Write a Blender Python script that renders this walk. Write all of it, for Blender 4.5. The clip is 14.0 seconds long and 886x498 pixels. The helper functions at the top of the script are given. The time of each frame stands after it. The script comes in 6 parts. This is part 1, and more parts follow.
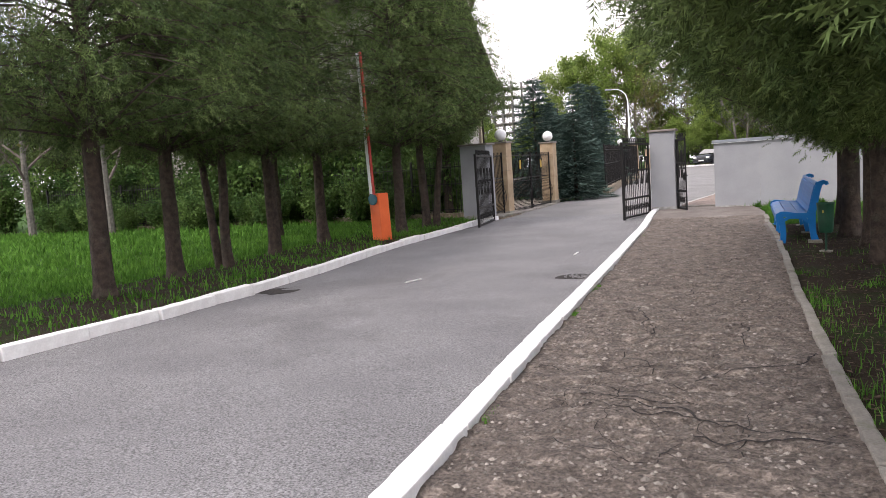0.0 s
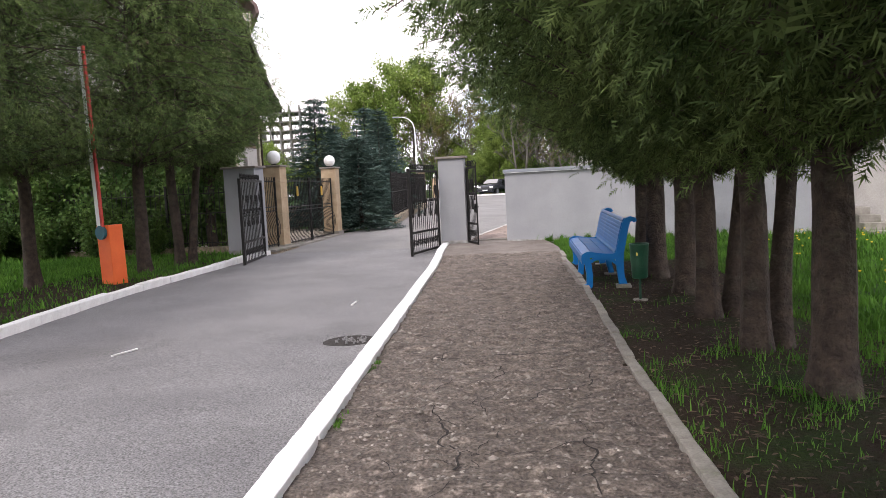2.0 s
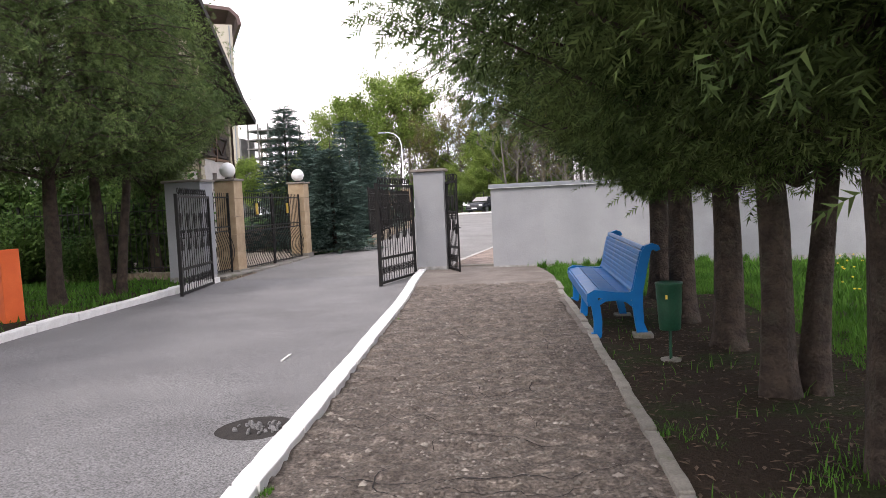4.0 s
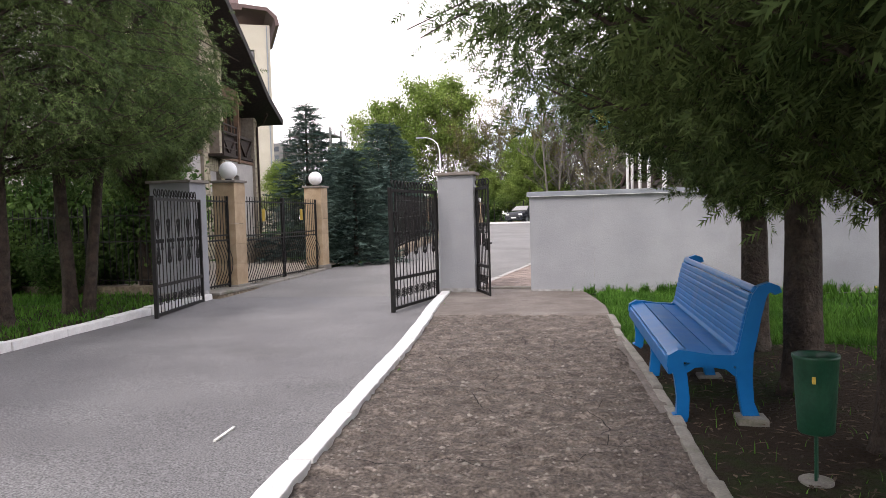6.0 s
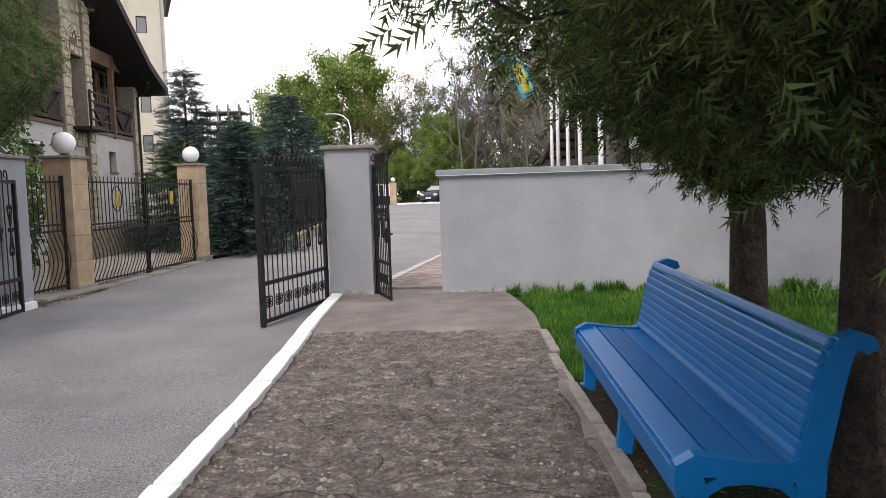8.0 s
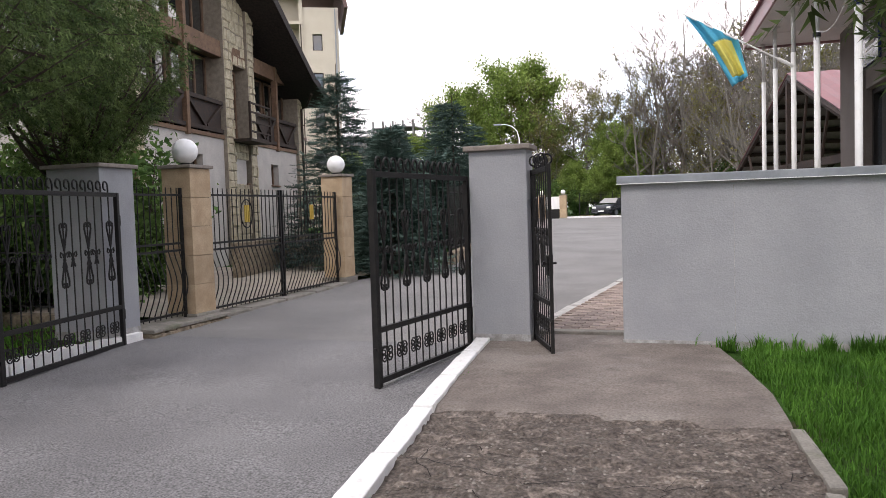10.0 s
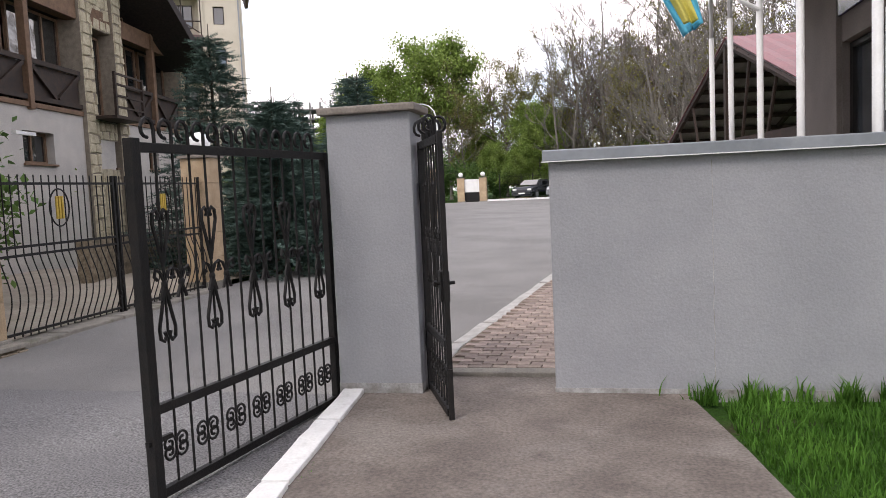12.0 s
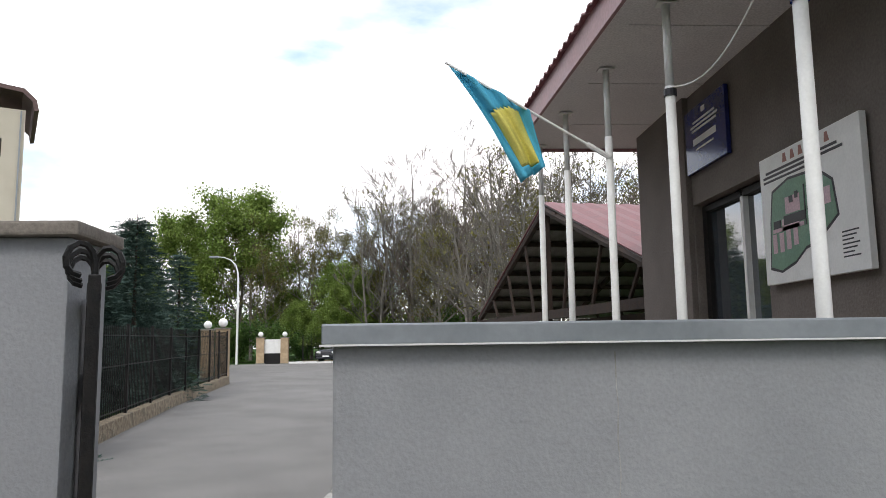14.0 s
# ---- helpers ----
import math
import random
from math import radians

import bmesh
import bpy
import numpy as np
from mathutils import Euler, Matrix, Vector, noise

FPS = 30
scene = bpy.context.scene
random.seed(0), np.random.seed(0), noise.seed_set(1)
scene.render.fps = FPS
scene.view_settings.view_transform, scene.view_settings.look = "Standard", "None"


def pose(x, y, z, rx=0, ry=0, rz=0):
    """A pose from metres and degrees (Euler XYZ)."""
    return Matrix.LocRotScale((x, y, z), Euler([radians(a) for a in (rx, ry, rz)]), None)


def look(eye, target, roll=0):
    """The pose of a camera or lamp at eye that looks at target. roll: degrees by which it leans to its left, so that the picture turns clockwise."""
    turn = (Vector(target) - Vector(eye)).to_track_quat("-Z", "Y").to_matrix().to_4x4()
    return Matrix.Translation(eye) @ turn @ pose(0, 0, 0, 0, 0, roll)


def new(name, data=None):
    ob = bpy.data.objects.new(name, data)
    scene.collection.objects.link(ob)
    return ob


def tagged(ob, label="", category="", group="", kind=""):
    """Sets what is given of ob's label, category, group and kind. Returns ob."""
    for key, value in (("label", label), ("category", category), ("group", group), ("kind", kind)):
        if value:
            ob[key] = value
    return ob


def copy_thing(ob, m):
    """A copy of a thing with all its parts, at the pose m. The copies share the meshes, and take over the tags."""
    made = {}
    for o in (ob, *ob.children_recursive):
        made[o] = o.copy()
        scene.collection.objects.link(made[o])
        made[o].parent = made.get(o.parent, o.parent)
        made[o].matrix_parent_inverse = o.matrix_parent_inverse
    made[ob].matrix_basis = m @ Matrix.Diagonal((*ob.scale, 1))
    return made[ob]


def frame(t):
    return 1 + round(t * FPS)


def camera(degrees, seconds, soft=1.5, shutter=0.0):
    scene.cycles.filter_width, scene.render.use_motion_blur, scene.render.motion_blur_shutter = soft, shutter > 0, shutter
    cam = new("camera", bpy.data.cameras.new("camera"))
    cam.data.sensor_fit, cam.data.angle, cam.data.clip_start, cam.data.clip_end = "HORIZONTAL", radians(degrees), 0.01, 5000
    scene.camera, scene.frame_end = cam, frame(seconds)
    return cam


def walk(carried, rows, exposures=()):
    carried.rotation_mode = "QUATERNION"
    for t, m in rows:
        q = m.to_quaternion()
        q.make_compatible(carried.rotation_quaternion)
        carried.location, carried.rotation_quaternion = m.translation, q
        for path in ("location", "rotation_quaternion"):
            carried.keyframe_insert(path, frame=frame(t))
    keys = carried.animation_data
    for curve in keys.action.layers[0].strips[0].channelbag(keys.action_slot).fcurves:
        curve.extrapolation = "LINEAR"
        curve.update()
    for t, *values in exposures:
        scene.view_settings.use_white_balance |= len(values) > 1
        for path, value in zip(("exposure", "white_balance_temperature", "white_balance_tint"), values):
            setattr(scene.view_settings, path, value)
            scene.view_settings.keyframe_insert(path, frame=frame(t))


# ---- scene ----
cam = camera(61.3, 14.0, soft=0.8)
PATH = [
    (0, (0.83, 1.271, 1.444), (-0.013, 3.074, 1.246), -3.9),
    (0.5, (0.639, 1.921, 1.46), (-0.029, 3.798, 1.285), -3.0),
    (1, (0.545, 2.57, 1.494), (0.025, 4.494, 1.325), -3.1),
    (1.5, (0.393, 3.207, 1.474), (-0.035, 5.154, 1.312), -2.5),
    (2, (0.351, 3.817, 1.466), (0.04, 5.786, 1.305), -2.9),
    (2.5, (0.299, 4.417, 1.452), (0.032, 6.394, 1.316), -2.5),
    (3, (0.299, 5.089, 1.44), (0.067, 7.072, 1.328), -2.6),
    (5.3, (0.216, 7.908, 1.499), (-0.15, 9.871, 1.38), -2.9),
    (5.5, (0.204, 8.163, 1.508), (-0.161, 10.127, 1.407), -2.7),
    (6, (0.122, 8.841, 1.482), (-0.267, 10.801, 1.392), -1.6),
    (6.5, (0.109, 9.49, 1.473), (-0.238, 11.457, 1.368), -1.9),
    (7, (0.028, 10.127, 1.484), (-0.296, 12.098, 1.381), -1.6),
    (7.5, (0.011, 10.809, 1.496), (-0.179, 12.796, 1.37), -1.1),
    (8, (0.012, 11.375, 1.529), (-0.159, 13.362, 1.378), -1.8),
    (8.5, (-0.054, 12.007, 1.559), (-0.338, 13.98, 1.407), -2.0),
    (9, (-0.08, 12.618, 1.582), (-0.592, 14.548, 1.467), -1.9),
    (9.2, (-0.128, 12.877, 1.549), (-0.703, 14.79, 1.446), -1.8),
    (11.5, (-0.514, 15.842, 1.561), (-1.142, 17.737, 1.444), -1.9),
    (12, (-0.561, 16.5, 1.594), (-0.977, 18.451, 1.438), -2.6),
    (12.2, (-0.564, 16.735, 1.628), (-0.815, 18.717, 1.54), -3.2),
    (12.5, (-0.548, 17.107, 1.687), (-0.708, 19.101, 1.7), -2.1),
    (13, (-0.593, 17.736, 1.757), (-0.595, 19.729, 1.919), -1.0),
    (13.5, (-0.582, 18.312, 1.767), (-0.518, 20.295, 2.022), -0.6),
    (14, (-0.632, 18.9, 1.752), (-0.532, 20.881, 2.008), -0.8),
]
walk(cam, [(t, look(eye, target, roll)) for t, eye, target, roll in PATH],
     exposures=((0.0, 1.43, 6600, 16), (3.0, 1.5, 6600, 16), (6.0, 1.38, 6600, 16), (9.0, 1.2, 6500, 14), (11.5, 1.1, 6600, 16), (13.0, 0.98, 6400, 10), (13.4, 0.6, 6400, 8), (14.0, 0.8, 6400, 8)))

# ---- world, sun, exposure ----
world = bpy.data.worlds.new("sky")
scene.world = world
world.use_nodes = True
wn, wl = world.node_tree.nodes, world.node_tree.links
wn.clear()
sky = wn.new("ShaderNodeTexSky")
sky.sky_type, sky.sun_disc, sky.sun_elevation, sky.sun_rotation = "NISHITA", False, radians(48), radians(207)
scale_sky = wn.new("ShaderNodeMix")
scale_sky.data_type, scale_sky.blend_type = "RGBA", "MULTIPLY"
scale_sky.inputs["Factor"].default_value = 1.0
scale_sky.inputs["B"].default_value = (0.17, 0.17, 0.17, 1)
co = wn.new("ShaderNodeTexCoord")
stretch = wn.new("ShaderNodeMapping")
stretch.inputs["Scale"].default_value = (1.0, 1.0, 2.6)
clouds = wn.new("ShaderNodeTexNoise")
clouds.inputs["Scale"].default_value, clouds.inputs["Detail"].default_value = 2.6, 7.0
cover = wn.new("ShaderNodeValToRGB")
cover.color_ramp.elements[0].position, cover.color_ramp.elements[1].position = 0.33, 0.5
mixed = wn.new("ShaderNodeMix")
mixed.data_type = "RGBA"
depth = wn.new("ShaderNodeTexNoise")
depth.inputs["Scale"].default_value, depth.inputs["Detail"].default_value = 1.7, 5.0
shade = wn.new("ShaderNodeValToRGB")
shade.color_ramp.elements[0].position, shade.color_ramp.elements[1].position = 0.36, 0.56
shade.color_ramp.elements[0].color, shade.color_ramp.elements[1].color = (0.38, 0.415, 0.48, 1), (1.05, 1.005, 1.01, 1)
wl.new(stretch.outputs[0], depth.inputs["Vector"])
wl.new(depth.outputs["Fac"], shade.inputs[0])
wl.new(shade.outputs[0], mixed.inputs["B"])
bg = wn.new("ShaderNodeBackground")
bg.inputs["Strength"].default_value = 1.0
wout = wn.new("ShaderNodeOutputWorld")
wl.new(sky.outputs[0], scale_sky.inputs["A"])
wl.new(co.outputs["Generated"], stretch.inputs[0])
wl.new(stretch.outputs[0], clouds.inputs["Vector"])
wl.new(clouds.outputs["Fac"], cover.inputs[0])
wl.new(cover.outputs[0], mixed.inputs["Factor"])
wl.new(scale_sky.outputs["Result"], mixed.inputs["A"])
wl.new(mixed.outputs["Result"], bg.inputs["Color"])
wl.new(bg.outputs[0], wout.inputs[0])

sun = new("sun", bpy.data.lights.new("sun", "SUN"))
sun.data.energy, sun.data.angle, sun.data.color = 0.75, radians(14), (1.0, 0.96, 0.9)
sun.matrix_world = look((-18, -30, 45), (0, 5, 0))



# ---- materials ----
def mat(name, c1, c2, scale=6.0, rough=0.8, bump=0.25, fine=60.0, metal=0.0, spec=0.4, c3=None, blotch=0.9, vary=0.0, island=False, bias=0.5, dist=0.01, grainy=0.22, mid=0.0, mid_scale=14.0, mid_dist=0.03, stretch_y=1.0):
    """Two-scale surface: c1 to c2 by coarse noise, c3 in blotches of its own, fine grain in colour and relief."""
    m = bpy.data.materials.new(name)
    m.use_nodes = True
    n, l = m.node_tree.nodes, m.node_tree.links
    b = n["Principled BSDF"]
    b.inputs["Metallic"].default_value = metal
    b.inputs["Specular IOR Level"].default_value = spec
    tc = n.new("ShaderNodeTexCoord")
    big = n.new("ShaderNodeTexNoise")
    big.inputs["Scale"].default_value, big.inputs["Detail"].default_value = scale, 6.0
    small = n.new("ShaderNodeTexNoise")
    small.inputs["Scale"].default_value, small.inputs["Detail"].default_value = fine, 4.0
    where = tc.outputs["Object"]
    if stretch_y != 1.0:
        mp = n.new("ShaderNodeMapping")
        mp.inputs["Scale"].default_value = (1.0, stretch_y, 1.0)
        l.new(where, mp.inputs[0])
        where = mp.outputs[0]
    for t in (big, small):
        l.new(where, t.inputs["Vector"])
    ramp = n.new("ShaderNodeValToRGB")
    ramp.color_ramp.elements[0].color, ramp.color_ramp.elements[1].color = (*c1, 1), (*c2, 1)
    ramp.color_ramp.elements[0].position, ramp.color_ramp.elements[1].position = bias - 0.17, bias + 0.17
    l.new(big.outputs["Fac"], ramp.inputs[0])
    out = ramp.outputs[0]
    if c3:
        third = n.new("ShaderNodeTexNoise")
        third.inputs["Scale"].default_value, third.inputs["Detail"].default_value = scale * 0.37, 8.0
        third.inputs["Roughness"].default_value = 0.65
        l.new(where, third.inputs["Vector"])
        cut = n.new("ShaderNodeValToRGB")
        cut.color_ramp.elements[0].position, cut.color_ramp.elements[1].position = 0.54, 0.64
        l.new(third.outputs["Fac"], cut.inputs[0])
        amount = n.new("ShaderNodeMath")
        amount.operation = "MULTIPLY"
        amount.inputs[1].default_value = blotch
        l.new(cut.outputs[0], amount.inputs[0])
        mx = n.new("ShaderNodeMix")
        mx.data_type = "RGBA"
        mx.inputs["B"].default_value = (*c3, 1)
        l.new(amount.outputs[0], mx.inputs["Factor"])
        l.new(out, mx.inputs["A"])
        out = mx.outputs["Result"]
    grain = n.new("ShaderNodeMapRange")
    grain.inputs["To Min"].default_value, grain.inputs["To Max"].default_value = 1 - 1.6 * grainy, 1 + 1.6 * grainy
    l.new(small.outputs["Fac"], grain.inputs["Value"])
    gain = grain.outputs[0]
    if vary:
        src = n.new("ShaderNodeNewGeometry").outputs["Random Per Island"] if island else n.new("ShaderNodeObjectInfo").outputs["Random"]
        vr = n.new("ShaderNodeMapRange")
        vr.inputs["To Min"].default_value, vr.inputs["To Max"].default_value = 1 - vary, 1 + vary
        l.new(src, vr.inputs["Value"])
        mul = n.new("ShaderNodeMath")
        mul.operation = "MULTIPLY"
        l.new(gain, mul.inputs[0])
        l.new(vr.outputs[0], mul.inputs[1])
        gain = mul.outputs[0]
    mulc = n.new("ShaderNodeVectorMath")
    mulc.operation = "SCALE"
    l.new(out, mulc.inputs[0])
    l.new(gain, mulc.inputs["Scale"])
    l.new(mulc.outputs[0], b.inputs["Base Color"])
    rr = n.new("ShaderNodeMapRange")
    rr.inputs["To Min"].default_value, rr.inputs["To Max"].default_value = max(0.03, rough - 0.12), min(1.0, rough + 0.12)
    l.new(big.outputs["Fac"], rr.inputs["Value"])
    l.new(rr.outputs[0], b.inputs["Roughness"])
    if bump:
        bp = n.new("ShaderNodeBump")
        bp.inputs["Strength"].default_value, bp.inputs["Distance"].default_value = bump, dist
        l.new(small.outputs["Fac"], bp.inputs["Height"])
        if mid:
            mn = n.new("ShaderNodeTexNoise")
            mn.inputs["Scale"].default_value, mn.inputs["Detail"].default_value, mn.inputs["Roughness"].default_value = mid_scale, 5.0, 0.6
            l.new(where, mn.inputs["Vector"])
            b2 = n.new("ShaderNodeBump")
            b2.inputs["Strength"].default_value, b2.inputs["Distance"].default_value = mid, mid_dist
            l.new(mn.outputs["Fac"], b2.inputs["Height"])
            l.new(b2.outputs[0], bp.inputs["Normal"])
        l.new(bp.outputs[0], b.inputs["Normal"])
    return m


def leafy(name, c1, c2, vary=0.35, trans=0.25, scale=1.2):
    """Foliage that lets some light through; each leaf differs a little."""
    m = mat(name, c1, c2, scale=scale, rough=0.7, bump=0.0, fine=9.0, spec=0.12, vary=vary, island=True)
    n, l = m.node_tree.nodes, m.node_tree.links
    b = n["Principled BSDF"]
    tr = n.new("ShaderNodeBsdfTranslucent")
    l.new(b.inputs["Base Color"].links[0].from_socket, tr.inputs["Color"])
    mx = n.new("ShaderNodeMixShader")
    mx.inputs[0].default_value = trans
    l.new(b.outputs[0], mx.inputs[1])
    l.new(tr.outputs[0], mx.inputs[2])
    l.new(mx.outputs[0], n["Material Output"].inputs["Surface"])
    return m


ASPHALT = mat("asphalt", (0.15, 0.146, 0.147), (0.2, 0.196, 0.195), scale=0.9, rough=0.78, bump=0.85, fine=75, c3=(0.122, 0.118, 0.117), blotch=0.75, spec=0.4, grainy=1.0, mid=0.15, mid_scale=30, mid_dist=0.01)


def layered(name, low, high, pale, scale=7.5, squash=1.15, edge=0.07):
    """A worn surface course flaking off in ragged patches: high where it holds, low where it is gone."""
    m = mat(name, low, high, scale=9, rough=0.93, bump=0.9, fine=46, dist=0.016, grainy=0.75, mid=0.45, mid_scale=26, mid_dist=0.02)
    n, l = m.node_tree.nodes, m.node_tree.links
    b = n["Principled BSDF"]
    tc = n.new("ShaderNodeTexCoord")
    mp = n.new("ShaderNodeMapping")
    mp.inputs["Scale"].default_value = (1.0, squash, 1.0)
    l.new(tc.outputs["Object"], mp.inputs[0])
    flakes = n.new("ShaderNodeTexNoise")
    flakes.inputs["Scale"].default_value, flakes.inputs["Detail"].default_value, flakes.inputs["Roughness"].default_value = scale, 9.0, 0.74
    l.new(mp.outputs[0], flakes.inputs["Vector"])
    cut = n.new("ShaderNodeValToRGB")
    cut.color_ramp.elements[0].position, cut.color_ramp.elements[1].position = 0.5 - edge, 0.5 + edge
    l.new(flakes.outputs["Fac"], cut.inputs[0])
    tone = n.new("ShaderNodeMix")
    tone.data_type = "RGBA"
    tone.inputs["A"].default_value, tone.inputs["B"].default_value = (0.8, 0.785, 0.77, 1), (*pale, 1)
    l.new(cut.outputs[0], tone.inputs["Factor"])
    mul = n.new("ShaderNodeMix")
    mul.data_type, mul.blend_type = "RGBA", "MULTIPLY"
    mul.inputs["Factor"].default_value = 1.0
    l.new(b.inputs["Base Color"].links[0].from_socket, mul.inputs["A"])
    l.new(tone.outputs["Result"], mul.inputs["B"])
    l.new(mul.outputs["Result"], b.inputs["Base Color"])
    ridge = n.new("ShaderNodeBump")
    ridge.inputs["Strength"].default_value, ridge.inputs["Distance"].default_value = 0.8, 0.02
    l.new(cut.outputs[0], ridge.inputs["Height"])
    l.new(b.inputs["Normal"].links[0].from_socket, ridge.inputs["Normal"])
    l.new(ridge.outputs[0], b.inputs["Normal"])
    return m


# The driveway's asphalt again, coloured paler to stand in for open sky light.
SKYLIT_ASPHALT = mat("skylit_yard_asphalt", (0.185, 0.179, 0.172), (0.235, 0.228, 0.218), scale=0.7, rough=0.85, bump=0.5, fine=95, c3=(0.16, 0.154, 0.147), blotch=0.6, spec=0.3, grainy=0.6)
WALKWAY = layered("worn_asphalt", (0.127, 0.105, 0.09), (0.212, 0.18, 0.156), (1.27, 1.25, 1.21))
SCREED = mat("cement_screed", (0.132, 0.11, 0.095), (0.2, 0.172, 0.149), scale=3.2, rough=0.88, bump=0.7, fine=52, c3=(0.25, 0.226, 0.2), blotch=0.55, grainy=0.45, mid=0.3, mid_scale=12, mid_dist=0.02)
LIMEWASH = mat("white_kerb_paint", (0.82, 0.82, 0.8), (0.74, 0.73, 0.71), scale=7, rough=0.85, bump=0.5, fine=45, c3=(0.45, 0.43, 0.4), blotch=0.35, grainy=0.08)
PALE_KERB = mat("worn_pale_kerb", (0.36, 0.345, 0.32), (0.5, 0.485, 0.46), scale=7, rough=0.88, bump=0.5, fine=50, c3=(0.28, 0.265, 0.24), blotch=0.6)
KERBSTONE = mat("bare_kerb_concrete", (0.2, 0.185, 0.16), (0.28, 0.26, 0.225), scale=8, rough=0.9, bump=0.6, fine=60, c3=(0.13, 0.14, 0.08), blotch=0.6, vary=0.15)
STUCCO = mat("light_grey_stucco", (0.28, 0.286, 0.3), (0.328, 0.334, 0.346), scale=1.8, rough=0.9, bump=0.5, fine=60, c3=(0.252, 0.254, 0.262), blotch=0.6, dist=0.006, grainy=0.1, mid=0.35, mid_scale=13, mid_dist=0.014)
STUCCO_DIRTY = mat("stained_stucco_foot", (0.22, 0.21, 0.19), (0.4, 0.395, 0.39), scale=9, rough=0.92, bump=0.7, fine=50)
CAPSTONE = mat("brown_grey_cap", (0.19, 0.165, 0.14), (0.26, 0.23, 0.2), scale=9, rough=0.8, bump=0.4, fine=60)
ZINC = mat("grey_sheet_metal", (0.24, 0.26, 0.28), (0.31, 0.33, 0.35), scale=3, rough=0.5, bump=0.1, fine=30, metal=0.35, grainy=0.08)
IRON = mat("black_wrought_iron", (0.006, 0.006, 0.0065), (0.015, 0.013, 0.012), scale=20, rough=0.55, bump=0.3, fine=120, spec=0.3)
SANDSTONE = mat("tan_sandstone", (0.36, 0.26, 0.16), (0.46, 0.35, 0.23), scale=5, rough=0.85, bump=0.3, fine=50, c3=(0.3, 0.22, 0.14), blotch=0.5, vary=0.1)
GLOBE = mat("white_opal_globe", (0.86, 0.86, 0.85), (0.9, 0.9, 0.89), scale=3, rough=0.3, bump=0.0, spec=0.5, grainy=0.01)
BARK = mat("brown_fibrous_bark", (0.035, 0.025, 0.019), (0.085, 0.062, 0.048), scale=9, rough=0.95, bump=1.0, fine=38, c3=(0.085, 0.078, 0.06), blotch=0.5, dist=0.03, mid=0.6, mid_scale=11, mid_dist=0.05)
PALE_BARK = mat("grey_bark", (0.11, 0.1, 0.085), (0.2, 0.185, 0.16), scale=7, rough=0.95, bump=0.8, fine=40, dist=0.02)
THUJA = leafy("thuja_scale_leaves", (0.05, 0.085, 0.03), (0.15, 0.2, 0.068), vary=0.55, trans=0.35)
SPRUCE = leafy("blue_green_spruce_needles", (0.04, 0.072, 0.06), (0.105, 0.155, 0.13), trans=0.1)
SPRING = leafy("fresh_spring_leaves", (0.13, 0.2, 0.04), (0.25, 0.33, 0.085), trans=0.35, scale=0.3)
HEDGE = leafy("hedge_leaves", (0.045, 0.095, 0.028), (0.15, 0.235, 0.06), trans=0.3, scale=0.8)
RUSSET = leafy("young_brownish_leaves", (0.12, 0.1, 0.035), (0.2, 0.2, 0.07), trans=0.3, scale=0.3)
GRASS = leafy("grass_blades", (0.05, 0.13, 0.018), (0.12, 0.26, 0.04), trans=0.35, scale=1.5)
TWIG = mat("bare_twigs", (0.1, 0.08, 0.068), (0.17, 0.14, 0.12), scale=3, rough=0.95, bump=0.0)
BLUE = mat("glossy_blue_paint", (0.001, 0.125, 0.36), (0.0015, 0.148, 0.42), scale=5, rough=0.4, bump=0.06, fine=26, spec=0.28, vary=0.06, grainy=0.04)
GREEN_TIN = mat("dark_green_enamel", (0.008, 0.05, 0.028), (0.015, 0.075, 0.04), scale=6, rough=0.4, bump=0.15, fine=40)
ORANGE = mat("orange_enamel", (0.72, 0.12, 0.025), (0.8, 0.15, 0.035), scale=4, rough=0.45, bump=0.05, grainy=0.05)
RED = mat("red_paint", (0.45, 0.04, 0.03), (0.5, 0.06, 0.045), scale=5, rough=0.5, bump=0.05)
WHITE = mat("white_paint", (0.72, 0.72, 0.7), (0.8, 0.8, 0.78), scale=4, rough=0.5, bump=0.08, c3=(0.6, 0.59, 0.56), blotch=0.4, grainy=0.06)
TEAL = mat("teal_plastic", (0.02, 0.1, 0.13), (0.03, 0.13, 0.16), scale=6, rough=0.5, bump=0.05)
DIRT = (0.06, 0.042, 0.032)


def ground_mat(name, grass1, grass2, dirt, lo, hi):
    m = mat(name, grass1, grass2, scale=2.2, rough=0.95, bump=1.0, fine=35, c3=dirt, blotch=0.95, spec=0.1, dist=0.04)
    for node in m.node_tree.nodes:
        if node.type == "VALTORGB" and abs(node.color_ramp.elements[0].position - 0.54) < 1e-4:
            node.color_ramp.elements[0].position, node.color_ramp.elements[1].position = lo, hi
    return m


LAWN = ground_mat("lawn", (0.025, 0.06, 0.01), (0.045, 0.105, 0.018), DIRT, 0.56, 0.66)
SHADE_SOIL = ground_mat("needle_littered_soil", (0.02, 0.033, 0.01), (0.033, 0.05, 0.015), (0.038, 0.026, 0.019), 0.36, 0.5)


# ---- mesh helpers ----
def part(name, bm, material, parent=None, label="", smooth=False):
    """One mesh object out of a bmesh, under a thing or a part."""
    me = bpy.data.meshes.new(name)
    bm.to_mesh(me)
    bm.free()
    me.materials.append(material)
    if smooth:
        me.shade_smooth()
    ob = new(name, me)
    ob.parent = parent
    return tagged(ob, label)


def arrays(name, verts, faces, material, parent=None, label=""):
    me = bpy.data.meshes.new(name)
    me.from_pydata([tuple(v) for v in verts], [], [tuple(f) for f in faces])
    me.materials.append(material)
    ob = new(name, me)
    ob.parent = parent
    return tagged(ob, label)


def shared(name, mesh, parent, m):
    ob = new(name, mesh)
    ob.parent = parent
    ob.matrix_basis = m
    return ob


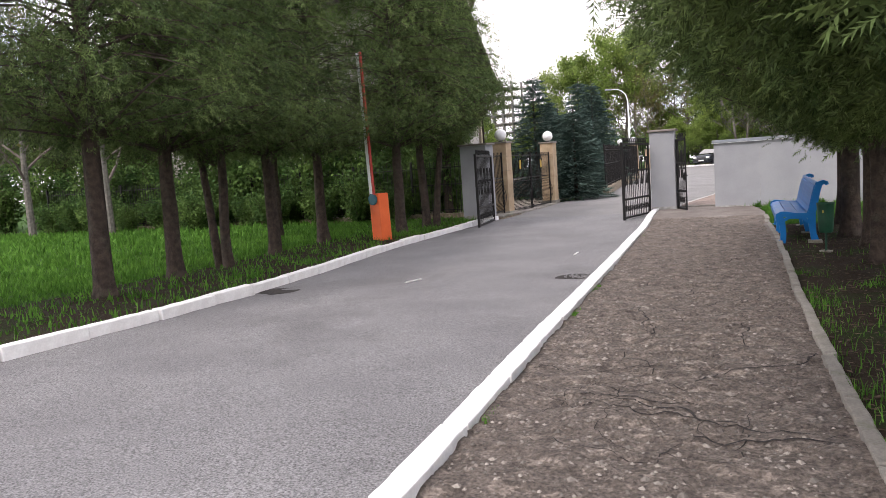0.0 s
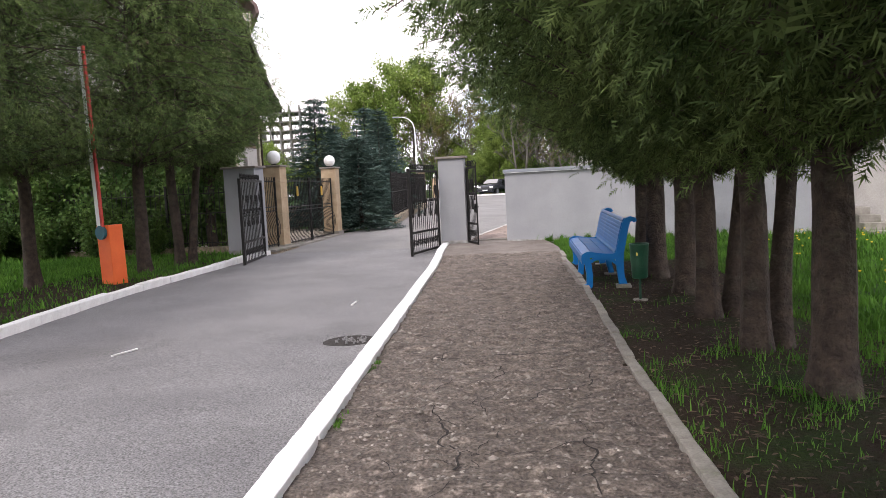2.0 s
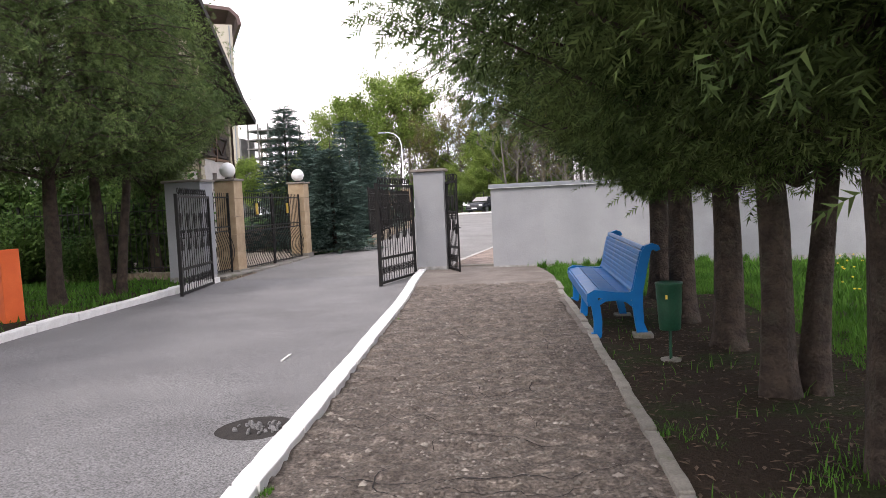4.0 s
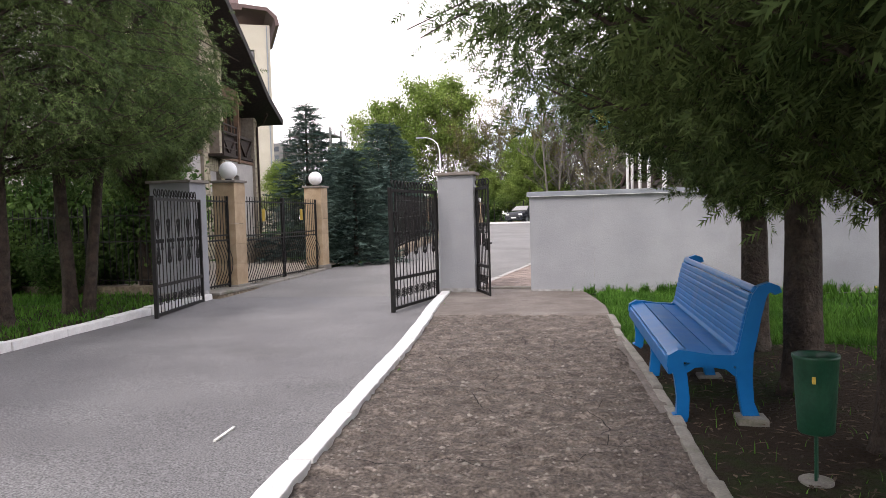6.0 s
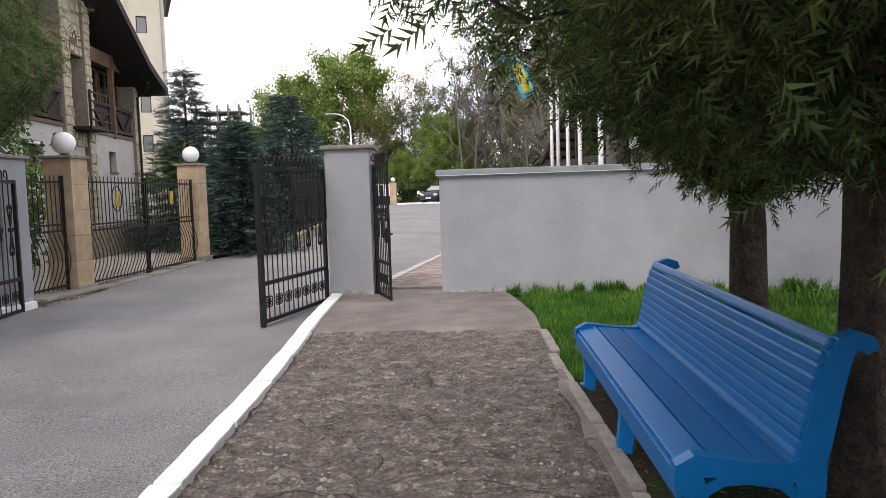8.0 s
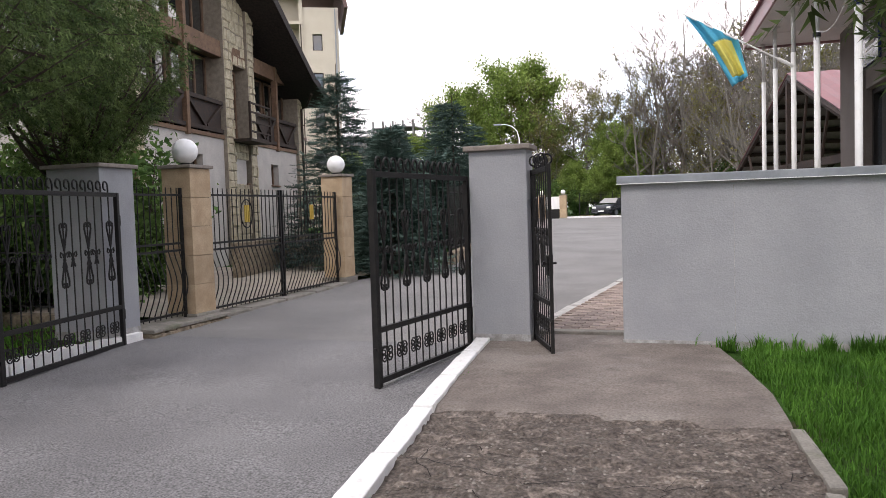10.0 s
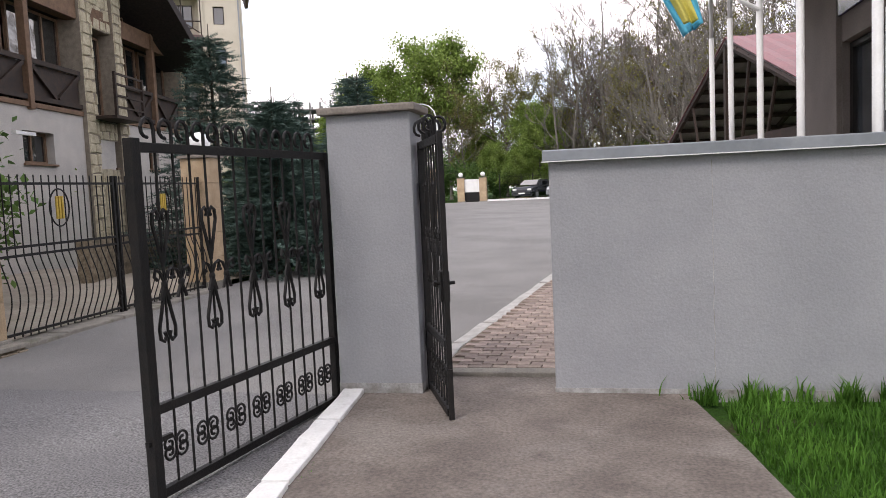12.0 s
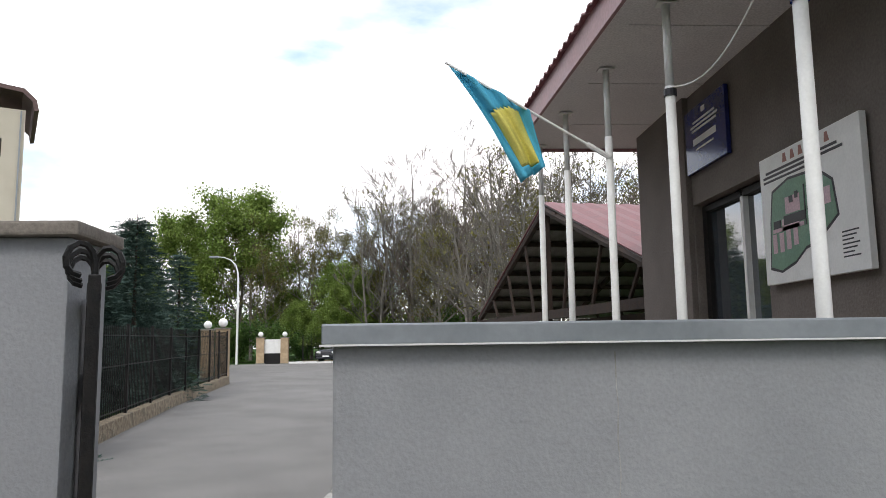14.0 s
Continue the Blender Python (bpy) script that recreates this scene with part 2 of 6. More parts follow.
def thing(name, m, label, category, group="", kind=""):
    ob = new(name)
    ob.empty_display_size = 0.2
    ob.matrix_basis = m
    return tagged(ob, label, category, group, kind)


def box(bm, x0, x1, y0, y1, z0, z1, bevel=0.0):
    geo = bmesh.ops.create_cube(bm, size=1, matrix=Matrix.Translation(((x0 + x1) / 2, (y0 + y1) / 2, (z0 + z1) / 2)) @ Matrix.Diagonal((x1 - x0, y1 - y0, z1 - z0, 1)))
    if bevel:
        edges = {e for v in geo["verts"] for e in v.link_edges}
        bmesh.ops.bevel(bm, geom=list(edges), offset=bevel, segments=2, affect="EDGES", profile=0.6)
    return bm


def boxed(*a, bevel=0.0):
    return box(bmesh.new(), *a, bevel=bevel)


def tube(bm, pts, radii, n=8, closed=True):
    """A round bar along pts, of one radius or a radius a point."""
    pts = [Vector(p) for p in pts]
    if not isinstance(radii, (list, tuple)):
        radii = [radii] * len(pts)
    rings, side = [], None
    for i, p in enumerate(pts):
        d = (pts[min(i + 1, len(pts) - 1)] - pts[max(i - 1, 0)])
        d = d.normalized() if d.length > 1e-9 else Vector((0, 0, 1))
        if side is None:
            side = d.orthogonal().normalized()
        else:
            side = (side - d * side.dot(d))
            side = side.normalized() if side.length > 1e-6 else d.orthogonal().normalized()
        up = d.cross(side)
        rings.append([bm.verts.new(p + (side * math.cos(a) + up * math.sin(a)) * radii[i]) for a in (math.tau * k / n for k in range(n))])
    for a, b in zip(rings, rings[1:]):
        for k in range(n):
            bm.faces.new((a[k], a[(k + 1) % n], b[(k + 1) % n], b[k]))
    if closed:
        bm.faces.new(rings[0][::-1])
        bm.faces.new(rings[-1])
    return bm


def flatbar(bm, pts, w, y0, y1):
    """A bar of width w swept along pts in the xz plane, from y0 to y1. w: one width, or one a point."""
    rows = []
    if not isinstance(w, (list, tuple)):
        w = [w] * len(pts)
    for i, (x, z) in enumerate(pts):
        a, b = pts[max(i - 1, 0)], pts[min(i + 1, len(pts) - 1)]
        d = Vector((b[0] - a[0], b[1] - a[1])).normalized()
        nx, nz = -d.y * w[i] / 2, d.x * w[i] / 2
        rows.append([bm.verts.new(c) for c in ((x + nx, y0, z + nz), (x - nx, y0, z - nz), (x - nx, y1, z - nz), (x + nx, y1, z + nz))])
    for a, b in zip(rows, rows[1:]):
        for k in range(4):
            bm.faces.new((a[k], a[(k + 1) % 4], b[(k + 1) % 4], b[k]))
    bm.faces.new(rows[0][::-1])
    bm.faces.new(rows[-1])
    bmesh.ops.recalc_face_normals(bm, faces=bm.faces)
    return bm


def prism(bm, outline, z0, z1):
    """A polygon in the xy plane, raised from z0 to z1."""
    lo = [bm.verts.new((x, y, z0)) for x, y in outline]
    hi = [bm.verts.new((x, y, z1)) for x, y in outline]
    n = len(outline)
    bm.faces.new(lo[::-1])
    bm.faces.new(hi)
    for k in range(n):
        bm.faces.new((lo[k], lo[(k + 1) % n], hi[(k + 1) % n], hi[k]))
    bmesh.ops.recalc_face_normals(bm, faces=bm.faces)
    return bm


def sphere(bm, c, r, u=24, v=16, sz=1.0):
    bmesh.ops.create_uvsphere(bm, u_segments=u, v_segments=v, radius=r, matrix=Matrix.Translation(c) @ Matrix.Diagonal((1, 1, sz, 1)))
    return bm


def lerp(rows, y):
    """x at y along a line of (y, x) rows."""
    for (ya, xa), (yb, xb) in zip(rows, rows[1:]):
        if y <= yb:
            return xa + (xb - xa) * (y - ya) / (yb - ya)
    return rows[-1][1]


def rise(y):
    """The land climbs gently beyond the bench."""
    return 0.0115 * min(max(0.0, y - 12.0), 90.0)


def sheet(name, xa, xb, ys, nx, height, material, parent=None, rough=0.0, seed=0.0):
    """A strip of land between the lines xa(y) and xb(y)."""
    verts, faces = [], []
    for y in ys:
        for i in range(nx + 1):
            x = xa(y) + (xb(y) - xa(y)) * i / nx
            verts.append((x, y, height(x, y) + rough * noise.noise((x * 2.3 + seed, y * 2.3, seed))))
    w = nx + 1
    for j in range(len(ys) - 1):
        for i in range(nx):
            faces.append((j * w + i, j * w + i + 1, (j + 1) * w + i + 1, (j + 1) * w + i))
    ob = arrays(name, verts, faces, material, parent)
    ob.data.shade_smooth()
    return ob


def steps(a, b, n):
    return [a + (b - a) * i / n for i in range(n + 1)]


# ---- ground, road, kerbs ----
KERB_R = [(-12, 0.2), (4.18, -0.97), (6.71, -1.22), (9.5, -1.46), (12.6, -1.72), (15.3, -1.93), (17.3, -2.09), (19.6, -2.36), (22.0, -2.56)]
KERB_L = [(-12, -6.1), (5.9, -6.24), (8.0, -6.2), (10.0, -6.28), (11.9, -6.5), (15.2, -6.88), (17.3, -6.94), (19.6, -6.93), (21.2, -6.93)]
EDGE_R = [(-12, 2.0), (4.9, 1.19), (6.3, 1.07), (8.5, 0.93), (10.2, 0.83), (14.1, 0.66), (16.9, 0.45), (18.3, 0.36), (19.9, 0.29), (20.8, 0.15), (21.9, -0.06)]
KERB_2 = [(21.9, -2.0), (23.3, -1.93), (25.1, -1.72), (28.0, -1.36), (34, -0.5), (42, 1.2), (52, 4.5), (60, 9.0)]
FENCE = [(21.0, -6.95), (28.5, -6.95), (32.3, -6.05), (39.5, -6.95), (49.7, -7.85), (54.6, -8.9), (62, -10.6)]

ground = sheet("ground", lambda y: -600.0, lambda y: 600.0, [-400, -60, -20, 0, 12, 25, 40, 60, 80, 102, 160, 300, 900], 24, lambda x, y: rise(y) - 0.2, LAWN)
tagged(ground, "wide grassy ground reaching the horizon", "ground", kind="structure")

road = sheet("road", lambda y: lerp(KERB_L, y) - 0.05, lambda y: lerp(KERB_R, y) + 0.05, steps(-12, 22, 272), 44,
             lambda x, y: rise(y) - 0.085 - 0.12 * max(0.0, 1 - math.hypot((x + 1.93) / 0.42, (y - 11.52) / 0.42)), ASPHALT, rough=0.008)
tagged(road, "grey worn asphalt driveway between white kerbs", "road", kind="structure")
road_n = sheet("road_beyond_gate", lambda y: lerp(FENCE, y) - 0.1, lambda y: lerp(KERB_2, y) + 0.03, steps(22, 62, 80), 16, lambda x, y: rise(y) - 0.085, SKYLIT_ASPHALT, rough=0.008)
tagged(road_n, "grey asphalt yard beyond the gate, paled as under open sky", "road", kind="structure")
YARD = mat("tan_yard_paving", (0.27, 0.235, 0.19), (0.35, 0.31, 0.255), scale=2, rough=0.9, bump=0.5, fine=18)
yard = sheet("lodge_yard", lambda y: -13.2, lambda y: lerp(FENCE, y) - 0.25, steps(23.1, 31.5, 18), 10, lambda x, y: rise(y) - 0.03, YARD, rough=0.01)
tagged(yard, "tan paved yard before the lodge", "pavement", kind="structure")
road_f = sheet("road_far", lambda y: -14.0 if y < 66 else -24.0, lambda y: 30.0, steps(62, 73, 11), 10, lambda x, y: rise(y) - 0.083, SKYLIT_ASPHALT)
tagged(road_f, "asphalt yard in the distance, paled as under open sky", "road", kind="structure")

def walkway_z(x, y):
    """The old path heaves a little, and its top course has broken away in shallow flakes."""
    flake = noise.fractal((x * 2.6, y * 5.2, 2.0), 0.8, 2.1, 4)
    return rise(y) - 0.008 + 0.012 * noise.noise((x * 0.9, y * 0.9, 3)) + 0.01 * noise.noise((x * 2.3 + 4.0, y * 2.3, 4.0)) + 0.012 * max(-1.0, min(1.0, 6.0 * flake))


walkway = sheet("pavement", lambda y: lerp(KERB_R, y) + 0.2, lambda y: lerp(EDGE_R, y), steps(-12, 2, 60) + steps(2, 19.22, 484)[1:], 62,
                lambda x, y: walkway_z(x, y), WALKWAY)
tagged(walkway, "cracked and patched old asphalt footpath", "pavement", kind="structure")
screed = sheet("pavement_screed", lambda y: lerp(KERB_R, y) + 0.2, lambda y: lerp(EDGE_R, y) + 0.02, steps(19.0, 22.3, 44), 20, lambda x, y: rise(y) + 0.014 - 0.05 * max(0.0, 1 - (y - 19.0 - 0.05 * noise.noise((x * 3, 1, 1))) / 0.12), SCREED, rough=0.006, seed=9.0)
tagged(screed, "smooth brown-grey cement patch before the wicket gate", "pavement", kind="structure")


def lawn_r(x, y):
    return rise(y) - 0.03 - 0.012 * max(0.0, x - 2.5) * (1 if y > 8 else 0.7)


lawn_east = sheet("lawn_east", lambda y: lerp(EDGE_R, y) - 0.04, lambda y: 3.3, steps(-12, 17.2, 100), 16, lawn_r, SHADE_SOIL, rough=0.035, seed=2.0)
tagged(lawn_east, "bare needle-littered soil with sparse grass under thujas", "ground", kind="structure")
lawn_east_2 = sheet("lawn_east_sunny", lambda y: 3.3, lambda y: 26.0, steps(-12, 21.9, 60), 40, lawn_r, LAWN, rough=0.035, seed=2.0)
tagged(lawn_east_2, "bright green spring lawn before the wall", "lawn", kind="structure")
lawn_wall = sheet("lawn_wall", lambda y: lerp(EDGE_R, y) - 0.04, lambda y: 3.3, steps(17.2, 21.9, 30), 16, lawn_r, LAWN, rough=0.035, seed=2.0)
tagged(lawn_wall, "thick green grass at the foot of the wall", "lawn", kind="structure")
verge_west = sheet("verge_west", lambda y: -9.3, lambda y: lerp(KERB_L, y) - 0.1, steps(-12, 22.0, 110), 14, lambda x, y: rise(y) - 0.02, SHADE_SOIL, rough=0.03, seed=5.0)
tagged(verge_west, "dark soil strip with thin grass along the kerb", "ground", kind="structure")
lawn_west = sheet("lawn_west", lambda y: -60.0, lambda y: -9.3, steps(-12, 22.0, 60), 50, lambda x, y: rise(y) - 0.02, LAWN, rough=0.04, seed=5.0)
tagged(lawn_west, "lush green spring lawn behind the trees", "lawn", kind="structure")


def kerbstone_mesh(name, length, w, h, material, seed):
    bm = boxed(0, w, 0, length, -0.12, h, bevel=0.012)
    bmesh.ops.subdivide_edges(bm, edges=[e for e in bm.edges if e.calc_length() > 0.4], cuts=5)
    for v in bm.verts:
        v.co += Vector((noise.noise(v.co * 7 + Vector((seed, 0, 0))), 0, noise.noise(v.co * 6 + Vector((0, seed, 5))))) * 0.008
    me = bpy.data.meshes.new(name)
    bm.to_mesh(me)
    bm.free()
    me.materials.append(material)
    return me


def kerb(name, line, y0, y1, length, w, h, base, material, label, out=0.0, wobble=0.01):
    root = thing(name, pose(0, 0, 0), label, "kerb", kind="structure")
    kinds = [kerbstone_mesh("kerbstone", length - 0.022, w, h, material, s * 3.7) for s in range(4)]
    y, rnd = y0, random.Random(hash_of(name))
    while y < y1:
        xa, xb = lerp(line, y), lerp(line, min(y + length, line[-1][0]))
        yaw = math.degrees(math.atan2(xa - xb, length))
        shared("kerbstone", rnd.choice(kinds), root, pose(xa + out + rnd.uniform(-wobble, wobble), y, base(y) + rnd.uniform(-wobble, wobble), math.degrees(math.atan2(rise(y + length) - rise(y), length)), rnd.uniform(-2, 2) * wobble * 60, yaw + rnd.uniform(-1, 1) * wobble * 60))
        y += length
    return root


def hash_of(s):
    return sum((i + 1) * ord(c) for i, c in enumerate(s))


kerb("kerb_east", KERB_R, -8.0, 21.7, 1.0, 0.158, 0.045, rise, LIMEWASH, "white limewashed kerbstones beside the footpath", out=0.06, wobble=0.003)
kerb("kerb_west", KERB_L, -8.05, 8.6, 1.0, 0.17, 0.035, rise, LIMEWASH, "white limewashed kerbstones along the lawn, some tilted", out=-0.1, wobble=0.022)
kerb("kerb_west_north", KERB_L, 9.75, 20.9, 1.0, 0.17, 0.035, rise, LIMEWASH, "white limewashed kerbstones along the lawn", out=-0.1, wobble=0.015)
loose = tagged(new("kerbstone", kerbstone_mesh("kerbstone", 1.1, 0.17, 0.075, LIMEWASH, 9.1)), "displaced white kerbstone sunk at one end", "kerb", kind="structure")
loose.matrix_basis = pose(-6.36, 8.62, -0.03, 1.5, 0, -3.5)
kerb("path_edging", EDGE_R, -8.0, 18.4, 1.0, 0.085, 0.02, rise, KERBSTONE, "narrow weathered concrete edging of the footpath", out=-0.01, wobble=0.012)
kerb("kerb_north", KERB_2, 22.3, 58, 1.0, 0.14, 0.03, rise, PALE_KERB, "worn pale kerb of the paved walk", out=-0.02)

# ---- walls and pillars of the gate ----
def stucco_wall(name, x0, x1, y0, y1, z0, z1, label):
    root = thing(name, pose(0, 0, 0), label, "wall", kind="structure")
    part("wall_body", boxed(x0, x1, y0, y1, z0, z1, bevel=0.012), STUCCO, root)
    foot = part("stained_foot", boxed(x0 - 0.003, x1 + 0.003, y0 - 0.003, y1 + 0.003, z0, 0.16 if x0 > -1.5 else 0.2), STUCCO_DIRTY, root, "damp-stained foot of the wall")
    return root


wall_n = stucco_wall("wall_north", -0.91, 6.72, 21.77, 22.05, -0.4, 1.76, "light grey rough stucco wall with vertical hairline crack")
cap = bmesh.new()
for a, b in ((-0.95, 2.35), (2.35, 4.8), (4.8, 6.76)):
    box(cap, a + 0.002, b - 0.002, 21.72, 22.1, 1.76, 1.838, bevel=0.008)
part("metal_coping", cap, ZINC, wall_n, "folded grey sheet-metal coping")
lip = bmesh.new()
box(lip, -0.955, 6.76, 21.714, 21.722, 1.754, 1.761)
part("coping_lip", lip, WHITE, wall_n, "bright folded edge of the coping")

bm = bmesh.new()
for k in range(24):
    xa, xb = 0.17 + 0.012 * noise.noise((k * 0.6, 1, 1)), 0.17 + 0.012 * noise.noise(((k + 1) * 0.6, 1, 1))
    za, zb = 0.12 + 1.6 * k / 24, 0.12 + 1.6 * (k + 1) / 24
    bm.faces.new([bm.verts.new(p) for p in ((xa - 0.0025, 21.7675, za), (xa + 0.0025, 21.7675, za), (xb + 0.0025, 21.7675, zb), (xb - 0.0025, 21.7675, zb))])
part("hairline_crack", bm, STUCCO_DIRTY, wall_n, "vertical hairline crack")
pillar_r = stucco_wall("gate_pillar_east", -2.5, -1.87, 21.7, 22.05, -0.1, 2.17, "light grey stucco gate pillar with brown cap")
part("pillar_cap", boxed(-2.55, -1.82, 21.65, 22.1, 2.17, 2.225, bevel=0.012), CAPSTONE, pillar_r)
pillar_l = stucco_wall("gate_pillar_west", -7.75, -6.95, 21.2, 21.78, -0.2, 2.2, "light grey stucco gate pillar beside the driveway")
part("pillar_cap", boxed(-7.8, -6.9, 21.15, 21.83, 2.2, 2.25, bevel=0.012), CAPSTONE, pillar_l)


# ---- wrought-iron gates ----
def scroll(bm, x, z, r, turn=1.0, up=1.0, y=0.0, bar=0.007, turns=1.3):
    pts = []
    for i in range(15):
        a = i / 14 * math.tau * turns
        k = r * (1 - 0.72 * i / 14)
        pts.append((x + turn * (r - k * math.cos(a)), y, z + up * k * math.sin(a)))
    tube(bm, pts, bar, 5)


def iron_gate(name, hinge, end, z0, height, bars, label, stile=0.06, turn=0.0):
    """A leaf from the hinge to its free end, with scrolls, spear heads and curls on top."""
    d = Vector((end[0] - hinge[0], end[1] - hinge[1]))
    length = d.length
    root = thing(name, pose(hinge[0], hinge[1], z0, 0, 0, math.degrees(math.atan2(d.y, d.x))), label, "gate")
    fr = bmesh.new()
    box(fr, 0, 0.05, -0.025, 0.025, 0, height, bevel=0.004)
    part("hinge_stile", fr, IRON, root)
    part("free_stile", boxed(length - stile, length, -stile / 2, stile / 2, 0, height + 0.02, bevel=0.004), IRON, root)
    for z, h in ((0.03, 0.05), (0.48, 0.05), (height - 0.05, 0.05)):
        part("rail", boxed(0.05, length - 0.06, -0.02, 0.02, z, z + h, bevel=0.003), IRON, root)
    gap = (length - 0.11) / (bars + 1)
    bar_me = None
    for k in range(bars):
        x = 0.05 + gap * (k + 1)
        if bar_me is None:
            bm = bmesh.new()
            tube(bm, [(0, 0, 0.03), (0, 0, height - 0.01)], 0.008, 6)
            # curled head
            pts = [(0, 0, height - 0.02), (0, 0, height + 0.06)]
            for i in range(9):
                a = math.pi * 1.5 * i / 8
                pts.append((0.045 - 0.045 * math.cos(a), 0, height + 0.07 + 0.06 * math.sin(a) * (1 if a < math.pi else 0.7)))
            tube(bm, pts, 0.0105, 5)
            first = part("bar", bm, IRON, root)
            first.matrix_basis = pose(x, 0, 0, 0, 0, turn)
            bar_me = first.data
        else:
            shared("bar", bar_me, root, pose(x, 0, 0, 0, 0, turn * (-1) ** k))
    for k in range(bars):
        x = 0.05 + gap * (k + 1)
        if k % 2 == 0:
            bm = bmesh.new()
            for s in (-1, 1):
                for u in (-1, 1):
                    scroll(bm, x, 0.275 + 0.022 * u, 0.05, s, u, bar=0.008)
            part("scroll", bm, IRON, root)
        if k % 3 == 0:
            bm = bmesh.new()
            for s in (-1, 1):
                for zc, up in ((1.15, -1), (1.25, 1)):
                    tube(bm, [(x, 0, zc), (x + s * 0.035, 0, zc + up * 0.14), (x + s * 0.06, 0, zc + up * 0.23), (x + s * 0.055, 0, zc + up * 0.285), (x + s * 0.03, 0, zc + up * 0.3), (x + s * 0.012, 0, zc + up * 0.275), (x + s * 0.022, 0, zc + up * 0.25)], 0.011, 6)
            part("scroll", bm, IRON, root)
        if k % 3 != 1:
            bm = bmesh.new()
            for s in (-1, 1):
                tube(bm, [(x + s * 0.035, 0, 1.07), (x, 0, 1.16), (x + s * 0.03, 0, 1.22), (x + s * 0.06, 0, 1.235), (x + s * 0.07, 0, 1.2), (x + s * 0.05, 0, 1.18)], 0.01, 6)
            sphere(bm, (x, 0, 1.15), 0.018, 8, 6, 1.6)
            part("leaf_ornament", bm, IRON, root)
    part("latch", boxed(length - 0.16, length + 0.02, -0.012, 0.012, 0.33, 0.355), IRON, root)
    for z in (0.35, height - 0.4):
        bm = bmesh.new()
        tube(bm, [(-0.02, 0, z), (-0.02, 0, z + 0.12)], 0.018, 8)
        part("hinge", bm, IRON, root)
    return root


iron_gate("driveway_gate", (-6.88, 21.4), (-6.52, 19.3), -0.01, 1.9, 13, "open black wrought-iron driveway gate leaf with scrolls")
iron_gate("driveway_gate", (-2.55, 21.78), (-2.88, 19.88), 0.01, 1.9, 13, "open black wrought-iron gate leaf beside the white kerb")
wicket = iron_gate("wicket_gate", (-1.84, 21.86), (-1.53, 21.1), 0.1, 1.85, 6, "open black wrought-iron wicket gate with lever handle", stile=0.034, turn=65)
bm = bmesh.new()
tube(bm, [(0.74, -0.07, 0.9), (0.74, 0.07, 0.9)], 0.012, 6)
tube(bm, [(0.74, -0.07, 0.9), (0.84, -0.075, 0.9), (0.86, -0.075, 0.93)], 0.012, 6)
part("handle", bm, IRON, wicket)
part("lock_box", boxed(0.68, 0.78, -0.03, 0.03, 0.78, 0.98, bevel=0.005), IRON, wicket)
step = tagged(new("step", None), "low concrete step in the wicket opening", "step", kind="structure")
part("step_slab", boxed(-1.87, -0.91, 22.18, 22.34, 0.0, 0.165, bevel=0.012), KERBSTONE, step)


# ---- sandstone pillars with globe lamps, bellied fence ----
def sandstone_pillar(m, label, w=0.48, d=0.48, h=2.15, courses=5, group="sandstone gate pillars"):
    root = thing("sandstone_pillar", m, label, "pillar", group)
    part("plinth", boxed(-w / 2 - 0.04, w / 2 + 0.04, -d / 2 - 0.04, d / 2 + 0.04, -0.25, 0.06, bevel=0.01), KERBSTONE, root)
    z = 0.06
    for k in range(courses):
        hz = (h - 0.06) / courses
        part("stone_block", boxed(-w / 2 + 0.003 * (k % 2), w / 2 - 0.003 * (k % 2), -d / 2, d / 2, z, z + hz - 0.004, bevel=0.006), SANDSTONE, root)
        z += hz
    part("pillar_cap", boxed(-w / 2 - 0.04, w / 2 + 0.04, -d / 2 - 0.04, d / 2 + 0.04, h, h + 0.05, bevel=0.012), CAPSTONE, root)
    bm = bmesh.new()
    tube(bm, [(0, 0, h + 0.05), (0, 0, h + 0.09)], 0.07, 14)
    part("lamp_base", bm, IRON, root)
    part("globe", sphere(bmesh.new(), (0, 0, h + 0.26), 0.185), GLOBE, root, "white opal globe lamp", smooth=True)
    return root


sandstone_pillar(pose(-7.21, 23.2, 0.12), "tan sandstone pillar with white globe lamp")
sandstone_pillar(pose(-7.21, 28.2, 0.17), "tan sandstone pillar with white globe lamp beside spruces")


def bellied_leaf(name, y0, y1, x, z0, h, bars, label):
    root = thing(name, pose(x, y0, z0), label, "fence")
    for z in (0.06, 0.95, 1.05, h - 0.12):
        part("rail", boxed(-0.015, 0.015, 0, y1 - y0, z, z + 0.03), IRON, root)
    for yy in (0.0, y1 - y0 - 0.04):
        part("post", boxed(-0.02, 0.02, yy, yy + 0.04, 0, h, bevel=0.004), IRON, root)
    first = None
    for k in range(bars):
        y = 0.04 + (y1 - y0 - 0.08) * (k + 0.5) / bars
        if first is None:
            bm = bmesh.new()
            pts = [(0, 0, 0.03)] + [(0.14 * math.sin(math.pi * i / 10) ** 1.2 * (1 - 0.3 * i / 10) , 0, 0.1 + 0.85 * i / 10) for i in range(11)] + [(0, 0, 1.1), (0, 0, h)]
            tube(bm, pts, 0.0085, 5)
            ob = part("bar", bm, IRON, root)
            ob.location.y = y
            first = ob.data
        else:
            shared("bar", first, root, pose(0, y, 0))
    return root


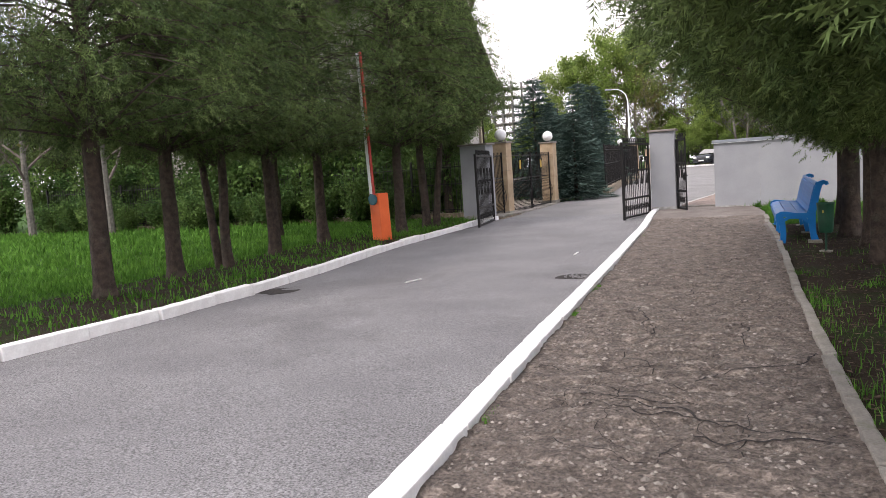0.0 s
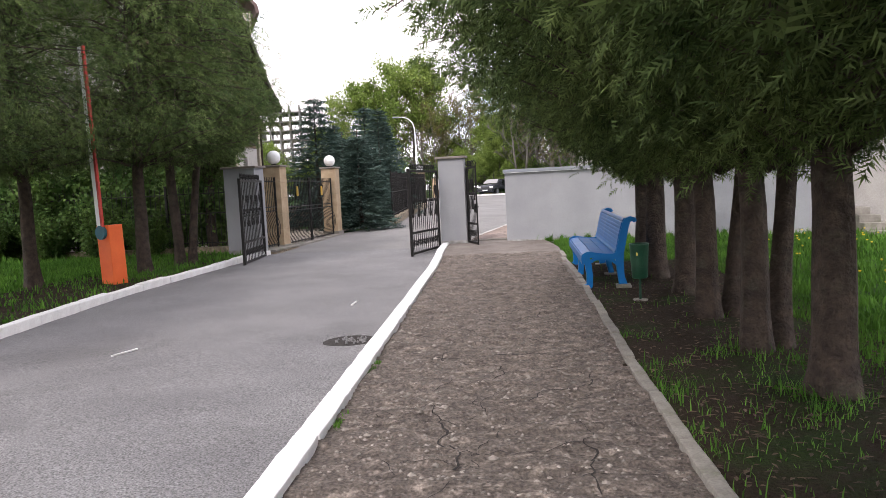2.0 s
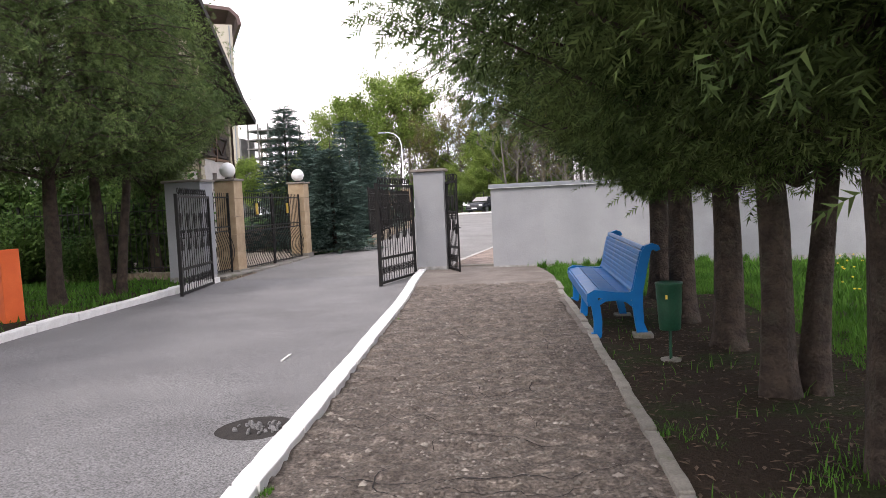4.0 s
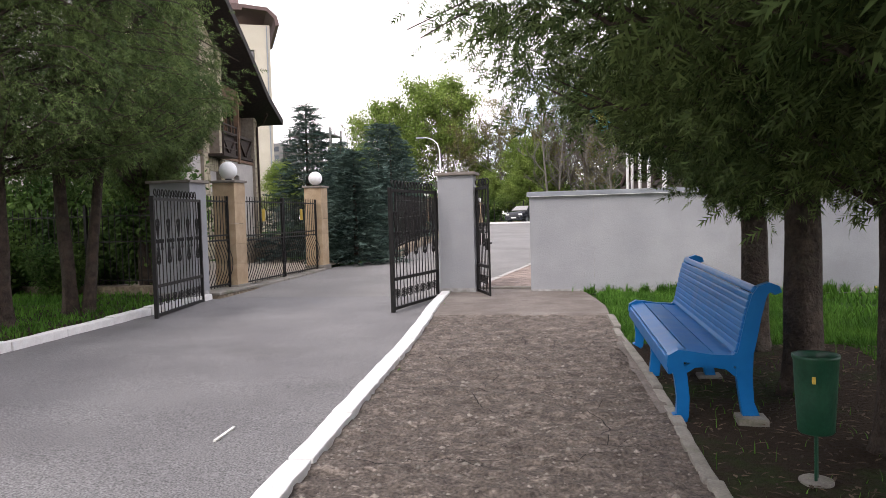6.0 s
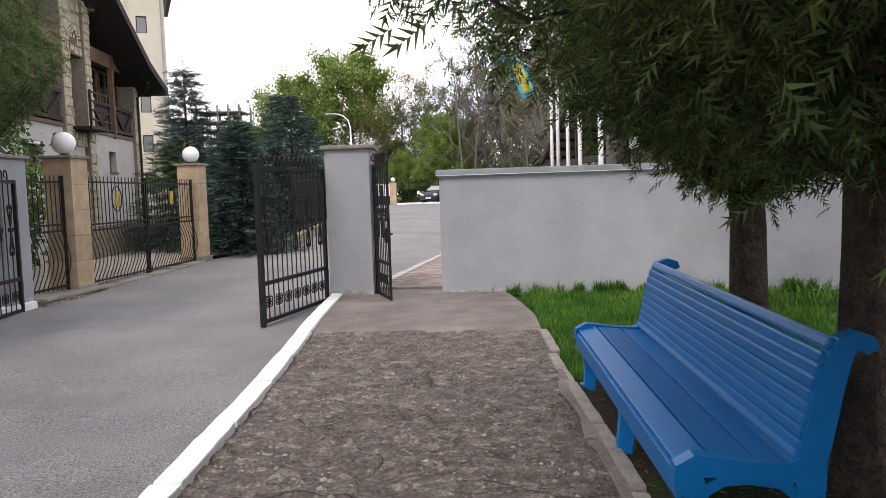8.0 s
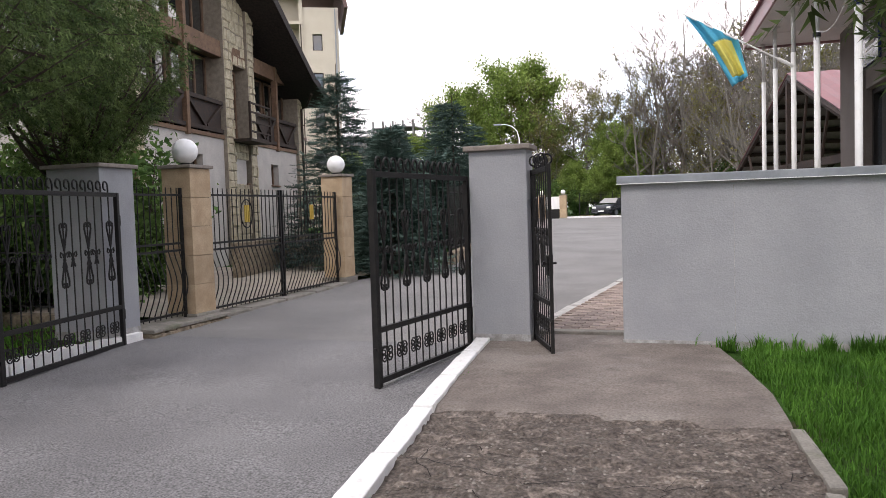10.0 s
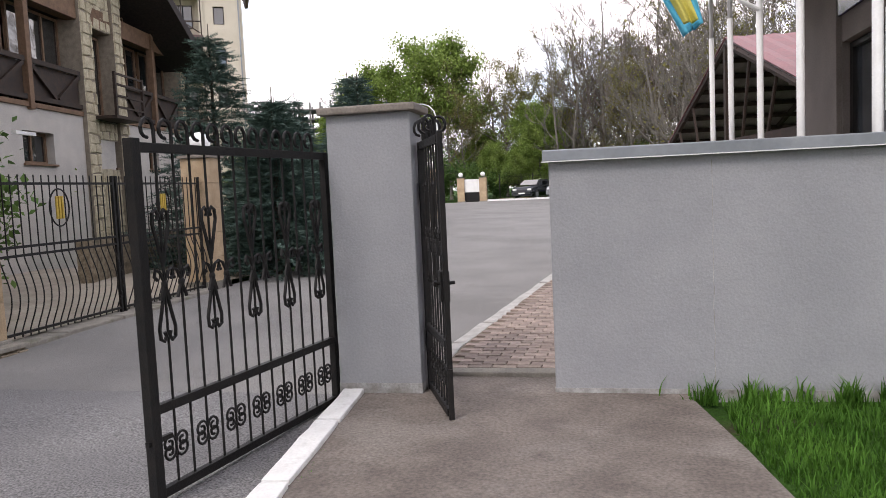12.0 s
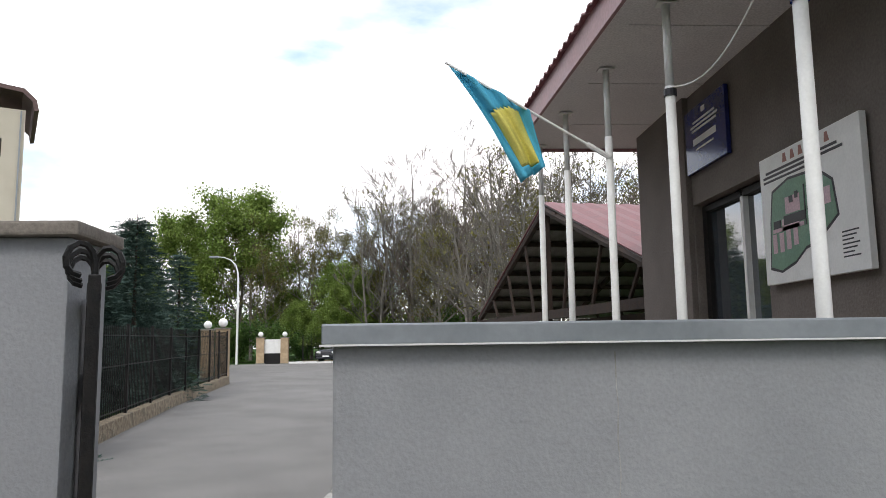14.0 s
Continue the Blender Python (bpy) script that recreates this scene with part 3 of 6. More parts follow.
GOLD = mat("gold_paint", (0.5, 0.34, 0.05), (0.6, 0.42, 0.08), scale=10, rough=0.4, bump=0.0, metal=0.3)
for a, b in ((23.48, 25.68), (25.72, 27.92)):
    leaf = bellied_leaf("bellied_gate", a, b, -7.12, 0.1, 1.9, 17, "black iron gate leaf with bellied bars and gold emblem")
    bm = bmesh.new()
    c = (b - a) / 2
    tube(bm, [(0.02, c + 0.17 * math.cos(t), 1.5 + 0.23 * math.sin(t)) for t in steps(0, math.tau, 24)], 0.01, 6)
    emblem = part("emblem_ring", bm, IRON, leaf)
    for k in (-1, 0, 1):
        part("emblem_bar", boxed(0.015, 0.035, c + 0.05 * k - 0.015, c + 0.05 * k + 0.015, 1.36, 1.64, bevel=0.004), GOLD, emblem, "gold-painted emblem bar")
bellied_leaf("bellied_fence", 21.82, 22.94, -7.12, 0.14, 1.85, 9, "black iron fence panel with bellied bars")
ROUGH_STONE = mat("rough_tan_stone", (0.16, 0.125, 0.085), (0.34, 0.28, 0.2), scale=9, rough=0.95, bump=1.0, fine=22, c3=(0.11, 0.1, 0.075), blotch=0.7, dist=0.03)
plinth = thing("fence_plinth", pose(0, 0, 0), "low weathered stone plinth under the iron fence", "plinth", kind="structure")
part("core", boxed(-7.4, -6.8, 21.8, 23.5, -0.2, 0.09, bevel=0.015), ROUGH_STONE, plinth)
part("slab", boxed(-7.42, -6.76, 21.79, 23.52, 0.09, 0.14, bevel=0.012), KERBSTONE, plinth, "flat concrete coping slab")
rnd_p = random.Random(17)
y = 21.8
while y < 23.4:
    w = rnd_p.uniform(0.16, 0.34)
    part("stone", boxed(-6.8, -6.77 + rnd_p.uniform(0, 0.025), y, min(y + w, 23.5) - 0.015, -0.1, 0.085 - rnd_p.uniform(0, 0.02), bevel=0.012), ROUGH_STONE, plinth)
    y += w
sill = thing("gate_sill", pose(0, 0, 0), "low crumbling concrete sill under the bellied gates", "sill", kind="structure")
y = 23.52
while y < 27.9:
    w = rnd_p.uniform(0.7, 1.1)
    part("slab", boxed(-7.3, -6.86 + rnd_p.uniform(-0.03, 0.02), y, min(y + w, 27.94) - 0.01, -0.15, 0.09 + 0.0115 * (y - 23) + rnd_p.uniform(-0.008, 0.008), bevel=0.015), KERBSTONE, sill)
    y += w


# ---- trees ----
def frond_template(pairs=4, droop=0.35):
    """A flat, feathered spray: fine leaflets to both sides of a spine, and one at its tip."""
    v, f = [], []
    for i in range(pairs):
        t0 = 0.05 + 0.8 * i / pairs
        for s in (-1, 1):
            k = len(v)
            wide = 0.36 * (1 - 0.55 * t0)
            off = 0.05 * s
            v += [(t0 + off, 0, -droop * t0 * t0), (t0 + off + 0.125, 0, -droop * (t0 + 0.1) ** 2), (t0 + off + 0.3, s * wide, -droop * t0 * t0 - 0.12)]
            f.append((k, k + 1, k + 2))
    k = len(v)
    v += [(0.7, -0.055, -droop * 0.5), (0.7, 0.055, -droop * 0.5), (1.1, 0, -droop * 1.1)]
    f.append((k, k + 1, k + 2))
    return np.array(v), f


def needle_template(n=4):
    v, f = [], []
    for i in range(n):
        t0 = i / n
        for s in (-1, 1):
            k = len(v)
            v += [(t0, 0, 0), (t0 + 0.22, 0, 0), (t0 + 0.28, s * 0.24 * (1 - 0.4 * t0), 0.06)]
            f.append((k, k + 1, k + 2))
    return np.array(v), f


def leaf_template():
    return np.array([(0, 0, 0), (0.5, 0.34, 0.05), (1, 0, -0.1), (0.5, -0.34, 0.05)]), [(0, 1, 2, 3)]


def sprays(name, template, at, way, size, material, parent, label="", rng=None, tumble=0.45):
    """Many small sprays: at (N,3), way (N,3) unit directions, size (N)."""
    tv, tf = template
    n = len(at)
    up = rng.normal(0, tumble, (n, 3)) + np.array([0, 0, 1.0])
    side = np.cross(up, way)
    side /= np.linalg.norm(side, axis=1)[:, None] + 1e-9
    nor = np.cross(way, side)
    v = at[:, None, :] + size[:, None, None] * (tv[None, :, 0:1] * way[:, None, :] + tv[None, :, 1:2] * side[:, None, :] + tv[None, :, 2:3] * nor[:, None, :])
    m, w = len(tv), len(tf[0])
    faces = (np.arange(n)[:, None, None] * m + np.array(tf)[None]).reshape(-1, w)
    me = bpy.data.meshes.new(name)
    nv, nf = n * m, len(faces)
    me.vertices.add(nv)
    me.vertices.foreach_set("co", v.reshape(-1).astype(np.float32))
    me.loops.add(nf * w)
    me.loops.foreach_set("vertex_index", faces.reshape(-1).astype(np.int32))
    me.polygons.add(nf)
    me.polygons.foreach_set("loop_start", (np.arange(nf) * w).astype(np.int32))
    me.update(calc_edges=True)
    me.materials.append(material)
    ob = new(name, me)
    ob.parent = parent
    return tagged(ob, label)


def fluted_trunk(bm, pts, radii, seed, n=14):
    rings = []
    for j, (p, r) in enumerate(zip(pts, radii)):
        ring = []
        for k in range(n):
            a = math.tau * k / n
            flare = 1 + 0.55 * math.exp(-p[2] / 0.22) * (0.55 + 0.45 * math.sin(3 * a + seed))
            rr = r * flare * (1 + 0.10 * math.sin(5 * a + seed * 2 + j * 0.25) + 0.12 * noise.noise((math.cos(a) * 1.7, math.sin(a) * 1.7 + seed, p[2] * 1.6)))
            ring.append(bm.verts.new((p[0] + rr * math.cos(a), p[1] + rr * math.sin(a), p[2])))
        rings.append(ring)
    for a, b in zip(rings, rings[1:]):
        for k in range(n):
            bm.faces.new((a[k], a[(k + 1) % n], b[(k + 1) % n], b[k]))
    bm.faces.new(rings[-1])


def thuja(name, seed, radius, low, top, trunk_r, label, lean=(0, 0), twin=False, count=26000, over=None, slope=0.42, pairs=4, leaf=(0.085, 0.19), airy=0.0):
    """Old thuja: fluted trunk (or two), rising limbs and hanging flat sprays. over: a side to which limbs reach further; slope: how the crown's lower edge climbs outwards; airy: how open its outer parts are."""
    rng = np.random.default_rng(seed)
    root = thing(name, pose(0, 0, 0), label, "tree", "thujas along the driveway")
    stems = [(lean, 1.0)] if not twin else [((lean[0] - 0.05, lean[1] - 0.03), 0.9), ((lean[0] + 0.07, lean[1] + 0.05), 0.75)]
    for i, (ln, k) in enumerate(stems):
        bm = bmesh.new()
        zs = [-0.15, 0.0, 0.15, 0.35, 0.7, 1.2, 1.8, 2.6, 3.6, 5.0, top * 0.9]
        off = (0.0, 0.0) if not twin else ((-0.13, -0.05) if i == 0 else (0.15, 0.06))
        pts = [(off[0] + ln[0] * z + 0.05 * noise.noise((z * 0.7, seed, i)), off[1] + ln[1] * z + 0.05 * noise.noise((seed, z * 0.7, i)), z) for z in zs]
        fluted_trunk(bm, pts, [trunk_r * k * (1 - 0.8 * max(0, z) / top) for z in zs], seed + i)
        part("trunk", bm, BARK, root, smooth=True)
    n_b = 150
    at, way, size = [], [], []
    bm = bmesh.new()
    for b in range(n_b):
        h = low + (top - low) * (b / n_b) ** 1.15
        u = (h - low) / (top - low)
        az = b * 2.39996 + rng.uniform(-0.4, 0.4)
        prof = (0.72 + 0.6 * u if u < 0.3 else 0.9 - 0.8 * (u - 0.3) / 0.7) * rng.uniform(0.72, 1.08)
        reach = radius * max(0.2, prof)
        if over is not None:
            reach *= 1 + 0.2 * math.cos(az - over)
            reach *= 1 - 0.25 * max(0.0, math.sin(az))
        rise_b = 0.35 + 0.5 * u
        hang = rng.uniform(-0.1, 0.6)
        base = np.array([lean[0] * h, lean[1] * h, h - 0.15 * reach * rise_b])
        direc = np.array([math.cos(az), math.sin(az), 0.0])
        def along(t):
            q = base + direc * reach * t + np.array([0, 0, reach * (rise_b * t - 0.62 * t * t)])
            q[2] = max(q[2], low + (0.1 + hang) * t + slope * reach * t + 0.1 * noise.noise((b * 3.1, t * 2, seed)))
            return q
        if u < 0.75:
            one = bmesh.new() if b < 22 else bm
            tube(one, [along(t) for t in (0, 0.35, 0.7, 0.95)], [0.028, 0.02, 0.012, 0.005], 4, closed=False)
            if b < 22:
                part("limb", one, BARK, root)
        high = h > 5.4
        n_f = int(count / n_b * (0.5 + 0.9 * reach / radius) * (0.45 if high else 1.3))
        t = rng.uniform(0.1, 1.0, n_f) ** 0.85
        p = np.array([along(x) for x in t])
        spread = 0.25 * reach * (0.45 + 0.55 * np.sin(np.pi * np.minimum(1, t)))
        jit = rng.normal(0, 1, (n_f, 3)) * spread[:, None] * np.array([0.5, 0.5, 0.36])
        p = p + jit
        far = np.hypot(p[:, 0], p[:, 1])
        ang = np.arctan2(p[:, 1], p[:, 0])
        edge = low - 0.28 + slope * far + 0.2 * np.sin(3 * ang + seed) + 0.14 * np.sin(8 * ang + 2 * seed + 2 * far)
        gap = np.sin(3.1 * p[:, 0] + 1.7 * p[:, 1] + seed) + np.sin(2.9 * p[:, 1] - 2.4 * p[:, 2] + 2 * seed) + np.sin(4.3 * p[:, 2] + 2.1 * p[:, 0]) + 0.9 * np.sin(7.0 * p[:, 0] - 5.0 * p[:, 2] + 6.0 * p[:, 1])
        p = p[(p[:, 2] > edge) & (gap > -1.3 + airy * np.clip((far - 0.9) / 1.4, 0, 1.3))]
        n_f = len(p)
        out = direc[None] * 0.8 + rng.normal(0, 0.55, (n_f, 3)) + np.array([0, 0, -0.35])
        out /= np.linalg.norm(out, axis=1)[:, None]
        at.append(p)
        way.append(out)
        size.append(rng.uniform(*leaf, n_f) * (1.8 if high else 1.0))
    tagged(part("branchwork", bm, BARK, root), kind="stuff")
    sprays("crown", frond_template(pairs), np.concatenate(at), np.concatenate(way), np.concatenate(size), THUJA, root, "dark green drooping thuja sprays", rng, 0.8)
    return root


THUJA_LABEL = "old thuja with brown fluted trunk and drooping green sprays"
EAST, WEST = 0.0, math.pi
t_a = thuja("thuja", 11, 3.0, 1.5, 8.6, 0.14, THUJA_LABEL, lean=(-0.01, 0.0), over=WEST, count=34000, slope=0.4, airy=1.5)
t_b = thuja("thuja", 23, 3.0, 1.5, 8.2, 0.125, THUJA_LABEL + ", twin-stemmed", lean=(0.02, 0.01), twin=True, over=WEST, count=33000, airy=0.9)
t_c = thuja("thuja", 37, 1.6, 1.35, 9.0, 0.14, THUJA_LABEL, lean=(0.0, 0.02), slope=0.6, count=24000, airy=0.3)
t_a.matrix_basis = pose(1.75, 15.08, 0.0)
t_b.matrix_basis = pose(2.0, 12.0, -0.02)
t_c.matrix_basis = pose(1.76, 16.97, 0.02)
# The last two trunks stay out of view; added to shade the near path.
for src, x, y, yaw, s in ((t_a, 1.93, 13.65, -20, 0.95), (t_b, 2.05, 10.4, 15, 1.0), (t_a, 2.14, 9.05, -25, 1.0), (t_b, 2.25, 7.2, 30, 1.0), (t_a, 2.32, 5.5, 60, 1.0), (t_b, 2.42, 3.8, -35, 0.95)):
    copy_thing(src, pose(x, y, -0.02, 0, 0, yaw) @ Matrix.Diagonal((s, s, s, 1)))
# across the driveway
t_d = thuja("thuja", 51, 3.2, 2.3, 8.6, 0.15, THUJA_LABEL, lean=(0.015, 0.0), count=18000, slope=0.12, pairs=3, leaf=(0.1, 0.2), airy=0.35)
t_e = thuja("thuja", 63, 3.5, 2.25, 8.6, 0.14, THUJA_LABEL + ", twin-stemmed", lean=(0.03, 0.01), twin=True, count=21000, slope=0.34, pairs=3, leaf=(0.1, 0.2), airy=0.3)
t_f = thuja("thuja", 77, 3.0, 2.6, 8.6, 0.14, "thuja with sparse crown among the shrubs", count=4000, slope=0.1, pairs=2, leaf=(0.25, 0.45))
t_g = thuja("thuja", 88, 2.1, 1.7, 8.8, 0.13, "old thuja with dark green sprays behind the gate pillar", count=22000, slope=1.1, pairs=3, leaf=(0.1, 0.2), airy=0.2)
t_g.matrix_basis = pose(-8.85, 22.7, 0.1)
t_d.matrix_basis = pose(-8.33, 9.05, 0, 0, 0, 10) @ Matrix.Diagonal((0.92, 0.92, 0.98, 1))
t_e.matrix_basis = pose(-7.95, 19.4, 0.05, 0, 0, 5) @ Matrix.Diagonal((0.88, 0.88, 0.98, 1))
t_f.matrix_basis = pose(-16.5, 26.5, 0.1)
for src, x, y, yaw, s in ((t_d, -8.82, 10.95, 40, 0.95), (t_e, -9.0, 12.4, 150, 0.88), (t_d, -9.12, 14.14, 190, 0.92), (t_d, -9.2, 16.1, 275, 0.9), (t_d, -8.15, 18.05, 20, 0.95), (t_d, -9.1, 6.0, 275, 0.95), (t_d, -11.8, 17.8, 60, 0.95),
                          (t_f, -20.5, 25.6, 80, 1.0), (t_f, -25.0, 26.0, 150, 1.0), (t_f, -29.5, 25.6, 220, 1.05), (t_f, -34.5, 26.0, 300, 1.1)):
    copy_thing(src, pose(x, y, rise(y) - 0.02, 0, 0, yaw) @ Matrix.Diagonal((s, s, s, 1)))


def spruce(name, seed, height, radius, label, count=4200):
    rng = np.random.default_rng(seed)
    root = thing(name, pose(0, 0, 0), label, "tree", "blue spruces behind the fence")
    bm = bmesh.new()
    tube(bm, [(0, 0, -0.1), (0, 0, height * 0.5), (0, 0, height)], [0.09, 0.05, 0.008], 8)
    part("trunk", bm, BARK, root)
    at, way, size = [], [], []
    tiers = int(height / 0.27)
    for k in range(tiers):
        u = k / tiers
        h = 0.15 + (height - 0.3) * u
        reach = radius * (1 - u) ** 0.85 + 0.06
        arms = max(4, int(11 * (1 - u) + 4))
        for a in range(arms):
            az = math.tau * a / arms + k * 0.7 + rng.uniform(-0.2, 0.2)
            r = reach * rng.uniform(0.75, 1.1)
            d = np.array([math.cos(az), math.sin(az), 0])
            n = max(4, int(count / tiers / arms * 2.1 * (r / radius + 0.15)))
            t = rng.uniform(0.15, 1, n)
            p = np.array([0, 0, h]) + d * (r * t)[:, None] + np.array([0, 0, 1]) * (0.1 * r * t - 0.22 * r * t * t)[:, None] + rng.normal(0, 1, (n, 3)) * np.array([0.09, 0.09, 0.055])
            w = d + rng.normal(0, 0.5, (n, 3)) * np.array([1, 1, 0.35])
            w /= np.linalg.norm(w, axis=1)[:, None]
            at.append(p)
            way.append(w)
            size.append(rng.uniform(0.13, 0.26, n))
    at, way, size = np.concatenate(at), np.concatenate(way), np.concatenate(size)
    sprays("crown", needle_template(), at, way, size, SPRUCE, root, "blue-green tiered needles", rng)
    return root


s_a = spruce("spruce", 5, 5.2, 1.85, "blue spruce with tiered drooping branches", 6000)
s_a.matrix_basis = pose(-8.75, 31.6, 0.2)
s_b = spruce("spruce", 8, 3.6, 1.35, "short bushy blue spruce beside the fence", 5600)
s_b.matrix_basis = pose(-6.75, 30.2, 0.15)
for src, x, y, s in ((s_b, -8.3, 33.6, 1.05), (s_a, -9.3, 36.0, 0.8), (s_b, -9.9, 39.0, 1.1), (s_a, -10.4, 45.6, 1.2), (s_a, -11.0, 41.5, 0.95), (s_b, -9.9, 43.2, 1.0), (s_a, -12.3, 58.0, 1.25), (s_b, -11.3, 52.0, 0.9), (s_b, -10.1, 47.3, 0.8), (s_a, -8.6, 41.3, 1.08), (s_b, -8.1, 37.6, 0.95)):
    copy_thing(src, pose(x, y, rise(y) - 0.05, 0, 0, 40 * x) @ Matrix.Diagonal((s, s, s, 1)))


def broadleaf(name, seed, height, spread, leaves, leaf_mat, label, bark=PALE_BARK, leaf=0.3, depth=3, group="woodland trees", stems=1, wide=False):
    """A forking tree; leaves: how many sprays of young leaves (0: bare)."""
    rng = np.random.default_rng(seed)
    root = thing(name, pose(0, 0, 0), label, "tree", group)
    trunk, limbs, tips = bmesh.new(), bmesh.new(), []

    def grow(p, d, length, r, level):
        q = p + d * length
        tube(limbs, [p, (p + q) / 2 + rng.normal(0, 0.05 * length, 3), q], [r, r * 0.8, r * 0.5], 5 if level < 2 else 3, closed=False)
        if level >= depth - 2:
            for k in range(3):
                tips.append((p + (q - p) * rng.uniform(0.2, 1), d))
        if level >= depth:
            return
        for k in range(3):
            nd = d + rng.normal(0, spread, 3) * np.array([1, 1, 0.6]) + np.array([0, 0, 0.16])
            nd /= np.linalg.norm(nd)
            grow(p + (q - p) * (1.0 if k == 0 else rng.uniform(0.3, 0.95)), nd, length * rng.uniform(0.5, 0.75), max(0.012, r * (0.55 if k == 0 else 0.42)), level + 1)

    for s in range(stems):
        tilt = rng.normal(0, 0.03 if stems == 1 else 0.09, 2)
        foot = np.array([0.5 * s * math.cos(s * 2.1), 0.5 * s * math.sin(s * 2.1), -0.1])
        zs = np.linspace(0, 1, 8)
        line = [foot + np.array([tilt[0] * height * z + rng.normal(0, 0.01 * height * z), tilt[1] * height * z + rng.normal(0, 0.01 * height * z), height * 0.93 * z]) for z in zs]
        r0 = height * 0.014 / (1 if stems == 1 else 1.4)
        tube(trunk, line, [r0 * (1 - 0.9 * z) for z in zs], 8, closed=False)
        n_l = (28 if wide else 17) if stems == 1 else 11
        for k in range(n_l):
            u = 0.2 + 0.78 * k / n_l
            az = k * 2.4 + rng.uniform(-0.5, 0.5)
            j = min(6, int(u * 7))
            p = line[j] + (line[j + 1] - line[j]) * (u * 7 - j)
            d = np.array([math.cos(az), math.sin(az), rng.uniform(0.5, 1.3) if not wide else rng.uniform(0.15, 0.8)])
            d /= np.linalg.norm(d)
            ln = height * (0.2 if not wide else 0.27) * (1.15 - 0.75 * u) * rng.uniform(0.8, 1.2)
            grow(p, d, ln, r0 * 0.45 * (1.1 - u), 0)
    part("trunk", trunk, bark, root)
    tagged(part("branchwork", limbs, TWIG if not leaves else bark, root), kind="stuff")
    if leaves:
        base = np.array([p for p, _ in tips])
        pick = rng.integers(0, len(base), leaves)
        at = base[pick] + rng.normal(0, 0.035 * height * (0.9 if wide else 0.5), (leaves, 3))
        w = rng.normal(0, 1, (leaves, 3)) + np.array([0, 0, -0.3])
        w /= np.linalg.norm(w, axis=1)[:, None]
        sprays("crown", leaf_template(), at, w, rng.uniform(0.6, 1.2, leaves) * leaf, leaf_mat, root, "", rng)
    return root


g_a = broadleaf("broadleaf_tree", 3, 13.0, 0.42, 32000, SPRING, "tall tree in fresh light-green spring leaf", leaf=0.26, wide=True)
g_b = broadleaf("broadleaf_tree", 14, 10.0, 0.42, 20000, SPRING, "tree with bright green young leaves", leaf=0.24, wide=True)
r_a = broadleaf("broadleaf_tree", 21, 13.0, 0.36, 5000, RUSSET, "slender tree just coming into brownish leaf", leaf=0.17)
b_a = broadleaf("bare_tree", 31, 14.0, 0.34, 0, SPRING, "bare grey tree with fine upright twigs", depth=4)
b_b = broadleaf("bare_tree", 44, 12.0, 0.3, 350, RUSSET, "slender tree with bare twigs and few buds", depth=4, leaf=0.2, stems=2)
g_a.matrix_basis = pose(-16.3, 90, 0.85) @ Matrix.Diagonal((1.1, 1.1, 1.15, 1))
g_b.matrix_basis = pose(-6.2, 84, 0.8) @ Matrix.Diagonal((0.75, 0.75, 0.8, 1))
r_a.matrix_basis = pose(-9.0, 86, 0.8)
b_a.matrix_basis = pose(-11.0, 92, 0.9)
b_b.matrix_basis = pose(3.5, 62, 0.55)
rnd = random.Random(6)
WOODS = ((g_a, -21, 88, 0.8), (g_b, -23, 78, 0.95), (g_b, -26, 70, 0.7), (r_a, -6.5, 88, 0.85), (r_a, -12.5, 84, 0.7), (b_a, -6.0, 95, 0.8), (g_b, -5.5, 82, 0.85), 
         (b_b, 1.0, 80, 0.85), (b_a, 4.5, 78, 0.9), (b_b, 6.5, 66, 0.95), (b_b, 5.0, 70, 1.0), (b_a, 7.5, 72, 0.95), (b_b, 9.5, 60, 0.95), (b_a, 9.0, 66, 0.9), (b_b, 11.5, 66, 1.0), (b_a, 13.0, 60, 0.8), (b_b, 15.0, 64, 0.95),
         (r_a, 2.0, 74, 0.75), (r_a, 7.0, 60, 0.7), (r_a, 11.0, 70, 0.8), (b_a, -30, 100, 0.9), (b_b, -34, 95, 0.8), (r_a, -3.5, 92, 0.85), (b_b, 18, 70, 1.0), (b_a, 20, 60, 0.9), (g_b, -9.5, 82, 0.6))
WOODS += ((r_a, -14.5, 87, 1.0), (r_a, -7.5, 91, 1.0), (r_a, -4.5, 86, 0.9), (r_a, 1.5, 90, 1.0), (b_a, -13.5, 95, 1.05), (b_a, -8.5, 97, 1.05), (b_a, -2.0, 97, 1.0), (b_a, 2.5, 95, 0.95), (b_b, 5.5, 60, 1.1), (b_b, 8.0, 63, 1.1),
          (b_a, 6.0, 75, 1.05), (b_b, 10.5, 72, 1.2), (b_a, 12.0, 68, 1.1), (r_a, 4.0, 82, 0.9), (r_a, 9.0, 78, 1.0), (b_b, 13.5, 74, 1.2), (r_a, 14.0, 68, 1.0), (b_a, 16.5, 66, 1.1), (g_b, -11.5, 88, 0.85), (g_b, -7.0, 80, 0.55), (g_b, -3.8, 88, 0.9),
          (g_b, -17, 33, 0.75), (g_b, -24, 33, 0.8), (g_b, -31, 30, 0.85), (g_b, -38, 30, 0.9), (r_a, -21, 30, 0.8), (r_a, -28, 29, 0.85), (r_a, -35, 28, 0.9), (b_a, -26, 21, 0.8), (b_a, -21.5, 20.8, 0.8))
WOODS += ((b_b, -10.6, 7.6, 0.42),)
WOODS += tuple((b_a if k % 2 else b_b, -3.6 + 1.15 * k, 79.5 + (k * 5 % 7), 1.12 + 0.05 * (k % 4)) for k in range(11)) + tuple((r_a, -2.6 + 2.1 * k, 84 + (k * 3 % 5), 0.95) for k in range(6))
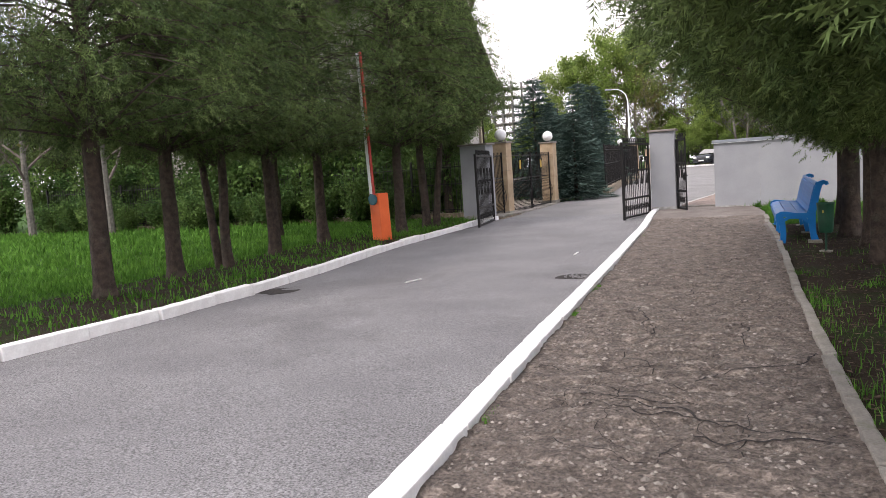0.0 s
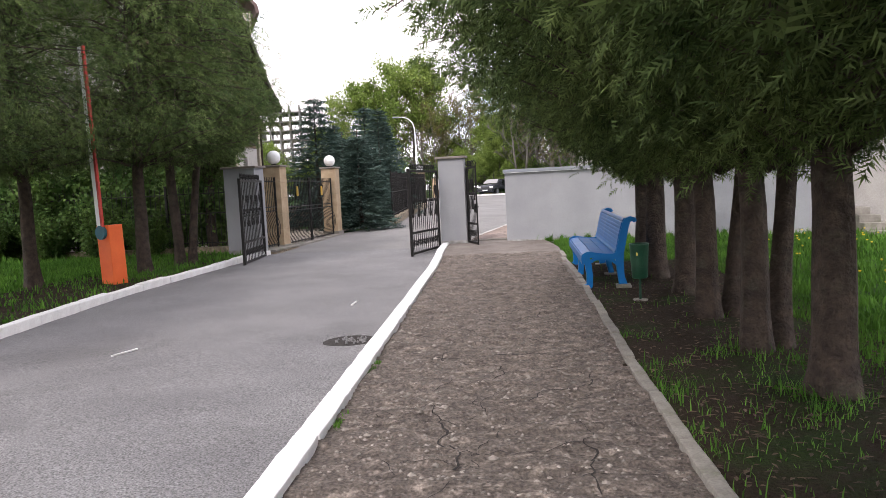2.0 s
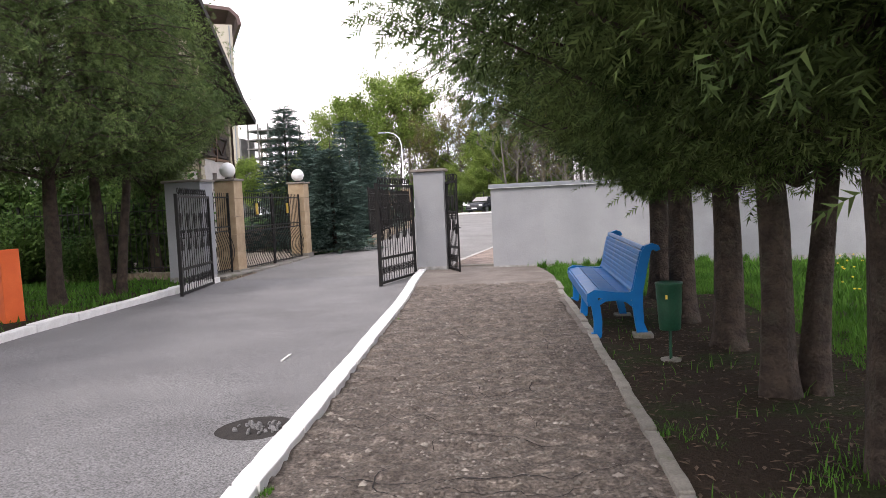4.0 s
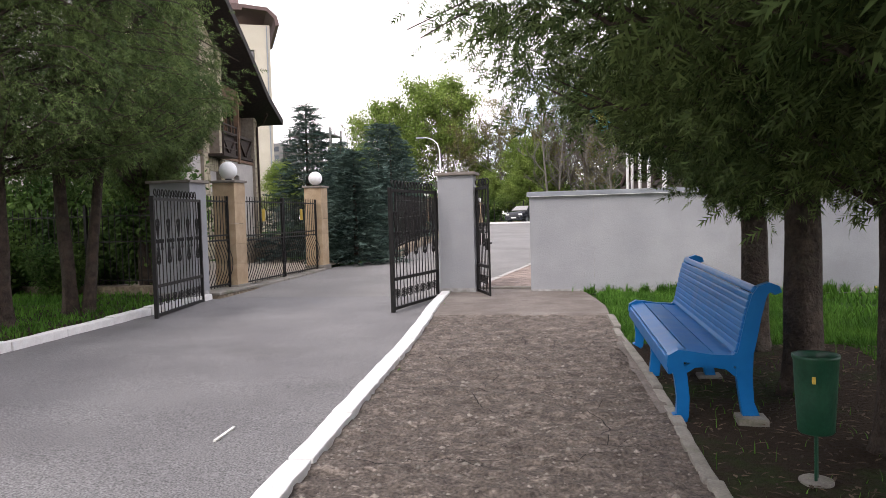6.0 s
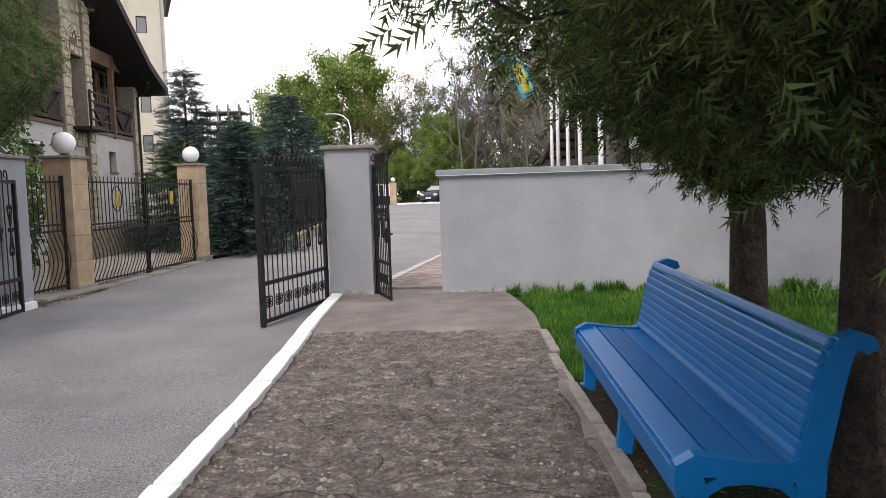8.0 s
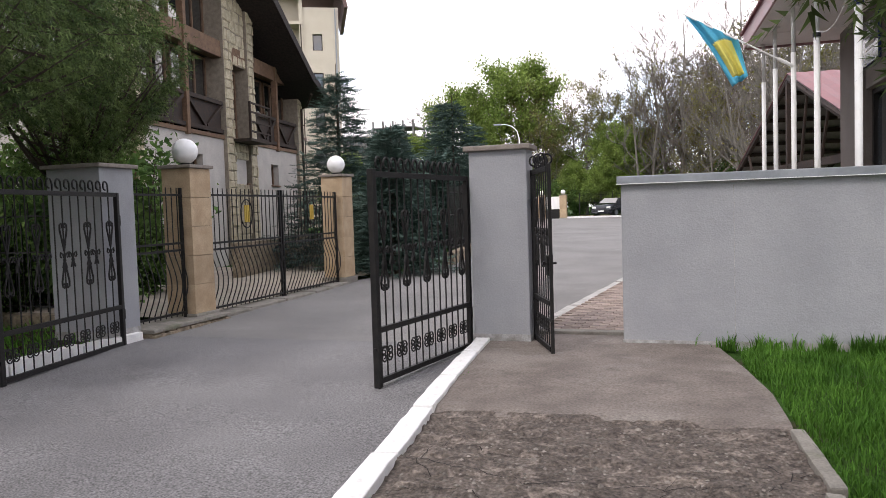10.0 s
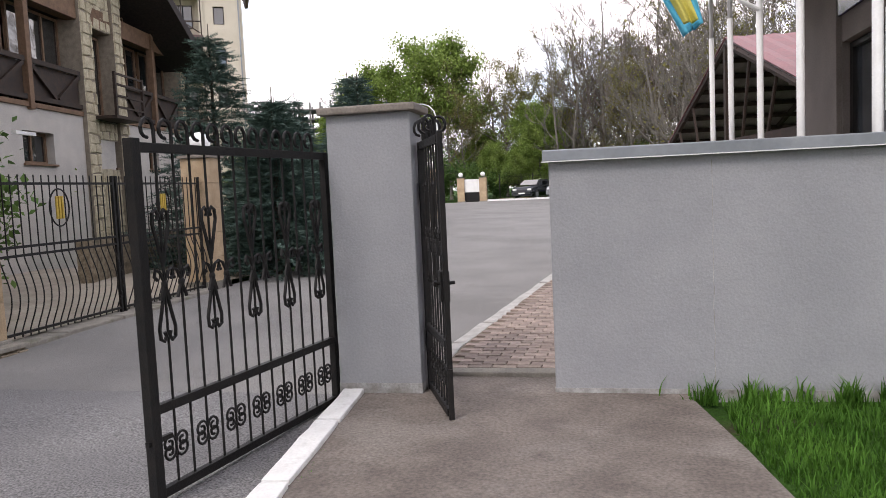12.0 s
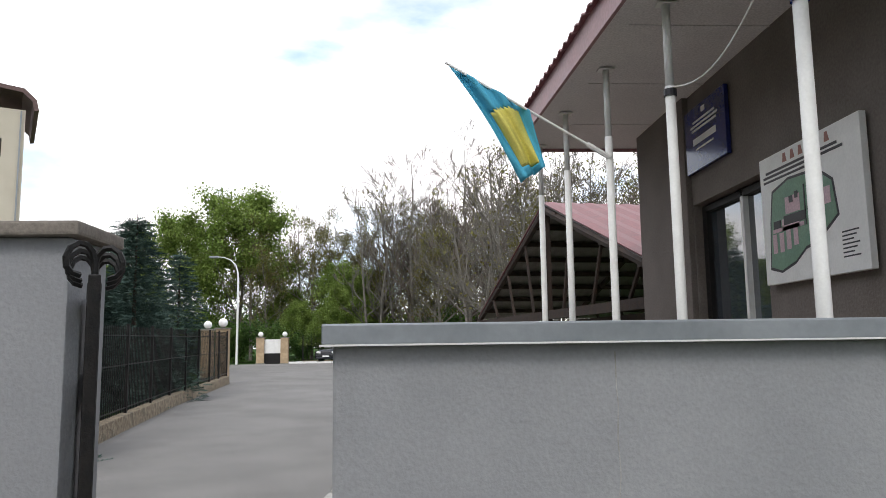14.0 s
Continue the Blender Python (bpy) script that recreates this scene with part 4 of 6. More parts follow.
for src, x, y, s in WOODS:
    copy_thing(src, pose(x, y, rise(y) - 0.2, 0, 0, rnd.uniform(0, 360)) @ Matrix.Diagonal((s, s, s * rnd.uniform(0.9, 1.1), 1)))


def bush(name, seed, w, d, h, leaves, material, label, leaf=0.11):
    rng = np.random.default_rng(seed)
    root = thing(name, pose(0, 0, 0), label, "bush", "bushes behind the fence")
    bm = bmesh.new()
    at = []
    for k in range(26):
        a, r = rng.uniform(0, math.tau), rng.uniform(0.3, 1)
        tip = np.array([math.cos(a) * w / 2 * r, math.sin(a) * d / 2 * r, h * rng.uniform(0.55, 1.05)])
        mid = tip * np.array([0.5, 0.5, 0.55])
        tube(bm, [(tip[0] * 0.15, tip[1] * 0.15, -0.05), mid, tip], [0.018, 0.012, 0.004], 4, closed=False)
        t = rng.uniform(0.12, 1.05, leaves // 26)[:, None]
        at.append(tip * t + rng.normal(0, 0.16, (len(t), 3)) * np.array([w * 0.5, d * 0.5, 0.9]))
    tagged(part("twigwork", bm, BARK, root), kind="stuff")
    at = np.concatenate(at)
    at[:, 2] = np.abs(at[:, 2])
    way = rng.normal(0, 1, at.shape)
    way /= np.linalg.norm(way, axis=1)[:, None]
    sprays("foliage", leaf_template(), at, way, rng.uniform(0.6, 1.4, len(at)) * leaf, material, root, "", rng)
    return root


u_a = bush("bush", 2, 2.6, 2.0, 2.3, 6800, HEDGE, "dense green shrub with small leaves")
u_b = bush("bush", 7, 2.2, 1.8, 1.7, 5600, HEDGE, "rounded green shrub in spring leaf")
u_a.matrix_basis = pose(-9.0, 23.3, 0.1)
u_b.matrix_basis = pose(-11.2, 23.4, 0.1)
for src, x, y, s in ((u_a, -13.2, 23.9, 1.15), (u_b, -15.2, 23.2, 1.2), (u_a, -17.3, 24.0, 1.2), (u_b, -19.5, 23.3, 1.25), (u_a, -21.8, 24.2, 1.2), (u_a, -24.2, 23.6, 1.3), (u_b, -26.6, 24.0, 1.3), (u_a, -29.2, 24.2, 1.3), (u_a, -32, 24.0, 1.4),
                     (u_a, -10.4, 26.0, 1.3), (u_b, -11.0, 24.6, 1.4), (u_a, -12.0, 23.3, 1.3), (u_a, -14.0, 23.0, 1.3), (u_a, -16.2, 23.1, 1.35), (u_a, -18.6, 23.0, 1.35), (u_a, -12.6, 26.2, 1.5), (u_a, -15.5, 26.6, 1.6), (u_a, -20.5, 27, 1.7), (u_a, -26, 27, 1.8), (u_b, -14.4, 21.2, 0.75), (u_b, -17.6, 21.0, 0.7), (u_a, -35, 24, 1.5), (u_a, -38.5, 24, 1.5)) + tuple((u_a if k % 2 else u_b, -9 + 2.3 * k, 80.5 + (k * 7 % 5), 1.3 + 0.25 * (k % 3)) for k in range(14)) + tuple((u_b, -22 + 2.6 * k, 79 + (k * 3 % 4), 1.7) for k in range(5)) + tuple((u_b, -10.2 - 1.45 * k, 21.75 + 0.12 * (k * 5 % 4), 0.62 + 0.09 * (k * 3 % 4)) for k in range(12)) + tuple((u_b, -34 + 5 * k, 101 + (k * 5 % 4), 3.0) for k in range(10)):
    copy_thing(src, pose(x, y, rise(y) - 0.06, 0, 0, 70 * x) @ Matrix.Diagonal((s, s, s, 1)))


# ---- bench ----
def bench(m):
    """Park bench: two cast ends in an S, three seat boards, rounded back slats. x: depth from the front, y: length."""
    length = 2.72
    root = thing("bench", m, "glossy blue wooden park bench with curled cast ends", "bench")
    seat_path = [(0.035, 0.34), (0.005, 0.385), (0.012, 0.425), (0.05, 0.447), (0.12, 0.44), (0.25, 0.42), (0.385, 0.412), (0.445, 0.428), (0.472, 0.47), (0.495, 0.58), (0.525, 0.73), (0.556, 0.85), (0.582, 0.9), (0.622, 0.918), (0.662, 0.905), (0.675, 0.875)]
    for y0, y1 in ((0.0, 0.07), (length - 0.07, length), (length / 2 - 0.035, length / 2 + 0.035)):
        if 0.5 < y0 < 2.0:
            part("middle_leg", flatbar(bmesh.new(), [(0.05, 0.42), (0.07, 0.2), (0.05, 0.0)], 0.08, y0, y1), BLUE, root)
            part("middle_leg", flatbar(bmesh.new(), [(0.4, 0.41), (0.46, 0.2), (0.5, 0.0)], 0.08, y0, y1), BLUE, root)
            continue
        end = part("bench_end", flatbar(bmesh.new(), seat_path, [0.06, 0.075, 0.085, 0.085, 0.08, 0.075, 0.08, 0.095, 0.1, 0.1, 0.095, 0.09, 0.08, 0.07, 0.06, 0.05], y0, y1), BLUE, root, "cast end frame in an S curve")
        part("front_leg", flatbar(bmesh.new(), [(0.03, 0.41), (0.06, 0.3), (0.075, 0.15), (0.07, 0.03), (0.05, 0.0)], [0.09, 0.085, 0.08, 0.08, 0.11], y0 + 0.004, y1 - 0.004), BLUE, end)
        part("back_leg", flatbar(bmesh.new(), [(0.462, 0.47), (0.465, 0.3), (0.48, 0.12), (0.51, 0.0)], [0.12, 0.1, 0.085, 0.11], y0 + 0.004, y1 - 0.004), BLUE, end)
        part("arch", flatbar(bmesh.new(), [(0.07, 0.335), (0.15, 0.385), (0.25, 0.39), (0.36, 0.37), (0.43, 0.31)], 0.045, y0 + 0.01, y1 - 0.01), BLUE, end)
    for x0, x1, z, tilt in ((-0.005, 0.115, 0.44, -13), (0.122, 0.28, 0.441, 5), (0.288, 0.44, 0.425, 6)):
        bm = boxed(-(x1 - x0) / 2, (x1 - x0) / 2, 0.012, length - 0.012, -0.016, 0.016, bevel=0.006)
        ob = part("seat_board", bm, BLUE, root)
        ob.matrix_basis = pose((x0 + x1) / 2, 0, z, 0, tilt, 0)
    part("front_board", boxed(-0.022, 0.006, 0.012, length - 0.012, 0.315, 0.42, bevel=0.008), BLUE, root)
    spine = [Vector(p) for p in seat_path[7:13]]
    runs = [0.0]
    for p, q in zip(spine, spine[1:]):
        runs.append(runs[-1] + (q - p).length)
    for i in range(10):
        want = 0.03 + (runs[-1] - 0.05) * i / 9
        k = max(n for n in range(len(runs) - 1) if runs[n] <= want)
        u = (want - runs[k]) / (runs[k + 1] - runs[k])
        x, z = spine[k].lerp(spine[k + 1], u)
        d = (spine[k + 1] - spine[k]).normalized()
        bm = boxed(-0.017, 0.017, 0.015, length - 0.015, -0.0275, 0.0275, bevel=0.0145)
        ob = part("back_slat", bm, BLUE, root)
        ob.matrix_basis = Matrix.Translation((x - d.y * 0.045, 0, z + d.x * 0.045)) @ Euler((0, math.atan2(d.x, d.y), 0)).to_matrix().to_4x4()
    return root


bench(pose(0.655, 14.22, 0.012, 0.8, 0, 2.8) @ Matrix.Diagonal((1.05, 1, 1.0, 1)))
for k, y in enumerate((14.15, 15.5, 16.85)):
    x = 0.66 - 0.0577 * (y - 14.2)
    tagged(part("paving_block", boxed(x + 0.42, x + 0.62, y, y + 0.2, -0.12, 0.04, bevel=0.012), KERBSTONE), "small concrete block under the bench leg", "block", "blocks under the bench", "structure")


# ---- litter bin ----
def litter_bin(m):
    root = thing("litter_bin", m, "dark green sheet-metal litter bin on a post", "bin")
    bm = bmesh.new()
    n = 28
    rings = []
    for z, r in ((0.3, 0.125), (0.31, 0.135), (0.5, 0.15), (0.72, 0.165), (0.735, 0.175), (0.75, 0.172), (0.745, 0.16), (0.7, 0.155), (0.36, 0.13)):
        rings.append([bm.verts.new((r * math.cos(math.tau * k / n), r * math.sin(math.tau * k / n), z)) for k in range(n)])
    for a, b in zip(rings, rings[1:]):
        for k in range(n):
            bm.faces.new((a[k], a[(k + 1) % n], b[(k + 1) % n], b[k]))
    bm.faces.new(rings[0][::-1])
    bm.faces.new(rings[-1])
    part("bucket", bm, GREEN_TIN, root, smooth=True)
    for s in (-1, 1):
        bm = bmesh.new()
        tube(bm, [(0.035 * s, 0.0, 0.0), (0.035 * s, 0, 0.38)], 0.013, 8)
        part("post", bm, GREEN_TIN, root)
    part("foot", prism(bmesh.new(), [(0.13 * math.cos(a) * (1 + 0.1 * math.sin(3 * a)), 0.13 * math.sin(a)) for a in steps(0, math.tau, 14)[:-1]], -0.04, 0.025), KERBSTONE, root, "round concrete foot")
    part("sticker", boxed(-0.164, -0.15, -0.013, 0.013, 0.6, 0.64, bevel=0.003), GOLD, root, "worn yellow marking")
    return root


litter_bin(pose(1.29, 13.12, -0.02, 0, 0, 70) @ Matrix.Diagonal((0.69, 0.69, 0.94, 1)))


# ---- barrier ----
def barrier(m):
    root = thing("barrier", m, "orange parking barrier post with raised red and white boom", "barrier")
    part("cabinet", boxed(-0.17, 0.17, -0.15, 0.15, -0.05, 1.08, bevel=0.015), ORANGE, root, "orange steel cabinet")
    bm = bmesh.new()
    tube(bm, [(0.0, -0.155, 0.95), (0, -0.21, 0.95)], 0.13, 20)
    part("pivot", bm, TEAL, root, "blue-green pivot cover")
    boom = part("boom", boxed(-0.08, 0.03, -0.2, -0.165, 1.0, 4.3, bevel=0.008), WHITE, root, "white boom with red edge")
    part("red_edge", boxed(0.03, 0.085, -0.205, -0.16, 1.0, 4.3, bevel=0.004), RED, boom)
    return root


barrier(pose(-7.8, 16.45, 0.03, 0, -2, -20))


# ---- straight iron fences ----
def bar_fence(name, a, b, z0, h, label, gap=0.14, plinth=0.3, panel=2.2, far=False):
    d = Vector((b[0] - a[0], b[1] - a[1]))
    n = max(1, round(d.length / panel))
    yaw = math.degrees(math.atan2(d.y, d.x))
    slope = math.degrees(math.atan2(rise(b[1]) - rise(a[1]), d.length))
    root = thing(name, pose(a[0], a[1], z0, 0, 0, yaw) @ pose(0, 0, 0, 0, -slope, 0), label, "fence")
    part("plinth", boxed(0, d.length, -0.12, 0.12, -0.4, plinth, bevel=0.015), ROUGH_STONE, root, "low plinth of rough stone")
    step_x = d.length / n
    rails = (plinth + 0.1, plinth + 0.55 * h, plinth + h - 0.2)
    for i in range(n + 1):
        part("post", boxed(i * step_x - 0.03, i * step_x + 0.03, -0.03, 0.03, plinth - 0.02, plinth + h + 0.05, bevel=0.005), IRON, root)
    for z in rails:
        part("rail", boxed(0, d.length, -0.012, 0.012, z, z + 0.025), IRON, root)
    count = int(d.length / gap)
    if far:
        verts = bmesh.new()
        for k in range(count):
            box(verts, k * gap + 0.05, k * gap + 0.064, -0.007, 0.007, plinth + 0.03, plinth + h)
        tagged(part("bar_row", verts, IRON, root), kind="stuff")
        return root
    one = part("bar", boxed(-0.007, 0.007, -0.007, 0.007, plinth + 0.03, plinth + h), IRON, root)
    one.location.x = 0.07
    for k in range(1, count):
        shared("bar", one.data, root, pose(k * gap + 0.07, 0, 0))
    return root


bar_fence("iron_fence", (-7.8, 22.3), (-27.0, 22.6), 0.02, 1.6, "black iron bar fence on a low plinth before shrubs", plinth=0.22)
bar_fence("iron_fence", (-6.05, 32.3), (-6.95, 39.5), rise(32.3) - 0.12, 1.75, "black iron bar fence on a stone plinth beside the yard", plinth=0.34)
bar_fence("iron_fence", (-6.95, 39.5), (-7.85, 49.7), rise(39.5) - 0.12, 1.75, "black iron bar fence on a stone plinth beside the yard", plinth=0.34)
bar_fence("iron_fence", (-8.6, 77.5), (24.0, 77.5), rise(77) - 0.1, 1.9, "far black iron fence before the woods", gap=0.3, plinth=0.1, panel=2.7, far=True)
sandstone_pillar(pose(-8.1, 50.0, rise(50) - 0.1), "tan sandstone pillar with white globe lamp by the stone plinth", h=2.2)
sandstone_pillar(pose(-9.75, 54.0, rise(54) - 0.1), "tan sandstone pillar with white globe lamp by the stone plinth", h=2.2)
for x in (-11.15, -9.42):
    sandstone_pillar(pose(x, 74, rise(74) - 0.1), "far sandstone pillar with white globe lamp", h=1.85, w=0.55)
board = thing("notice_board", pose(-10.28, 74, rise(74) - 0.1), "pale blank board between two far pillars", "board")
part("panel", boxed(-0.6, 0.6, -0.05, 0.05, 0.75, 1.75, bevel=0.01), WHITE, board)
part("skirt", boxed(-0.6, 0.6, -0.04, 0.04, 0.0, 0.74, bevel=0.01), IRON, board)


# ---- street lamp ----
lamp = thing("street_lamp", pose(-12.85, 74, 0.6), "tall pale street lamp with curved arm", "street lamp")
bm = bmesh.new()
tube(bm, [(0, 0, 0), (0, 0, 5.5), (-0.03, 0, 6.6), (-0.2, 0, 7.2), (-0.6, 0, 7.6), (-1.1, 0, 7.78), (-1.5, 0, 7.8)], [0.09, 0.07, 0.05, 0.042, 0.038, 0.035, 0.035], 10)
part("pole", bm, WHITE, lamp)
part("head", boxed(-2.1, -1.45, -0.13, 0.13, 7.72, 7.86, bevel=0.04), ZINC, lamp)

# ---- timber and stone lodge ----
PLASTER = mat("beige_plaster", (0.42, 0.39, 0.36), (0.5, 0.47, 0.43), scale=2, rough=0.9, bump=0.35, fine=40, c3=(0.36, 0.34, 0.31), blotch=0.4)
FIELDSTONE = mat("cream_field_stone", (0.37, 0.32, 0.22), (0.52, 0.46, 0.335), scale=6, rough=0.9, bump=0.8, fine=25, vary=0.22, dist=0.02)
MORTAR = mat("stone_mortar", (0.2, 0.17, 0.13), (0.28, 0.24, 0.19), scale=8, rough=0.95, bump=0.5)
DARKWOOD = mat("dark_stained_timber", (0.02, 0.013, 0.01), (0.045, 0.028, 0.02), scale=8, rough=0.75, bump=0.4, fine=35)
BROWNWOOD = mat("brown_timber", (0.12, 0.07, 0.042), (0.19, 0.115, 0.07), scale=6, rough=0.75, bump=0.4, fine=35)
ROOFING = mat("dark_brown_shingle", (0.018, 0.014, 0.014), (0.04, 0.03, 0.028), scale=12, rough=0.9, bump=0.8, fine=20)


def glass_mat(name, tint):
    m = bpy.data.materials.new(name)
    m.use_nodes = True
    b = m.node_tree.nodes["Principled BSDF"]
    b.inputs["Base Color"].default_value = (*tint, 1)
    b.inputs["Roughness"].default_value = 0.03
    b.inputs["Specular IOR Level"].default_value = 0.9
    b.inputs["Metallic"].default_value = 0.0
    b.inputs["Coat Weight"].default_value = 1.0
    b.inputs["Coat Roughness"].default_value = 0.02
    return m


PANE = glass_mat("dark_window_glass", (0.015, 0.018, 0.02))

U = Vector((-0.153, 0.988, 0)).normalized()
LODGE = Matrix.Translation((-13.05, 29.3, 0.2)) @ Matrix(((U.x, -U.y, 0, 0), (U.y, U.x, 0, 0), (0, 0, 1, 0), (0, 0, 0, 1)))
# local x runs along the front northwards, local y points into the house, the front is y = 0
lodge = tagged(new("lodge"), "cream stone and dark timber lodge with steep brown roof", "building")
lodge.matrix_basis = LODGE


def stones(name, x0, x1, z0, z1, y, parent, seed, size=0.36, deep=0.05):
    """A skin of rounded field stones on a face at y (outwards is -y), each a lump of its own."""
    rng = random.Random(seed)
    bm = bmesh.new()
    z = z0
    while z < z1 - 0.03:
        h = min(rng.uniform(0.55, 1.05) * size, z1 - z)
        x = x0
        while x < x1 - 0.03:
            w = min(rng.uniform(0.6, 1.6) * size, x1 - x)
            d = rng.uniform(0.4, 1.0) * deep
            g = 0.009
            c = [(x + g - rng.uniform(0, 0.02), z + g + rng.uniform(-0.03, 0.03)), (x + w - g, z + g + rng.uniform(-0.03, 0.03)), (x + w - g - rng.uniform(0, 0.06), z + h - g + rng.uniform(-0.03, 0.03)), (x + g + rng.uniform(0, 0.05), z + h - g + rng.uniform(-0.03, 0.03))]
            lo = [bm.verts.new((a, y, b)) for a, b in c]
            mx, mz = x + w / 2, z + h / 2
            hi = [bm.verts.new((mx + (a - mx) * 0.84, y - d * rng.uniform(0.7, 1.2), mz + (b - mz) * 0.84)) for a, b in c]
            bm.faces.new(hi)
            for k in range(4):
                bm.faces.new((lo[k], lo[(k + 1) % 4], hi[(k + 1) % 4], hi[k]))
            x += w
        z += h
    bmesh.ops.recalc_face_normals(bm, faces=bm.faces)
    return tagged(part(name, bm, FIELDSTONE, parent, "cream rubble stone cladding"), kind="stuff")


def wall_with_holes(x0, x1, z0, z1, y0, y1, holes):
    """A wall slab along x with rectangular openings (xa, xb, za, zb) right through it."""
    bm = bmesh.new()
    xs = sorted({x0, x1, *[h[0] for h in holes], *[h[1] for h in holes]})
    zs = sorted({z0, z1, *[h[2] for h in holes], *[h[3] for h in holes]})
    for xa, xb in zip(xs, xs[1:]):
        for za, zb in zip(zs, zs[1:]):
            if not any(h[0] <= xa and xb <= h[1] and h[2] <= za and zb <= h[3] for h in holes):
                box(bm, xa, xb, y0, y1, za, zb)
    bmesh.ops.remove_doubles(bm, verts=bm.verts, dist=1e-4)
    bm.verts.index_update()
    seen = {}
    for f in bm.faces:
        seen.setdefault(tuple(sorted(v.index for v in f.verts)), []).append(f)
    bmesh.ops.delete(bm, geom=[f for fs in seen.values() if len(fs) > 1 for f in fs], context="FACES_ONLY")
    return bm


def window(parent, xa, xb, za, zb, y, mullions=1, wood=BROWNWOOD, pane=PANE):
    w = tagged(new("window"), "")
    w.parent = parent
    fr = bmesh.new()
    t = 0.07
    for a in ((xa, xa + t, za, zb), (xb - t, xb, za, zb), (xa + t, xb - t, za, za + t), (xa + t, xb - t, zb - t, zb)):
        box(fr, a[0], a[1], y, y + 0.08, a[2], a[3])
    for k in range(mullions):
        x = xa + (xb - xa) * (k + 1) / (mullions + 1)
        box(fr, x - 0.03, x + 0.03, y, y + 0.08, za + t, zb - t)
    part("window_frame", fr, wood, w)
    part("pane", boxed(xa + t, xb - t, y + 0.04, y + 0.05, za + t, zb - t), pane, w)
    return w


small_w = [(2.05, 3.3, 2.45, 3.2), (6.35, 7.05, 2.45, 3.2), (8.5, 9.2, 2.45, 3.2)]
part("ground_floor_wall", wall_with_holes(-3.6, 11.6, -0.3, 3.75, 0.0, 0.35, small_w), PLASTER, lodge, "beige plastered ground floor wall")
for h in small_w:
    window(lodge, *h, 0.2, 1)
    part("window_sill", boxed(h[0] - 0.05, h[1] + 0.05, -0.06, 0.1, h[2] - 0.05, h[2], bevel=0.008), BROWNWOOD, lodge)
part("back_wall", boxed(-3.6, 11.6, 9, 9.3, -0.3, 8.0), PLASTER, lodge)
part("south_wall", boxed(-3.6, -3.3, 0.36, 9, -0.3, 8.0), PLASTER, lodge)
part("north_wall", boxed(11.3, 11.6, 0.36, 9, -0.3, 6.2), PLASTER, lodge)
part("plaster_back", boxed(-3.3, 11.3, 1.6, 1.75, 3.75, 6.0), PLASTER, lodge, "recessed plaster wall behind the balconies")
part("upper_infill", boxed(-3.3, 8.6, 1.6, 1.75, 6.0, 8.4), PLASTER, lodge)
# floor slabs seen under the balconies
part("balcony_floor", boxed(-3.3, 11.4, -0.05, 1.6, 3.75, 3.87, bevel=0.01), BROWNWOOD, lodge)
part("upper_beam", boxed(-3.3, 10.2, -0.04, 0.3, 6.25, 6.75, bevel=0.012), BROWNWOOD, lodge, "wide brown timber beam")
part("upper_floor", boxed(-3.3, 10.2, 0.3, 1.6, 6.3, 6.5), DARKWOOD, lodge)
for x0, x1, top in ((-1.35, 0.0, 9.6), (4.72, 5.3, 9.0), (6.5, 7.0, 8.6), (11.15, 11.6, 6.1)):
    part("stone_pier", boxed(x0, x1, -0.12, 0.5, -0.3, top), MORTAR, lodge)
    stones("stone_cladding", x0, x1, 0.0, top, -0.12, lodge, int(x0 * 10) + 90)
for z0, z1 in ((0.0, 2.4), (3.2, 3.7), (6.2, 8.8)):
    part("stone_infill", boxed(5.3, 6.5, -0.02, 0.4, z0, z1), MORTAR, lodge)
    stones("stone_cladding", 5.3, 6.5, z0, z1, -0.02, lodge, int(z0 * 10) + 7, deep=0.04)
door_w = window(lodge, 5.35, 6.45, 3.87, 6.1, 0.3, 0)
for x0, x1 in ((0.05, 2.3), (2.5, 4.68), (7.05, 9.0), (9.2, 11.1), (-3.3, -1.4)):
    window(lodge, x0, x1, 3.87, 6.25, 0.45, 2)
    if x1 < 10:
        window(lodge, x0, x1, 6.75, 8.3 if x1 < 8 else 7.6, 0.45, 2)
    # balustrade with crossed timbers
    rail = part("balustrade", boxed(x0, x1, -0.06, 0.02, 4.78, 4.9, bevel=0.008), DARKWOOD, lodge, "dark timber balustrade with slanted braces")
    part("lower_rail", boxed(x0, x1, -0.06, 0.02, 3.92, 4.04, bevel=0.008), DARKWOOD, rail)
    part("board_back", boxed(x0, x1, 0.03, 0.05, 4.04, 4.78), DARKWOOD, rail)
    n = 2
    for k in range(n):
        xa, xb = x0 + (x1 - x0) * k / n, x0 + (x1 - x0) * (k + 1) / n
        pts = [(xa + 0.05, 4.76), (xb - 0.05, 4.06)] if k == 0 else [(xb - 0.05, 4.76), (xa + 0.05, 4.06)]
        part("brace", flatbar(bmesh.new(), pts, 0.1, -0.055, 0.015), DARKWOOD, rail)
    part("side_post", boxed(x0, x0 + 0.1, -0.05, 0.05, 4.04, 6.25, bevel=0.006), DARKWOOD, lodge)
for x in (2.33, 9.03):
    part("timber_post", boxed(x, x + 0.17, -0.1, 0.1, 3.7, 8.3, bevel=0.012), BROWNWOOD, lodge, "warm brown timber post")
